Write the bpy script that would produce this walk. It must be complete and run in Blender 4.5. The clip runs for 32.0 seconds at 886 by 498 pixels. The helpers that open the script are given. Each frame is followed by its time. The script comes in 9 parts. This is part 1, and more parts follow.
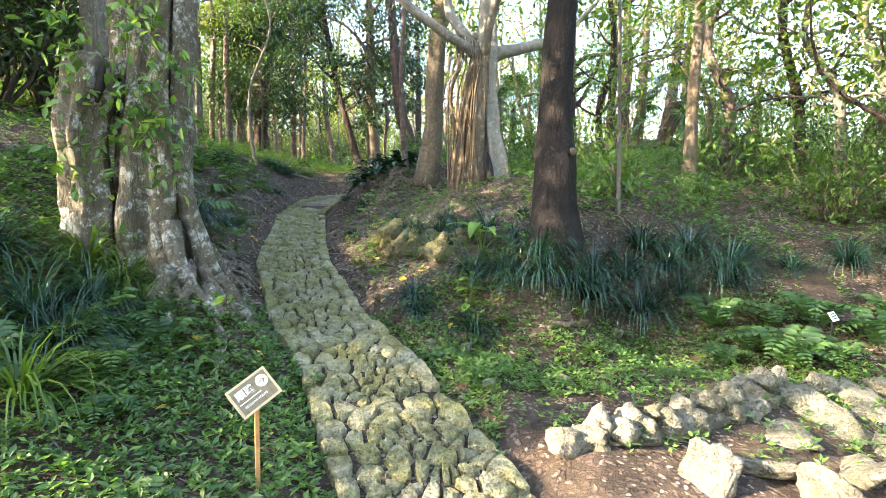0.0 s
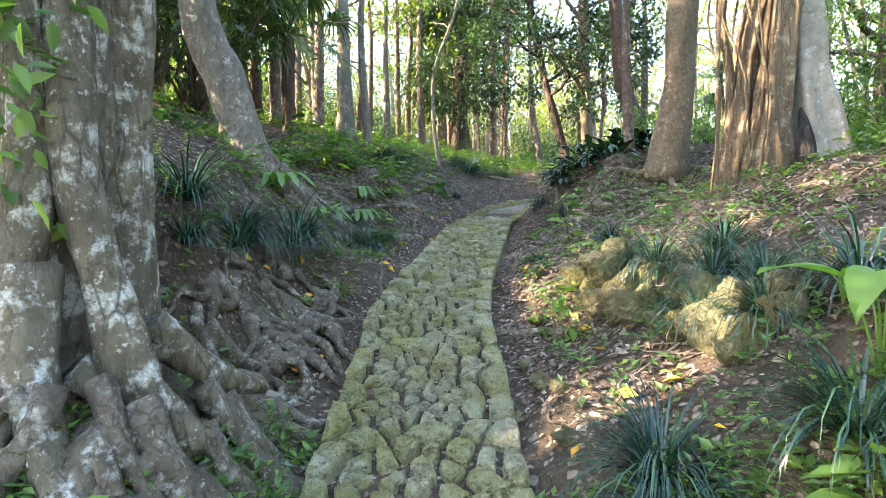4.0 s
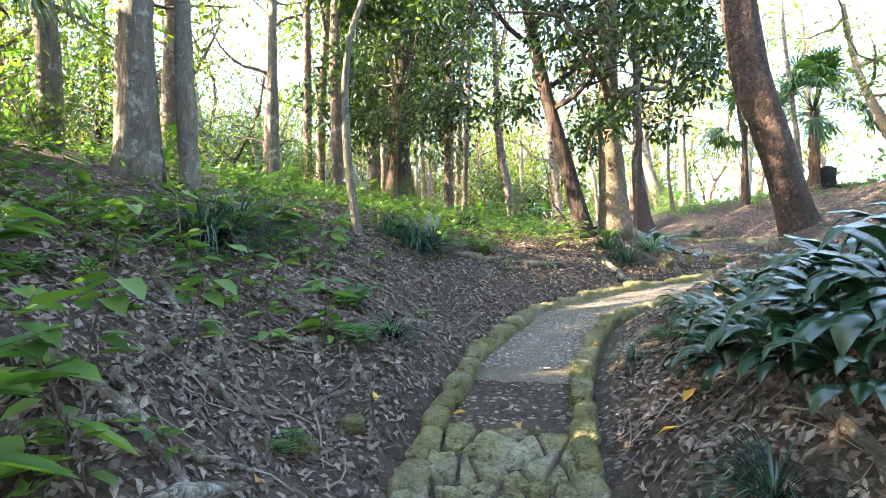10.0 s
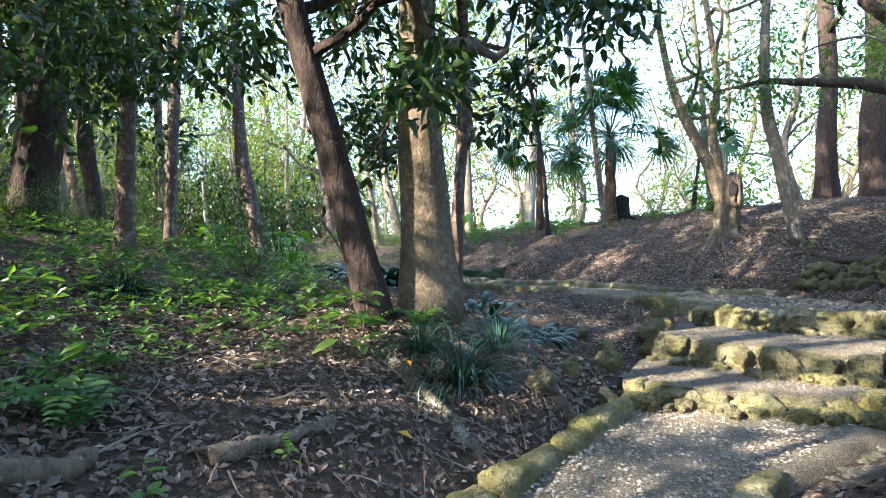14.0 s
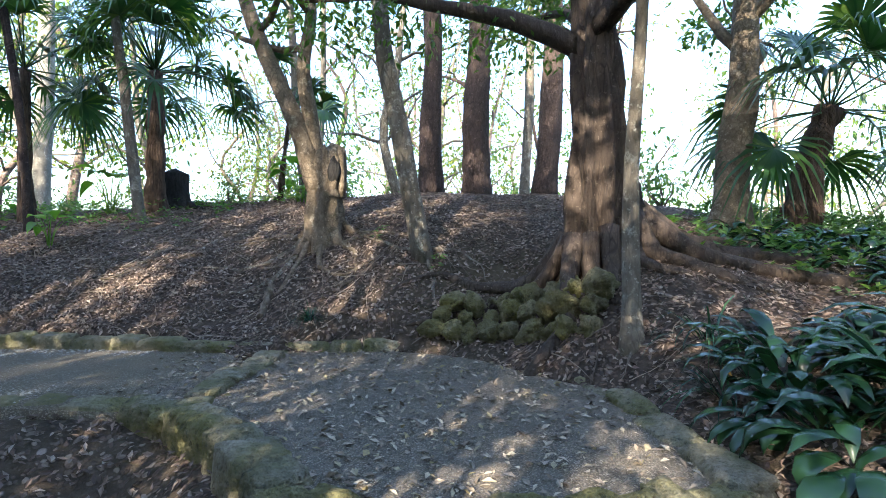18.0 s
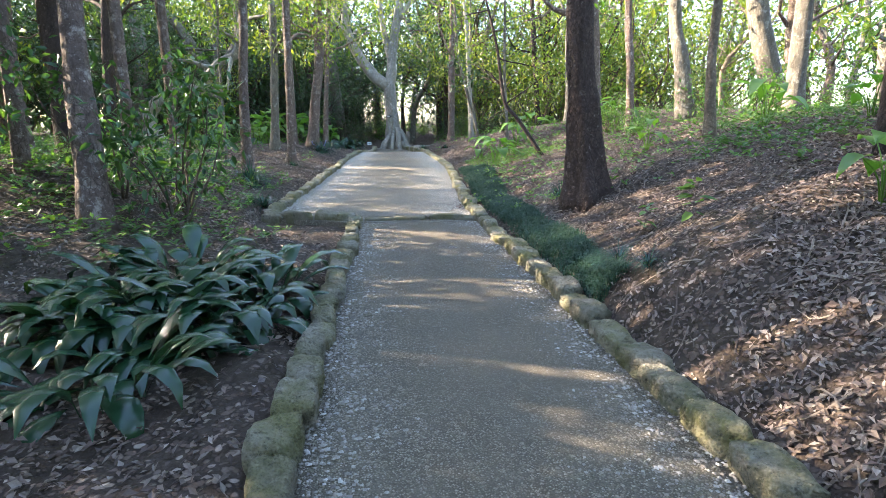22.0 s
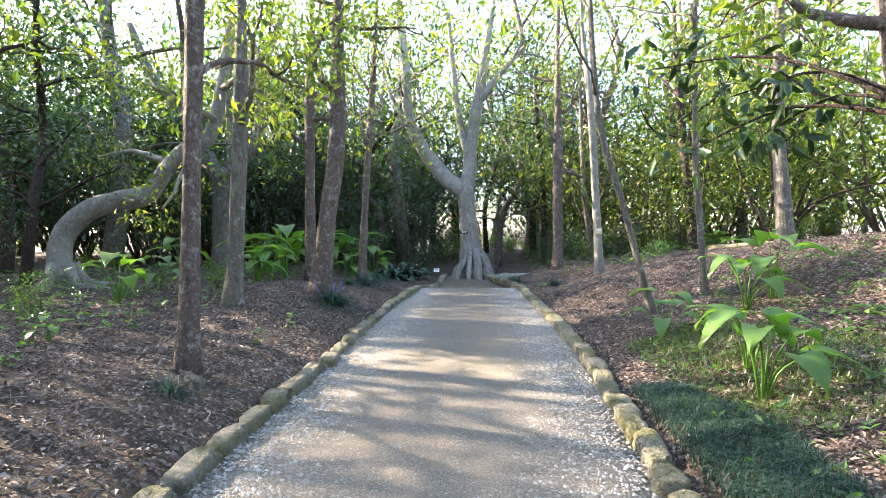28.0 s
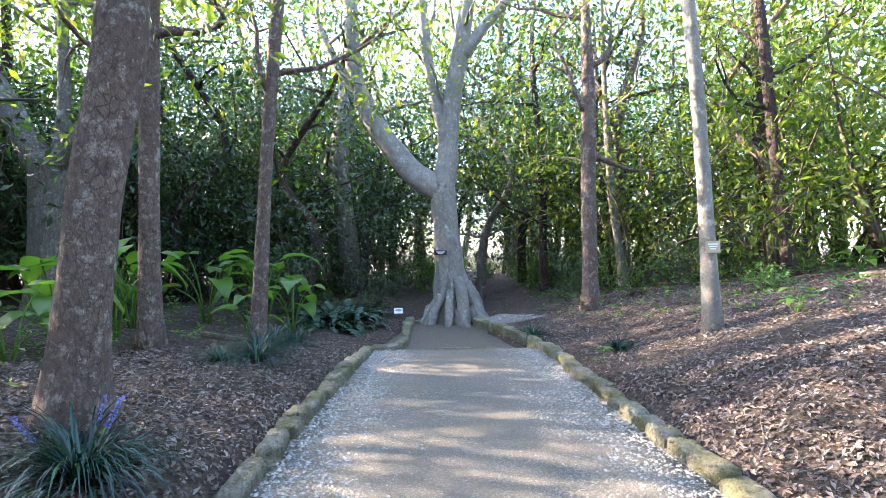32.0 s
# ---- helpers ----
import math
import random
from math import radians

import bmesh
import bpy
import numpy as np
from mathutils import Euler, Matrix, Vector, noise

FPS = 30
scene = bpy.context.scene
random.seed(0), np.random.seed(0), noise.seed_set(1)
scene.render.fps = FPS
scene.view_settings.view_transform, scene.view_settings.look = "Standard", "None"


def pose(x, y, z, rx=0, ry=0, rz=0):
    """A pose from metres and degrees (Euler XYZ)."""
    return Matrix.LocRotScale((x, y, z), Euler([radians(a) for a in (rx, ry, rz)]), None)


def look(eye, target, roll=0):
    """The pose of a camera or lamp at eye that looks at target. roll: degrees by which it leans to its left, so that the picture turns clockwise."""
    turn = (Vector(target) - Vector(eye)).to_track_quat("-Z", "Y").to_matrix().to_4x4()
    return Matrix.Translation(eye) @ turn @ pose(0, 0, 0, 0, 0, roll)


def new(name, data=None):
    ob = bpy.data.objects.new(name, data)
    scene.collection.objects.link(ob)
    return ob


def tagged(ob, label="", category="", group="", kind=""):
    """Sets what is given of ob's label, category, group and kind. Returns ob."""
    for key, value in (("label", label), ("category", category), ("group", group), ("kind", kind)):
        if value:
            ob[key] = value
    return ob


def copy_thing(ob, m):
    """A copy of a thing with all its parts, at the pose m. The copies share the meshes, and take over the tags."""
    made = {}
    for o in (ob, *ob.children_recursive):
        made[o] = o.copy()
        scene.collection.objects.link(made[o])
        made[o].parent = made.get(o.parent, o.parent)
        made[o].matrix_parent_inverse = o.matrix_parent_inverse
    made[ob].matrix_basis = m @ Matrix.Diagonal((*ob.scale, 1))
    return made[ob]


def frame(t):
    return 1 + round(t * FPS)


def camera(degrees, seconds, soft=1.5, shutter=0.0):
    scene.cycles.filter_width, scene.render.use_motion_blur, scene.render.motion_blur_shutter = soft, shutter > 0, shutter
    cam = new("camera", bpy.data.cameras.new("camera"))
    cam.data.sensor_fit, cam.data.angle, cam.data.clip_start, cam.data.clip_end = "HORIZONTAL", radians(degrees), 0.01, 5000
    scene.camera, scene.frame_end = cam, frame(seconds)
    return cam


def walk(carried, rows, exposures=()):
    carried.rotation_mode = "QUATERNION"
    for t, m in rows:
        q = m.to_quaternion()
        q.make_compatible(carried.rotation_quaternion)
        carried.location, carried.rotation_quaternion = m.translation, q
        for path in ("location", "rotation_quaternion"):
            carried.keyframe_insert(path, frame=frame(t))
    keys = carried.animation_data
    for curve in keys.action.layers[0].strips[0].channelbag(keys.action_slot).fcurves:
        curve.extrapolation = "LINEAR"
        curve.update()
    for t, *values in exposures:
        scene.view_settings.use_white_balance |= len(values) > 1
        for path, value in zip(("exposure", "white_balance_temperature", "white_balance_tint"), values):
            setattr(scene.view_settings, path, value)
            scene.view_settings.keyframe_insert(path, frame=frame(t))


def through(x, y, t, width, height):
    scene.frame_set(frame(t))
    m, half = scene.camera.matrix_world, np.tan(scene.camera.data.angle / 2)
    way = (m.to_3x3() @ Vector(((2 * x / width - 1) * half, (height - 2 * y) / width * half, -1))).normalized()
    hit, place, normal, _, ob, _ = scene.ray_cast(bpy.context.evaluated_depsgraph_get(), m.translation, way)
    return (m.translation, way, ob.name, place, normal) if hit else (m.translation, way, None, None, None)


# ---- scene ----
cam = camera(78.2, 32.0, soft=0.85, shutter=0.0)
METRES, EYE, TILT, LEAN, TURN = 40.0, 1.5, -4.5, -0.5, 0.0
EXPOSURES = [(0.0, 3.85, 6850, 12), (2.0, 4.15, 6950, 13), (4.0, 4.33, 6900, 15), (9.0, 4.53, 7000, 16), (11.0, 4.08, 6500, 13), (13.0, 3.6, 5950, 12), (15.0, 2.95, 5650, 11), (18.0, 2.9, 5700, 11), (20.0, 3.25, 5750, 12), (22.0, 3.55, 6150, 15), (24.0, 3.75, 6100, 17), (26.0, 3.15, 5950, 17), (29.0, 3.7, 6250, 19), (32.0, 3.75, 5850, 20)]
ROWS = [
    (0.0, 0.0, 0.0, 0.0, -0.0, -0.0, 0.0),
    (0.5, 0.0025, 0.0059, 0.0, 5.46, -1.57, -0.07),
    (1.0, 0.0066, 0.0144, 0.0011, 9.23, -2.34, 0.08),
    (1.5, 0.006, 0.0247, 0.0009, 12.18, -2.97, -0.42),
    (2.0, 0.0067, 0.0363, 0.0019, 15.36, -3.64, -0.62),
    (2.5, 0.0059, 0.0492, 0.0038, 18.77, -3.69, -0.61),
    (3.0, 0.0011, 0.0614, 0.0043, 20.58, -2.77, -1.08),
    (3.5, -0.0032, 0.0738, 0.0049, 21.38, -1.2, -1.15),
    (4.0, -0.0072, 0.0855, 0.0076, 22.33, 0.34, -1.03),
    (4.5, -0.013, 0.0969, 0.0092, 22.92, 1.49, -1.25),
    (6.5, -0.034, 0.1414, 0.019, 23.03, 2.16, -1.31),
    (7.0, -0.0387, 0.1537, 0.0233, 22.31, 2.17, -1.14),
    (7.5, -0.0451, 0.168, 0.025, 21.71, 2.43, -1.18),
    (8.0, -0.0495, 0.1797, 0.0281, 20.73, 2.9, -1.04),
    (8.5, -0.0524, 0.1914, 0.0318, 19.69, 3.78, -0.87),
    (9.0, -0.0562, 0.2041, 0.0335, 18.57, 4.11, -0.86),
    (9.5, -0.0597, 0.2151, 0.0381, 17.13, 4.27, -0.84),
    (10.0, -0.0632, 0.2307, 0.0407, 15.81, 4.47, -0.67),
    (10.5, -0.067, 0.246, 0.0439, 14.65, 4.61, -0.63),
    (11.0, -0.0686, 0.2593, 0.0485, 12.53, 4.95, -0.44),
    (11.5, -0.0683, 0.274, 0.0522, 9.18, 5.13, -0.02),
    (12.0, -0.0692, 0.2862, 0.0543, 6.17, 5.39, -0.0),
    (12.5, -0.0706, 0.2982, 0.0577, 3.68, 5.47, 0.16),
    (13.0, -0.0717, 0.3115, 0.0607, 1.05, 5.31, 0.3),
    (13.5, -0.0721, 0.3257, 0.0635, -2.31, 5.36, 0.48),
    (14.0, -0.0685, 0.3405, 0.0651, -7.6, 5.68, 1.16),
    (14.5, -0.0658, 0.3548, 0.0663, -14.64, 5.7, 1.47),
    (15.0, -0.061, 0.3673, 0.0678, -23.59, 5.64, 2.11),
    (15.5, -0.0552, 0.3805, 0.0704, -31.3, 5.14, 2.67),
    (17.5, -0.0128, 0.4264, 0.0796, -47.66, 3.27, 4.01),
    (18.0, -0.0017, 0.4363, 0.0824, -47.84, 2.28, 3.96),
    (18.5, 0.0094, 0.4449, 0.0874, -47.69, 1.6, 3.81),
    (19.0, 0.0208, 0.454, 0.0902, -46.64, -0.5, 3.94),
    (19.5, 0.0296, 0.4647, 0.092, -40.94, -1.96, 3.42),
    (20.0, 0.0371, 0.4753, 0.0932, -29.92, -3.36, 2.69),
    (20.5, 0.0399, 0.4849, 0.0973, -11.47, -4.4, 1.24),
    (21.0, 0.0387, 0.4972, 0.0979, 7.74, -5.61, -0.59),
    (21.5, 0.0353, 0.5117, 0.0994, 22.26, -7.91, -1.77),
    (22.0, 0.0298, 0.5279, 0.1011, 33.11, -9.17, -2.38),
    (22.5, 0.0245, 0.5433, 0.1056, 38.25, -9.61, -2.55),
    (23.0, 0.0172, 0.5586, 0.1075, 40.76, -8.67, -2.63),
    (23.5, 0.009, 0.5741, 0.1091, 43.01, -7.97, -2.8),
    (24.0, -0.0012, 0.5907, 0.1104, 43.94, -7.28, -2.72),
    (24.5, -0.0139, 0.6055, 0.1111, 44.52, -6.91, -2.86),
    (25.0, -0.0265, 0.6215, 0.1125, 44.66, -6.23, -2.71),
    (25.5, -0.0398, 0.6353, 0.1139, 44.26, -4.13, -2.75),
    (26.0, -0.0529, 0.6512, 0.1152, 43.41, -1.18, -2.5),
    (26.5, -0.0672, 0.6676, 0.1177, 43.13, 0.34, -2.43),
    (28.5, -0.1243, 0.7276, 0.1257, 41.1, 1.98, -2.45),
    (29.0, -0.1381, 0.7424, 0.1263, 40.42, 2.28, -2.36),
    (29.5, -0.1527, 0.7568, 0.1268, 39.71, 2.42, -2.25),
    (30.0, -0.1669, 0.7719, 0.1283, 39.2, 2.73, -2.17),
    (30.5, -0.1828, 0.7877, 0.1288, 39.01, 3.11, -2.12),
    (31.0, -0.1965, 0.8038, 0.13, 38.62, 3.28, -2.02),
    (31.5, -0.2109, 0.8192, 0.1317, 38.13, 3.53, -1.93),
    (32.0, -0.2237, 0.8346, 0.133, 37.55, 4.24, -1.85),
]
walk(cam, [(t, pose(0, 0, EYE, TILT, LEAN, TURN) @ pose(METRES * x, METRES * y, METRES * z, 90 + pitch, roll, yaw)) for t, x, y, z, yaw, pitch, roll in ROWS], EXPOSURES)
# ---- daylight: low afternoon sun through the wood ----
SUN_FROM = Vector((-0.90, -0.34, 0.0)).normalized()
SUN_HEIGHT = radians(24)
world = bpy.data.worlds.new("sky")
scene.world = world
world.use_nodes = True
wn = world.node_tree
sky = wn.nodes.new("ShaderNodeTexSky")
sky.sky_type, sky.sun_disc, sky.sun_elevation = "NISHITA", False, SUN_HEIGHT
sky.sun_rotation = math.atan2(SUN_FROM.x, SUN_FROM.y)
sky.air_density, sky.dust_density, sky.ozone_density = 1.0, 1.6, 1.0
wn.links.new(sky.outputs[0], wn.nodes["Background"].inputs[0])
wn.nodes["Background"].inputs[1].default_value = 0.13
sun = new("sun", bpy.data.lights.new("sun", "SUN"))
sun.data.energy, sun.data.angle, sun.data.color = 4.2, radians(0.53), (1.0, 0.83, 0.60)
sun_dir = Vector((SUN_FROM.x * math.cos(SUN_HEIGHT), SUN_FROM.y * math.cos(SUN_HEIGHT), math.sin(SUN_HEIGHT)))
sun.matrix_world = look(sun_dir * 60, (0, 0, 0))
# ---- materials ----
class Nodes:
    """Short hand for one node material."""

    def __init__(self, name):
        self.mat = bpy.data.materials.new(name)
        self.mat.use_nodes = True
        self.t = self.mat.node_tree
        self.bsdf = self.t.nodes["Principled BSDF"]
        self.out = self.t.nodes["Material Output"]
        self.geo = self.t.nodes.new("ShaderNodeNewGeometry")

    def add(self, kind, **props):
        n = self.t.nodes.new("ShaderNode" + kind)
        for k, v in props.items():
            if k == "blend":
                n.blend_type = v
            elif k == "op":
                n.operation = v
            elif k == "feature":
                n.feature = v
        return n

    def link(self, a, b):
        self.t.links.new(a, b)

    def noise(self, scale, detail=4.0, rough=0.6, where=None):
        n = self.add("TexNoise")
        n.inputs["Scale"].default_value, n.inputs["Detail"].default_value, n.inputs["Roughness"].default_value = scale, detail, rough
        self.link(where or self.geo.outputs["Position"], n.inputs["Vector"])
        return n.outputs["Fac"]

    def cells(self, scale, feature="F1"):
        n = self.add("TexVoronoi", feature=feature)
        n.inputs["Scale"].default_value = scale
        self.link(self.geo.outputs["Position"], n.inputs["Vector"])
        return n

    def ramp(self, fac, *stops):
        n = self.add("ValToRGB")
        e = n.color_ramp.elements
        while len(e) < len(stops):
            e.new(0.5)
        for k, (p, c) in zip(e, stops):
            k.position, k.color = p, (*(c if isinstance(c, tuple) else (c, c, c)), 1)
        self.link(fac, n.inputs[0])
        return n.outputs["Color"]

    def mix(self, fac, a, b, blend="MIX"):
        n = self.add("MixRGB", blend=blend)
        for v, i in ((fac, 0), (a, 1), (b, 2)):
            if isinstance(v, (int, float)):
                n.inputs[i].default_value = v
            elif isinstance(v, tuple):
                n.inputs[i].default_value = (*v, 1)
            else:
                self.link(v, n.inputs[i])
        return n.outputs[0]

    def bump(self, height, strength, distance=0.02, normal=None):
        n = self.add("Bump")
        n.inputs["Strength"].default_value, n.inputs["Distance"].default_value = strength, distance
        self.link(height, n.inputs["Height"])
        if normal:
            self.link(normal, n.inputs["Normal"])
        return n.outputs["Normal"]

    def done(self, color, rough, normal=None, spec=0.5):
        for v, key in ((color, "Base Color"), (rough, "Roughness")):
            if isinstance(v, tuple):
                self.bsdf.inputs[key].default_value = (*v, 1)
            elif isinstance(v, (int, float)):
                self.bsdf.inputs[key].default_value = v
            else:
                self.link(v, self.bsdf.inputs[key])
        if normal:
            self.link(normal, self.bsdf.inputs["Normal"])
        self.bsdf.inputs["Specular IOR Level"].default_value = spec
        return self.mat


def leaf_material(name, dark, light, gloss=0.4, through=0.35, tint=None, spec=0.5):
    """Living leaves: colour varies leaf by leaf, and light passes through them."""
    n = Nodes(name)
    col = n.ramp(n.geo.outputs["Random Per Island"], (0.0, dark), (0.75, light), (1.0, tint or light))
    col = n.mix(n.ramp(n.noise(0.7), (0.3, 0.0), (0.7, 0.5)), col, dark)
    n.done(col, gloss, spec=spec)
    tr = n.add("BsdfTranslucent")
    warm = n.mix(1.0, col, (1.45, 1.7, 0.65), "MULTIPLY")
    n.link(warm, tr.inputs[0])
    m = n.add("MixShader")
    m.inputs[0].default_value = through
    n.link(n.bsdf.outputs[0], m.inputs[1])
    n.link(tr.outputs[0], m.inputs[2])
    n.link(m.outputs[0], n.out.inputs[0])
    return n.mat


def bark_material(name, low, high, patch=None, amount=0.45, relief=0.6, stretch=5.0, grain=9.0, rough=0.9):
    """Bark: vertical furrows, mottled colour, and lichen patches where there are any."""
    n = Nodes(name)
    s = n.add("Mapping")
    s.inputs["Scale"].default_value = (1, 1, 1 / stretch)
    n.link(n.geo.outputs["Position"], s.inputs[0])
    furrow = n.noise(grain * 2, 6, 0.65, s.outputs[0])
    blotch = n.noise(grain * 0.35, 4, 0.6)
    fine = n.noise(90, 3, 0.6)
    col = n.mix(n.ramp(furrow, (0.3, 0.0), (0.7, 1.0)), low, high)
    col = n.mix(n.ramp(blotch, (0.35, 0.0), (0.7, 0.55)), col, tuple(c * 0.55 for c in low))
    col = n.mix(n.ramp(fine, (0.3, 0.25), (0.7, 0.0)), col, tuple(c * 0.4 for c in low))
    if patch:
        spot = n.ramp(n.noise(7, 9, 0.72), (1 - amount - 0.05, 0.0), (1 - amount + 0.04, 1.0))
        col = n.mix(n.mix(1.0, spot, n.ramp(fine, (0.25, 0.3), (0.6, 0.9)), "MULTIPLY"), col, patch)
        speck = n.ramp(n.noise(26, 6, 0.7), (0.60, 0.0), (0.66, 0.8))
        col = n.mix(speck, col, patch)
        col = n.mix(n.ramp(n.noise(19, 6, 0.7), (0.34, 0.7), (0.42, 0.0)), col, tuple(c * 0.5 for c in low))
    crack = n.add("TexVoronoi", feature="DISTANCE_TO_EDGE")
    crack.inputs["Scale"].default_value = grain * 1.6
    n.link(s.outputs[0], crack.inputs["Vector"])
    line = n.ramp(crack.outputs["Distance"], (0.0, 1.0), (0.09, 0.0))
    line = n.mix(1.0, line, n.ramp(blotch, (0.35, 0.9 * relief), (0.6, 0.1)), "MULTIPLY")
    col = n.mix(line, col, tuple(c * 0.4 for c in low))
    nor = n.bump(furrow, relief, 0.06)
    nor = n.bump(line, -0.5, 0.02, nor)
    nor = n.bump(fine, 0.35, 0.006, nor)
    return n.done(col, rough, nor, 0.3)


def stone_material(name, low, high, moss, amount, random_dark=0.35):
    """Pitted coral limestone with moss, darker in the pores."""
    n = Nodes(name)
    info = n.add("ObjectInfo")
    body = n.noise(14, 8, 0.72)
    pits = n.cells(55)
    big = n.noise(3.2, 4, 0.6)
    col = n.mix(n.ramp(body, (0.3, 0.0), (0.72, 1.0)), low, high)
    col = n.mix(n.ramp(big, (0.52 - amount * 0.25, 0.0), (0.62, min(1.0, amount + 0.25))), col, moss)
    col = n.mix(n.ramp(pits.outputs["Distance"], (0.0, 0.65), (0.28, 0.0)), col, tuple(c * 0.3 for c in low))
    col = n.mix(n.ramp(info.outputs["Random"], (0.0, random_dark), (1.0, 0.0)), col, tuple(c * 0.55 for c in low))
    col = n.mix(n.ramp(n.geo.outputs["Random Per Island"], (0.0, random_dark), (1.0, 0.0)), col, tuple(c * 0.6 for c in low))
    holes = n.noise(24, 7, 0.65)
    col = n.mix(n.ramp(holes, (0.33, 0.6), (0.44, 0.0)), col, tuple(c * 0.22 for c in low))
    nor = n.bump(body, 1.0, 0.06)
    nor = n.bump(n.ramp(holes, (0.34, 0.0), (0.5, 1.0)), 0.8, 0.02, nor)
    nor = n.bump(pits.outputs["Distance"], 0.7, 0.012, nor)
    return n.done(col, 0.92, nor, 0.25)


def soil_material():
    n = Nodes("forest_soil")
    big, mid, fine = n.noise(0.6, 5), n.noise(6, 6, 0.7), n.noise(60, 4, 0.7)
    col = n.mix(n.ramp(mid, (0.3, 0.0), (0.7, 1.0)), (0.022, 0.016, 0.012), (0.085, 0.062, 0.046))
    col = n.mix(n.ramp(big, (0.45, 0.0), (0.7, 0.5)), col, (0.075, 0.062, 0.034))
    bend = n.add("VectorMath", op="ADD")
    wob = n.add("TexNoise")
    wob.inputs["Scale"].default_value = 9
    n.link(n.geo.outputs["Position"], wob.inputs["Vector"])
    small = n.add("VectorMath", op="SCALE")
    n.link(wob.outputs["Color"], small.inputs[0])
    small.inputs["Scale"].default_value = 0.09
    n.link(n.geo.outputs["Position"], bend.inputs[0])
    n.link(small.outputs[0], bend.inputs[1])
    height = None
    for scale, bare in ((21, 0.62), (30, 0.5)):
        leaf = n.cells(scale)
        n.link(bend.outputs[0], leaf.inputs["Vector"])
        pick = n.add("SeparateColor")
        n.link(leaf.outputs["Color"], pick.inputs[0])
        tone = n.ramp(pick.outputs[0], (0.0, (0.06, 0.042, 0.033)), (0.3, (0.14, 0.10, 0.077)), (0.55, (0.085, 0.062, 0.05)), (0.8, (0.22, 0.168, 0.13)), (1.0, (0.36, 0.30, 0.245)))
        lies = n.mix(1.0, n.ramp(leaf.outputs["Distance"], (0.36, 1.0), (0.5, 0.0)), n.ramp(pick.outputs[1], (1 - bare - 0.02, 0.0), (1 - bare + 0.02, 1.0)), "MULTIPLY")
        lies = n.mix(1.0, lies, n.ramp(n.noise(1.1, 5, 0.6), (0.36, 0.1), (0.52, 1.0)), "MULTIPLY")
        col = n.mix(lies, col, tone)
        height = lies if height is None else n.mix(0.5, height, lies, "ADD")
    crumbs = n.cells(38)
    col = n.mix(n.ramp(crumbs.outputs["Distance"], (0.1, 0.3), (0.3, 0.0)), col, (0.135, 0.108, 0.085))
    nor = n.bump(mid, 0.8, 0.05)
    nor = n.bump(height, 0.9, 0.02, nor)
    nor = n.bump(fine, 0.7, 0.012, nor)
    return n.done(col, 0.95, nor, 0.2)


def gravel_material(name, low, high, dirt, amount):
    """Crushed limestone of two sizes, with earth worn through in patches."""
    n = Nodes(name)
    big, mid = n.noise(0.9, 5, 0.6), n.noise(5, 6, 0.7)
    col, height = tuple(c * 0.6 for c in low), None
    for scale, share in ((110, 1.0), (52, 0.4)):
        cell = n.cells(scale)
        pick = n.add("SeparateColor")
        n.link(cell.outputs["Color"], pick.inputs[0])
        tone = n.ramp(pick.outputs[0], (0.0, tuple(c * 0.75 for c in low)), (0.35, low), (0.7, tuple((a + b) / 2 for a, b in zip(low, high))), (0.93, tuple(0.35 * a + 0.65 * b for a, b in zip(low, high))), (1.0, high))
        lies = n.mix(1.0, n.ramp(cell.outputs["Distance"], (0.34, 1.0), (0.62, 0.0)), n.ramp(pick.outputs[1], (1 - share, 0.0), (1.04 - share, 1.0)), "MULTIPLY")
        if scale < 60:
            lies = n.mix(1.0, lies, n.ramp(mid, (0.36, 1.0), (0.6, 0.25)), "MULTIPLY")
        col = n.mix(lies, col, tone)
        height = lies if height is None else n.mix(0.6, height, lies, "ADD")
    col = n.mix(n.ramp(big, (0.62 - amount * 0.3, 0.0), (0.72, 0.7)), col, dirt)
    col = n.mix(n.ramp(mid, (0.45, 0.0), (0.75, 0.5)), col, dirt)
    nor = n.bump(mid, 0.5, 0.03)
    nor = n.bump(height, 1.0, 0.016, nor)
    return n.done(col, 0.92, nor, 0.25)


def litter_material(name, *tones):
    """Dead leaves, each of its own brown."""
    n = Nodes(name)
    k = len(tones)
    col = n.ramp(n.geo.outputs["Random Per Island"], *[(i / max(1, k - 1), c) for i, c in enumerate(tones)])
    col = n.mix(n.ramp(n.noise(70, 3), (0.35, 0.3), (0.65, 0.0)), col, tuple(c * 0.35 for c in tones[0]))
    return n.done(col, 0.75, None, 0.35)


def plain_material(name, low, high, rough=0.6, scale=20, bump=0.2, metal=0.0):
    n = Nodes(name)
    f = n.noise(scale, 5, 0.65)
    n.bsdf.inputs["Metallic"].default_value = metal
    return n.done(n.mix(n.ramp(f, (0.3, 0.0), (0.7, 1.0)), low, high), rough, n.bump(f, bump, 0.01), 0.4)


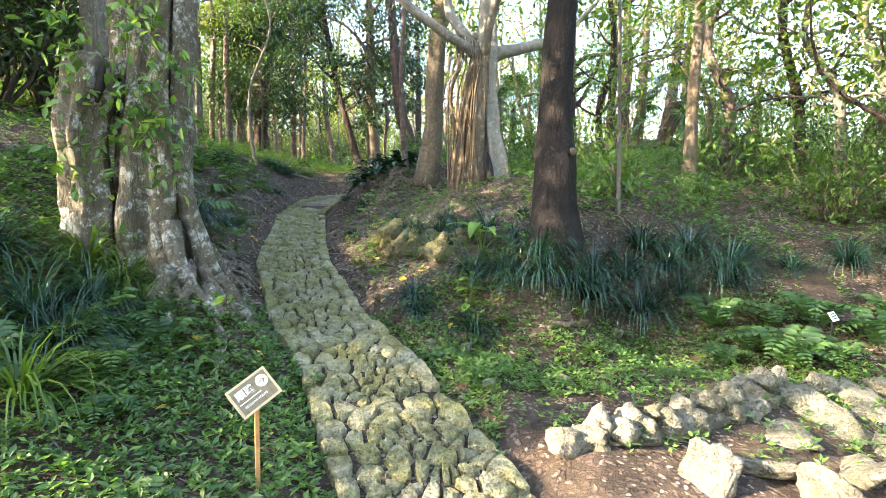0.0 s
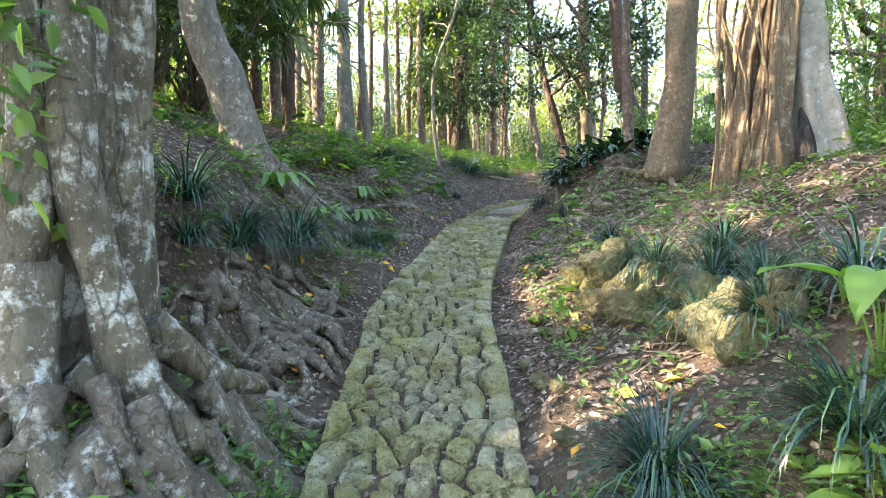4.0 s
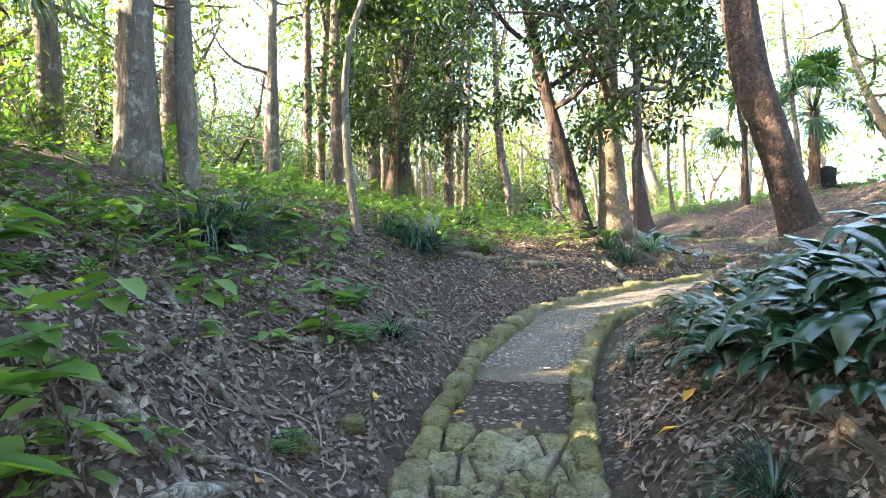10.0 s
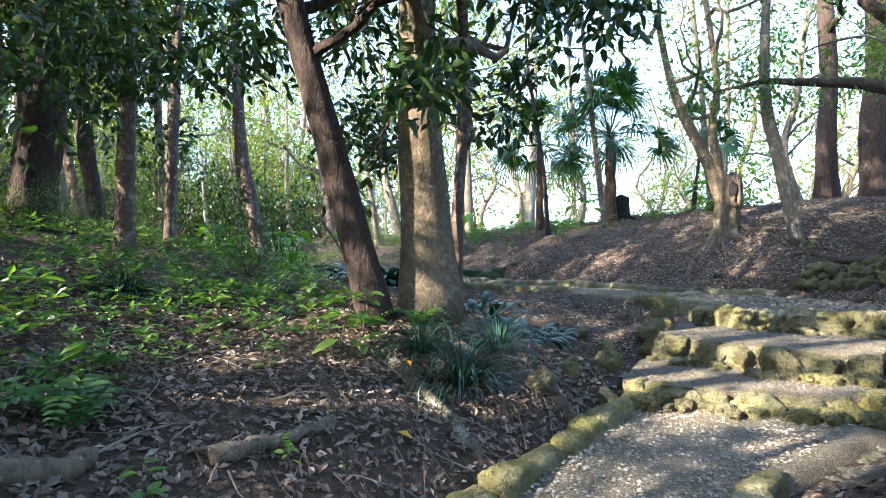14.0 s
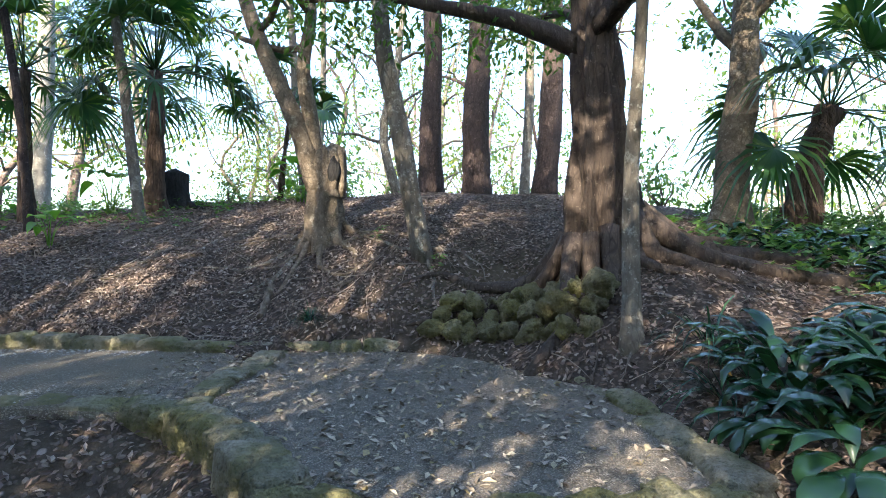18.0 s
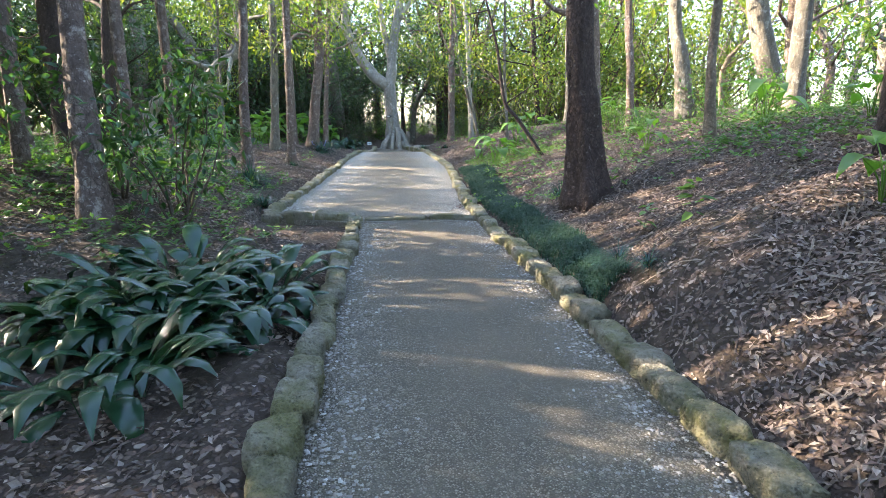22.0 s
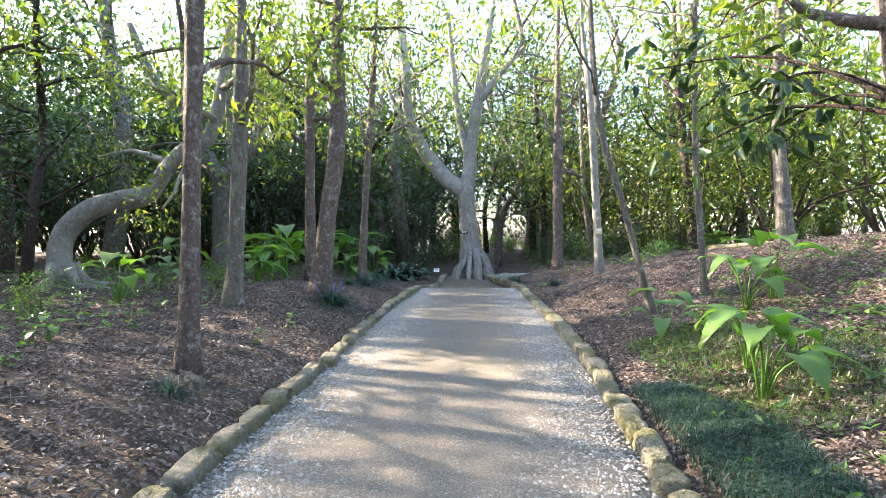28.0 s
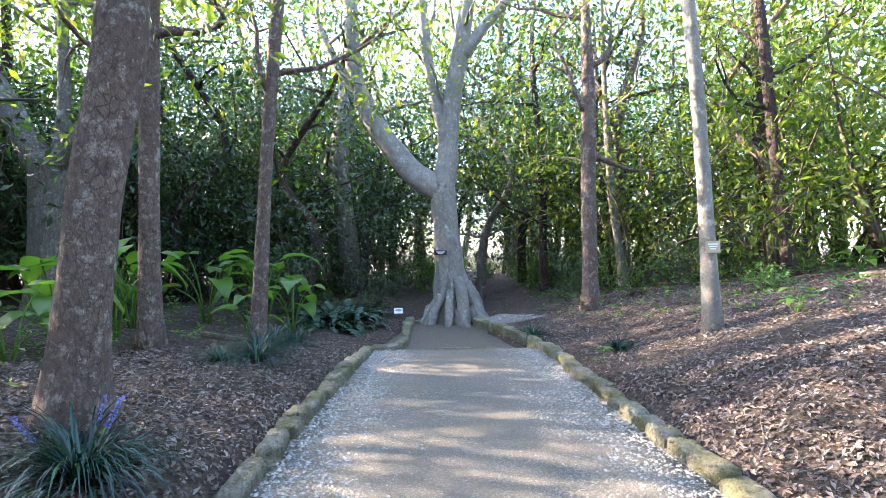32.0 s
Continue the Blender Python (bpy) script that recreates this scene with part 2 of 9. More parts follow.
SOIL = soil_material()
GRAVEL_PALE = gravel_material("pale_gravel", (0.25, 0.222, 0.172), (0.58, 0.54, 0.45), (0.26, 0.218, 0.155), 0.8)
GRAVEL_DARK = gravel_material("dirty_gravel", (0.19, 0.162, 0.118), (0.46, 0.415, 0.325), (0.20, 0.167, 0.118), 0.75)
TRODDEN = gravel_material("trodden_earth", (0.21, 0.182, 0.144), (0.43, 0.385, 0.31), (0.20, 0.17, 0.136), 0.7)
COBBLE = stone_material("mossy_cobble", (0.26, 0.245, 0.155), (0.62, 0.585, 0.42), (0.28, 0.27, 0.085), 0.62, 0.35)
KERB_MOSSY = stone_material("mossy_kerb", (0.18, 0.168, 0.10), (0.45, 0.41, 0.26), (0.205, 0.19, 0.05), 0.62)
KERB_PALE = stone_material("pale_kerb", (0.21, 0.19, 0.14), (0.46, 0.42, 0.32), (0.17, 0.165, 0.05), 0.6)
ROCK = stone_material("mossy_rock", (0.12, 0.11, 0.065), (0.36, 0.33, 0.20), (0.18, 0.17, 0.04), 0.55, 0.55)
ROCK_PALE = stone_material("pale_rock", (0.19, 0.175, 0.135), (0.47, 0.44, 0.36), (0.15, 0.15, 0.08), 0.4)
PEBBLE = litter_material("pebbles", (0.22, 0.195, 0.155), (0.44, 0.41, 0.35), (0.30, 0.27, 0.22), (0.52, 0.495, 0.43), (0.26, 0.23, 0.18), (0.38, 0.35, 0.295))
PEBBLE_DARK = litter_material("dirty_pebbles", (0.12, 0.10, 0.08), (0.32, 0.285, 0.235), (0.20, 0.175, 0.14), (0.45, 0.42, 0.36), (0.16, 0.135, 0.105))
PEBBLE_DULL = litter_material("dull_pebbles", (0.07, 0.058, 0.046), (0.16, 0.138, 0.11), (0.11, 0.095, 0.075), (0.24, 0.215, 0.175))
BARK_FIG = bark_material("fig_bark", (0.10, 0.085, 0.058), (0.25, 0.215, 0.15), (0.54, 0.55, 0.50), 0.43, 1.0, 3)
BARK_ROOT = bark_material("root_bark", (0.10, 0.08, 0.058), (0.25, 0.21, 0.155), (0.40, 0.38, 0.32), 0.42, 1.0, 1.0)
BARK_BLACK = bark_material("black_bark", (0.009, 0.007, 0.006), (0.030, 0.023, 0.020), (0.075, 0.064, 0.06), 0.34, 0.9, 2.5, 12)
BARK_DARK = bark_material("dark_bark", (0.034, 0.023, 0.019), (0.10, 0.070, 0.056), (0.16, 0.115, 0.095), 0.32, 0.9, 2.5, 12)
BARK_GREY = bark_material("grey_bark", (0.10, 0.088, 0.068), (0.23, 0.20, 0.155), (0.34, 0.335, 0.285), 0.40, 0.7, 4)
BARK_RED = bark_material("reddish_bark", (0.10, 0.070, 0.055), (0.24, 0.178, 0.143), (0.36, 0.31, 0.265), 0.42, 0.9, 1.6, 11)
BARK_RUST = bark_material("rust_bark", (0.05, 0.033, 0.026), (0.135, 0.092, 0.07), (0.21, 0.17, 0.145), 0.34, 1.0, 1.6, 14)
BARK_BROWN = bark_material("brown_bark", (0.045, 0.033, 0.025), (0.12, 0.090, 0.068), (0.18, 0.148, 0.118), 0.32, 0.8, 4)
BARK_TAN = bark_material("tan_bark", (0.12, 0.092, 0.062), (0.26, 0.205, 0.14), (0.34, 0.30, 0.23), 0.38, 0.7, 1.2, 10)
BARK_COPPER = bark_material("copper_root_bark", (0.11, 0.078, 0.05), (0.29, 0.215, 0.14), (0.40, 0.34, 0.25), 0.40, 0.9, 5.0, 10)
BARK_SMOOTH = bark_material("smooth_pale_bark", (0.19, 0.175, 0.145), (0.34, 0.315, 0.26), (0.45, 0.45, 0.41), 0.38, 0.25, 1.5, 6)
BARK_PALM = bark_material("palm_fibre", (0.05, 0.032, 0.022), (0.17, 0.115, 0.08), None, 0, 1.0, 8, 16)
DEAD_TWIG = litter_material("dead_twigs", (0.05, 0.036, 0.028), (0.14, 0.105, 0.08), (0.25, 0.2, 0.15), (0.09, 0.066, 0.05))
DEAD_WOOD = bark_material("dead_wood", (0.11, 0.085, 0.06), (0.25, 0.20, 0.145), (0.33, 0.31, 0.24), 0.35, 0.6, 3)
TWIG = bark_material("twig_bark", (0.07, 0.052, 0.038), (0.17, 0.135, 0.10), None, 0, 0.4, 3)
# charred stump wood; its black also plays the shade inside trunk openings
STUMP_AND_HOLE_SHADE = bark_material("black_stump_and_hole_shade", (0.012, 0.011, 0.010), (0.055, 0.05, 0.045), None, 0, 0.9, 3)
LEAF_CANOPY = leaf_material("canopy_leaf", (0.05, 0.085, 0.014), (0.16, 0.20, 0.032), 0.42, 0.45, (0.30, 0.27, 0.04))
LEAF_GREEN = leaf_material("green_leaf", (0.03, 0.07, 0.012), (0.105, 0.175, 0.026), 0.4, 0.45, (0.15, 0.22, 0.04))
LEAF_MID = leaf_material("shrub_leaf", (0.018, 0.05, 0.016), (0.058, 0.12, 0.03), 0.35, 0.3, (0.10, 0.17, 0.035))
LEAF_DARK = leaf_material("dark_leaf", (0.014, 0.035, 0.012), (0.042, 0.085, 0.022), 0.28, 0.22, (0.055, 0.10, 0.024))
LEAF_LOW = leaf_material("undergrowth_leaf", (0.04, 0.095, 0.026), (0.12, 0.215, 0.05), 0.42, 0.36, (0.2, 0.29, 0.05))
LEAF_FERN = leaf_material("fern_leaf", (0.03, 0.075, 0.025), (0.075, 0.15, 0.04), 0.45, 0.35)
# the blue in this green stands in for sky reflected on the blades
BLADE = leaf_material("strap_leaf", (0.009, 0.032, 0.030), (0.030, 0.078, 0.052), 0.27, 0.18, (0.07, 0.14, 0.05), 0.55)
# brighter, yellower strap green with sunshine put into the colour
BLADE_LIGHT = leaf_material("light_strap_leaf", (0.04, 0.09, 0.016), (0.12, 0.19, 0.03), 0.35, 0.35, (0.22, 0.27, 0.05))
BROAD = leaf_material("broad_leaf", (0.007, 0.028, 0.012), (0.026, 0.068, 0.03), 0.24, 0.14, (0.05, 0.10, 0.03), 0.55)
ELEPHANT = leaf_material("elephant_ear_leaf", (0.05, 0.12, 0.02), (0.13, 0.24, 0.035), 0.38, 0.45, (0.2, 0.28, 0.045))
TURF = leaf_material("dwarf_grass_blade", (0.016, 0.045, 0.032), (0.042, 0.09, 0.055), 0.6, 0.15, (0.05, 0.085, 0.04), 0.3)
PALM_LEAF = leaf_material("palm_leaf", (0.015, 0.05, 0.018), (0.055, 0.115, 0.03), 0.3, 0.3, (0.12, 0.18, 0.03))
LITTER = litter_material("leaf_litter", (0.05, 0.035, 0.028), (0.16, 0.11, 0.085), (0.08, 0.057, 0.046), (0.25, 0.185, 0.14), (0.13, 0.10, 0.085), (0.36, 0.30, 0.245), (0.12, 0.09, 0.07), (0.24, 0.185, 0.15))
LITTER_PALE = litter_material("pale_litter", (0.09, 0.068, 0.05), (0.34, 0.28, 0.21), (0.16, 0.125, 0.09), (0.48, 0.42, 0.32), (0.27, 0.22, 0.10))
LITTER_YELLOW = litter_material("yellow_leaf", (0.62, 0.38, 0.035), (0.50, 0.24, 0.03), (0.68, 0.52, 0.11))
SIGN_FRAME = plain_material("sign_frame_wood", (0.42, 0.33, 0.20), (0.55, 0.45, 0.29), 0.6, 40, 0.2)
SIGN_POST = plain_material("sign_post_wood", (0.40, 0.20, 0.075), (0.52, 0.28, 0.11), 0.6, 30, 0.3)
SIGN_FACE = plain_material("sign_board", (0.13, 0.105, 0.06), (0.22, 0.18, 0.11), 0.6, 25, 0.1)
WHITE = plain_material("white_paint", (0.78, 0.78, 0.76), (0.84, 0.84, 0.82), 0.5, 15, 0.05)
BLACK = plain_material("black_plastic", (0.02, 0.02, 0.02), (0.035, 0.035, 0.035), 0.4, 15, 0.05)
FLOWER = plain_material("violet_flower", (0.16, 0.14, 0.42), (0.28, 0.24, 0.6), 0.7, 60, 0.2)
# ---- the lie of the land ----
# stations along the walk: x, y, height of the surface, half width
STONE_WAY = [
    (0.5, -4.0, -0.20, 0.50), (0.3, 0.0, -0.10, 0.50), (0.0, 2.7, 0.00, 0.50), (-0.25, 3.3, 0.06, 0.50), (-0.66, 4.4, 0.20, 0.50),
    (-1.22, 5.4, 0.36, 0.49), (-1.58, 6.3, 0.52, 0.49), (-2.0, 7.3, 0.74, 0.49), (-2.2, 8.1, 0.90, 0.46), (-2.43, 9.2, 1.05, 0.45),
    (-2.68, 10.3, 1.20, 0.46), (-2.88, 11.1, 1.28, 0.46), (-3.0, 12.2, 1.40, 0.45), (-3.04, 13.25, 1.525, 0.46)]
BEND_WAY = [
    (-3.04, 13.25, 1.525, 0.46), (-2.95, 14.2, 1.60, 0.46), (-2.80, 15.0, 1.68, 0.47), (-2.55, 15.4, 1.74, 0.48), (-2.2, 15.78, 1.80, 0.49), (-1.75, 16.12, 1.87, 0.52),
    (-1.2, 16.55, 1.93, 0.56), (-0.6, 16.95, 1.96, 0.66), (-0.1, 17.3, 1.98, 0.78)]
LANDING = [(0.1, 17.7, 2.00, 0.7), (0.9, 18.5, 2.20, 0.6), (2.1, 19.6, 2.40, 0.95), (2.2, 20.8, 2.42, 1.0)]
# the kerbs of the broad path: x, y
NEAR_LEFT = [(0.34, 21.85), (-0.02, 22.15), (-0.71, 22.96), (-1.25, 23.62), (-1.9, 24.42), (-2.72, 25.5), (-3.92, 26.95)]
NEAR_RIGHT = [(2.0, 22.68), (1.76, 22.95), (1.01, 23.86), (-0.23, 25.33), (-1.05, 26.3), (-1.8, 27.15), (-2.6, 28.08)]
FAR_LEFT = [(-5.05, 26.35), (-5.4, 26.85), (-5.98, 27.6), (-7.1, 29.12), (-9.6, 32.35), (-12.2, 35.65), (-13.1, 36.85), (-14.35, 38.6), (-15.35, 40.0)]
FAR_RIGHT = [(-2.6, 28.1), (-3.2, 28.85), (-4.4, 30.55), (-5.7, 32.4), (-7.1, 34.4), (-9.5, 37.5), (-11.07, 39.3), (-13.0, 41.65)]


def resampled(line, n):
    p = np.array(line, float)
    s = np.concatenate([[0], np.cumsum(np.hypot(*np.diff(p, axis=0).T))])
    k = np.linspace(0, s[-1], n)
    return np.stack([np.interp(k, s, p[:, 0]), np.interp(k, s, p[:, 1])], 1)


def between(left, right, n, z0, z1):
    """Stations of a way that runs between two kerbs."""
    a, b = resampled(left, n), resampled(right, n)
    m = (a + b) / 2
    d = np.gradient(m, axis=0)
    d = d / np.linalg.norm(d, axis=1, keepdims=True)
    h = np.abs(d[:, 0] * (b - a)[:, 1] - d[:, 1] * (b - a)[:, 0]) / 2
    return [(x, y, z, k) for (x, y), k, z in zip(m, h, np.linspace(z0, z1, n))]


BROAD_WAY = between(NEAR_LEFT, NEAR_RIGHT, 7, 2.49, 2.52)
FAR_WAY = between(FAR_LEFT, FAR_RIGHT, 9, 2.545, 2.52)
END_WAY = [(-14.3, 40.7, 2.50, 1.3), (-15.6, 42.3, 2.48, 1.0), (-18.0, 46.0, 2.45, 0.8), (-22.0, 52.0, 2.6, 0.8), (-27.0, 60.0, 3.0, 0.8)]
WAYS = [STONE_WAY, BEND_WAY, LANDING, BROAD_WAY, FAR_WAY, END_WAY]

# spot heights of the slopes: x, y, z
SLOPE_START = [
    (0.25, 4.8, 0.25), (1.8, 5.4, 0.30), (1.1, 5.6, 0.95), (2.1, 6.7, 1.40), (0.5, 8.4, 1.78), (-0.7, 10.3, 2.0), (-2.15, 4.65, 0.75),
    (-1.25, 3.5, 0.20), (-2.6, 4.0, 0.75), (-2.2, 2.0, 0.35), (-4.5, 2.5, 1.0), (-5.0, 5.0, 2.1), (-3.1, 5.9, 1.35), (-2.5, 5.85, 0.66), (-2.9, 6.85, 0.9),
    (-4.2, 7.7, 2.0), (-3.5, 8.5, 1.15), (-0.9, 7.9, 1.05), (-0.45, 6.8, 0.80), (-1.0, 7.0, 0.62), (0.4, 7.1, 1.35),
    (2.0, 4.3, 0.05), (3.7, 5.0, 0.2), (6.0, 3.5, 0.0), (5.0, 8.0, 1.4), (9.0, 9.0, 1.6), (4.0, 12.0, 2.3)]
SLOPE_HOLLOW = [
    (-4.2, 11.0, 1.85), (-1.5, 11.2, 1.9), (-6.8, 13.4, 3.1), (-3.6, 9.6, 1.2), (-5.1, 14.9, 2.6), (-4.1, 13.6, 1.85), (-0.9, 10.4, 1.75),
    (-1.65, 10.7, 1.42), (-4.9, 10.0, 2.08), (-3.9, 11.4, 1.55), (-3.75, 14.5, 1.72), (-3.1, 16.5, 2.15), (-5.1, 13.0, 2.35), (-1.6, 12.2, 1.95), (-3.7, 16.3, 2.27),
    (-2.3, 18.1, 2.6), (-2.1, 17.1, 2.06), (-2.0, 13.9, 1.75), (-7.3, 16.8, 3.3), (-3.9, 17.5, 2.5), (-3.1, 18.4, 2.6), (-7.4, 22.4, 3.5), (-6.0, 24.4, 3.2),
    (-0.65, 15.1, 2.5), (0.9, 15.5, 2.5), (-1.0, 18.2, 2.15), (-8.0, 9.0, 3.3), (-12.0, 14.0, 4.0)]
SLOPE_HILL = [
    (0.6, 20.6, 2.2), (-0.4, 20.5, 2.35), (1.8, 16.8, 2.5), (3.0, 17.6, 2.6), (3.65, 19.9, 2.70), (4.2, 20.4, 2.98), (4.3, 19.6, 3.15), (2.9, 22.7, 2.86), (4.0, 21.7, 3.3), (3.7, 22.9, 3.5), (3.0, 23.4, 3.15),
    (2.4, 24.2, 3.30), (2.8, 25.9, 3.72), (3.8, 27.6, 4.1), (7.5, 25.0, 4.35), (9.6, 23.6, 4.35), (6.5, 23.0, 4.15), (5.0, 18.5, 3.1),
    (6.0, 14.0, 2.7), (13.0, 20.0, 3.6), (14.0, 28.0, 3.2), (22.0, 24.0, 0.5), (0.7, 25.4, 3.1), (-0.3, 28.9, 3.4), (-1.1, 27.7, 2.8)]
SLOPE_WOOD = [
    (-1.5, 22.6, 2.48), (-3.3, 24.2, 2.6), (-4.5, 24.3, 2.75), (-7.4, 27.9, 2.88), (-9.9, 31.0, 2.80), (-12.1, 34.0, 2.82), (-10.2, 28.5, 3.0), (-3.5, 32.3, 3.15),
    (-5.4, 33.9, 2.8), (-9.3, 39.4, 3.15), (-13.2, 35.1, 2.92), (-15.0, 37.2, 2.85), (-16.3, 36.0, 2.9), (-10.5, 41.4, 3.1), (-13.9, 45.3, 3.0), (-12.9, 45.2, 3.15),
    (2.0, 32.0, 4.1), (-4.0, 40.0, 4.2), (-20.0, 40.0, 2.8), (-15.0, 28.0, 3.0), (-20.0, 52.0, 2.8), (-10.0, 55.0, 3.6), (4.0, 45.0, 4.3), (-25.0, 30.0, 3.2)]


def along(way, step):
    """Evenly spaced points on a way: x, y, z, half width, and the unit direction."""
    w = np.array(way, float)
    s = np.concatenate([[0], np.cumsum(np.hypot(*np.diff(w[:, :2], axis=0).T))])
    k = np.linspace(0, s[-1], max(2, int(round(s[-1] / step)) + 1))
    p = np.stack([np.interp(k, s, w[:, i]) for i in range(4)], 1)
    if len(w) > 9:
        for _ in range(2):
            p[1:-1] = 0.25 * p[:-2] + 0.5 * p[1:-1] + 0.25 * p[2:]
    d = np.gradient(p[:, :2], axis=0)
    return p, d / np.linalg.norm(d, axis=1, keepdims=True)


DENSE = [along(w, 0.1) for w in WAYS]
WAY_POINTS = np.concatenate([p for p, _ in DENSE])


def edge_spots():
    rows = []
    for w in WAYS:
        p, d = along(w, 1.2)
        for (x, y, z, h), (dx, dy) in zip(p, d):
            for side in (-1, 1):
                rows.append((x - dy * side * h, y + dx * side * h, z + 0.03))
    return np.array(rows)


SPOTS = np.concatenate([edge_spots(), np.array(SLOPE_START + SLOPE_HOLLOW + SLOPE_HILL + SLOPE_WOOD)])


def solve_surface(spots, smooth):
    """A stiff sheet laid through the spot heights."""
    xy, z = spots[:, :2], spots[:, 2]
    r = np.linalg.norm(xy[:, None] - xy[None], axis=2)
    n = len(xy)
    a = np.zeros((n + 1, n + 1))
    a[:n, :n] = -np.sqrt(r * r + 0.2) - np.eye(n) * smooth
    a[:n, n] = a[n, :n] = 1
    return np.linalg.solve(a, np.concatenate([z, [0]]))


SHEET = solve_surface(SPOTS, 0.05)


def bumps(x, y):
    return (0.035 * np.sin(1.9 * x + 0.7 * np.sin(1.3 * y)) * np.sin(2.3 * y + 0.9) + 0.02 * np.sin(5.1 * x + 2.0 * y) * np.sin(4.3 * y - 1.7 * x)
            + 0.01 * np.sin(11.0 * x - 4.0 * y) * np.sin(9.0 * y + 3.0 * x))


def ground_z(x, y):
    """Height of the ground at places x, y (arrays)."""
    x, y = np.atleast_1d(np.asarray(x, float)), np.atleast_1d(np.asarray(y, float))
    out = np.empty(x.size)
    fx, fy = x.ravel(), y.ravel()
    for i in range(0, x.size, 4000):
        px, py = fx[i:i + 4000], fy[i:i + 4000]
        r2 = (px[:, None] - SPOTS[:, 0]) ** 2 + (py[:, None] - SPOTS[:, 1]) ** 2
        z = -np.sqrt(r2 + 0.2) @ SHEET[:-1] + SHEET[-1]
        far = np.clip((np.hypot(px + 4, py - 22) - 38) / 40, 0, 1)
        z = z * (1 - far) + 1.5 * far
        w2 = (px[:, None] - WAY_POINTS[:, 0]) ** 2 + (py[:, None] - WAY_POINTS[:, 1]) ** 2
        j = w2.argmin(1)
        dist = np.sqrt(w2[np.arange(len(j)), j]) - WAY_POINTS[j, 3]
        k = np.clip((dist + 0.03) / 0.32, 0, 1)
        k = k * k * (3 - 2 * k)
        out[i:i + 4000] = (z + bumps(px, py)) * k + (WAY_POINTS[j, 2] - 0.075) * (1 - k)
    return out.reshape(x.shape)


def gz(x, y):
    return float(ground_z([x], [y])[0])
# ---- makers ----
def mesh_of(name, verts, faces, mat, smooth=False):
    """A mesh from arrays: verts (n, 3); faces (m, k), all of one size."""
    v, f = np.asarray(verts, np.float32), np.asarray(faces, np.int32)
    me = bpy.data.meshes.new(name)
    me.vertices.add(len(v))
    me.vertices.foreach_set("co", v.ravel())
    me.loops.add(f.size)
    me.loops.foreach_set("vertex_index", f.ravel())
    me.polygons.add(len(f))
    me.polygons.foreach_set("loop_start", np.arange(0, f.size, f.shape[1], dtype=np.int32))
    me.polygons.foreach_set("use_smooth", np.full(len(f), smooth))
    me.materials.append(mat)
    me.update(calc_edges=True)
    return me


def part_of(name, me, parent, label=""):
    ob = new(name, me)
    ob.parent = parent
    if label:
        tagged(ob, label)
    return ob


def part(name, bm, mat, parent, label=""):
    """Links a bmesh as one mesh object under a thing or a part."""
    me = bpy.data.meshes.new(name)
    bm.to_mesh(me)
    bm.free()
    me.materials.append(mat)
    ob = new(name, me)
    if parent:
        ob.parent = parent
    if label:
        tagged(ob, label)
    return ob


def thing(name, x, y, z, label, category, group=""):
    ob = new(name)
    ob.matrix_world = Matrix.Translation((x, y, z))
    ob.empty_display_size = 0.1
    return tagged(ob, label, category, group)


def unit(a):
    return a / np.maximum(np.linalg.norm(a, axis=-1, keepdims=True), 1e-9)


def curve_points(pts, n):
    """A smooth line through the points, n samples."""
    p = np.array(pts, float)
    if len(p) == 2:
        return p[0] + (p[1] - p[0]) * np.linspace(0, 1, n)[:, None]
    q = np.vstack([2 * p[0] - p[1], p, 2 * p[-1] - p[-2]])
    out = []
    for u in np.linspace(0, len(p) - 1 - 1e-6, n):
        i = int(u)
        t = u - i
        a, b, c, d = q[i:i + 4]
        out.append(0.5 * (2 * b + (c - a) * t + (2 * a - 5 * b + 4 * c - d) * t * t + (3 * b - a - 3 * c + d) * t ** 3))
    return np.array(out)


def tube(line, radii, sides=10, rng=None, rough=0.08, lobes=0.0):
    """Vertices and quads of a tapered, slightly knotty stem along a line; the ends are closed to a point."""
    n = len(line)
    d = unit(np.gradient(line, axis=0))
    ref = np.array([0.31, 0.95, 0.05]) if abs(d[0][2]) > 0.5 else np.array([0.05, 0.1, 1.0])
    u = unit(np.cross(d, ref))
    w = np.cross(d, u)
    a = np.linspace(0, 2 * np.pi, sides, endpoint=False)
    r = np.array(radii, float)[:, None] * np.ones((1, sides))
    if rng is not None:
        ph = rng.uniform(0, 6.28, 4)
        s = np.linspace(0, 1, n)[:, None] * n
        r *= 1 + rough * (np.sin(a * 2 + ph[0] + s * 0.35) + 0.7 * np.sin(a * 3 + ph[1] - s * 0.5)) + rough * 0.6 * rng.uniform(-1, 1, (n, sides))
        if lobes:
            r *= 1 + lobes * np.cos(a * 5 + ph[2]) * np.linspace(1, 0.15, n)[:, None] ** 1.5
    v = line[:, None] + (np.cos(a)[None, :, None] * u[:, None] + np.sin(a)[None, :, None] * w[:, None]) * r[..., None]
    v = v.reshape(-1, 3)
    i = np.arange(n - 1)[:, None] * sides
    j = np.arange(sides)[None]
    k = (j + 1) % sides
    f = np.stack([i + j, i + k, i + sides + k, i + sides + j], -1).reshape(-1, 4)
    m = len(v)
    v = np.vstack([v, line[0], line[-1] + d[-1] * r[-1].mean() * 0.5])
    jj = np.arange(sides)
    kk = (jj + 1) % sides
    cap0 = np.stack([kk, jj, np.full(sides, m), np.full(sides, m)], -1)
    b = (n - 1) * sides
    cap1 = np.stack([b + jj, b + kk, np.full(sides, m + 1), np.full(sides, m + 1)], -1)
    return v, f, np.vstack([cap0[:, :3], cap1[:, :3]])


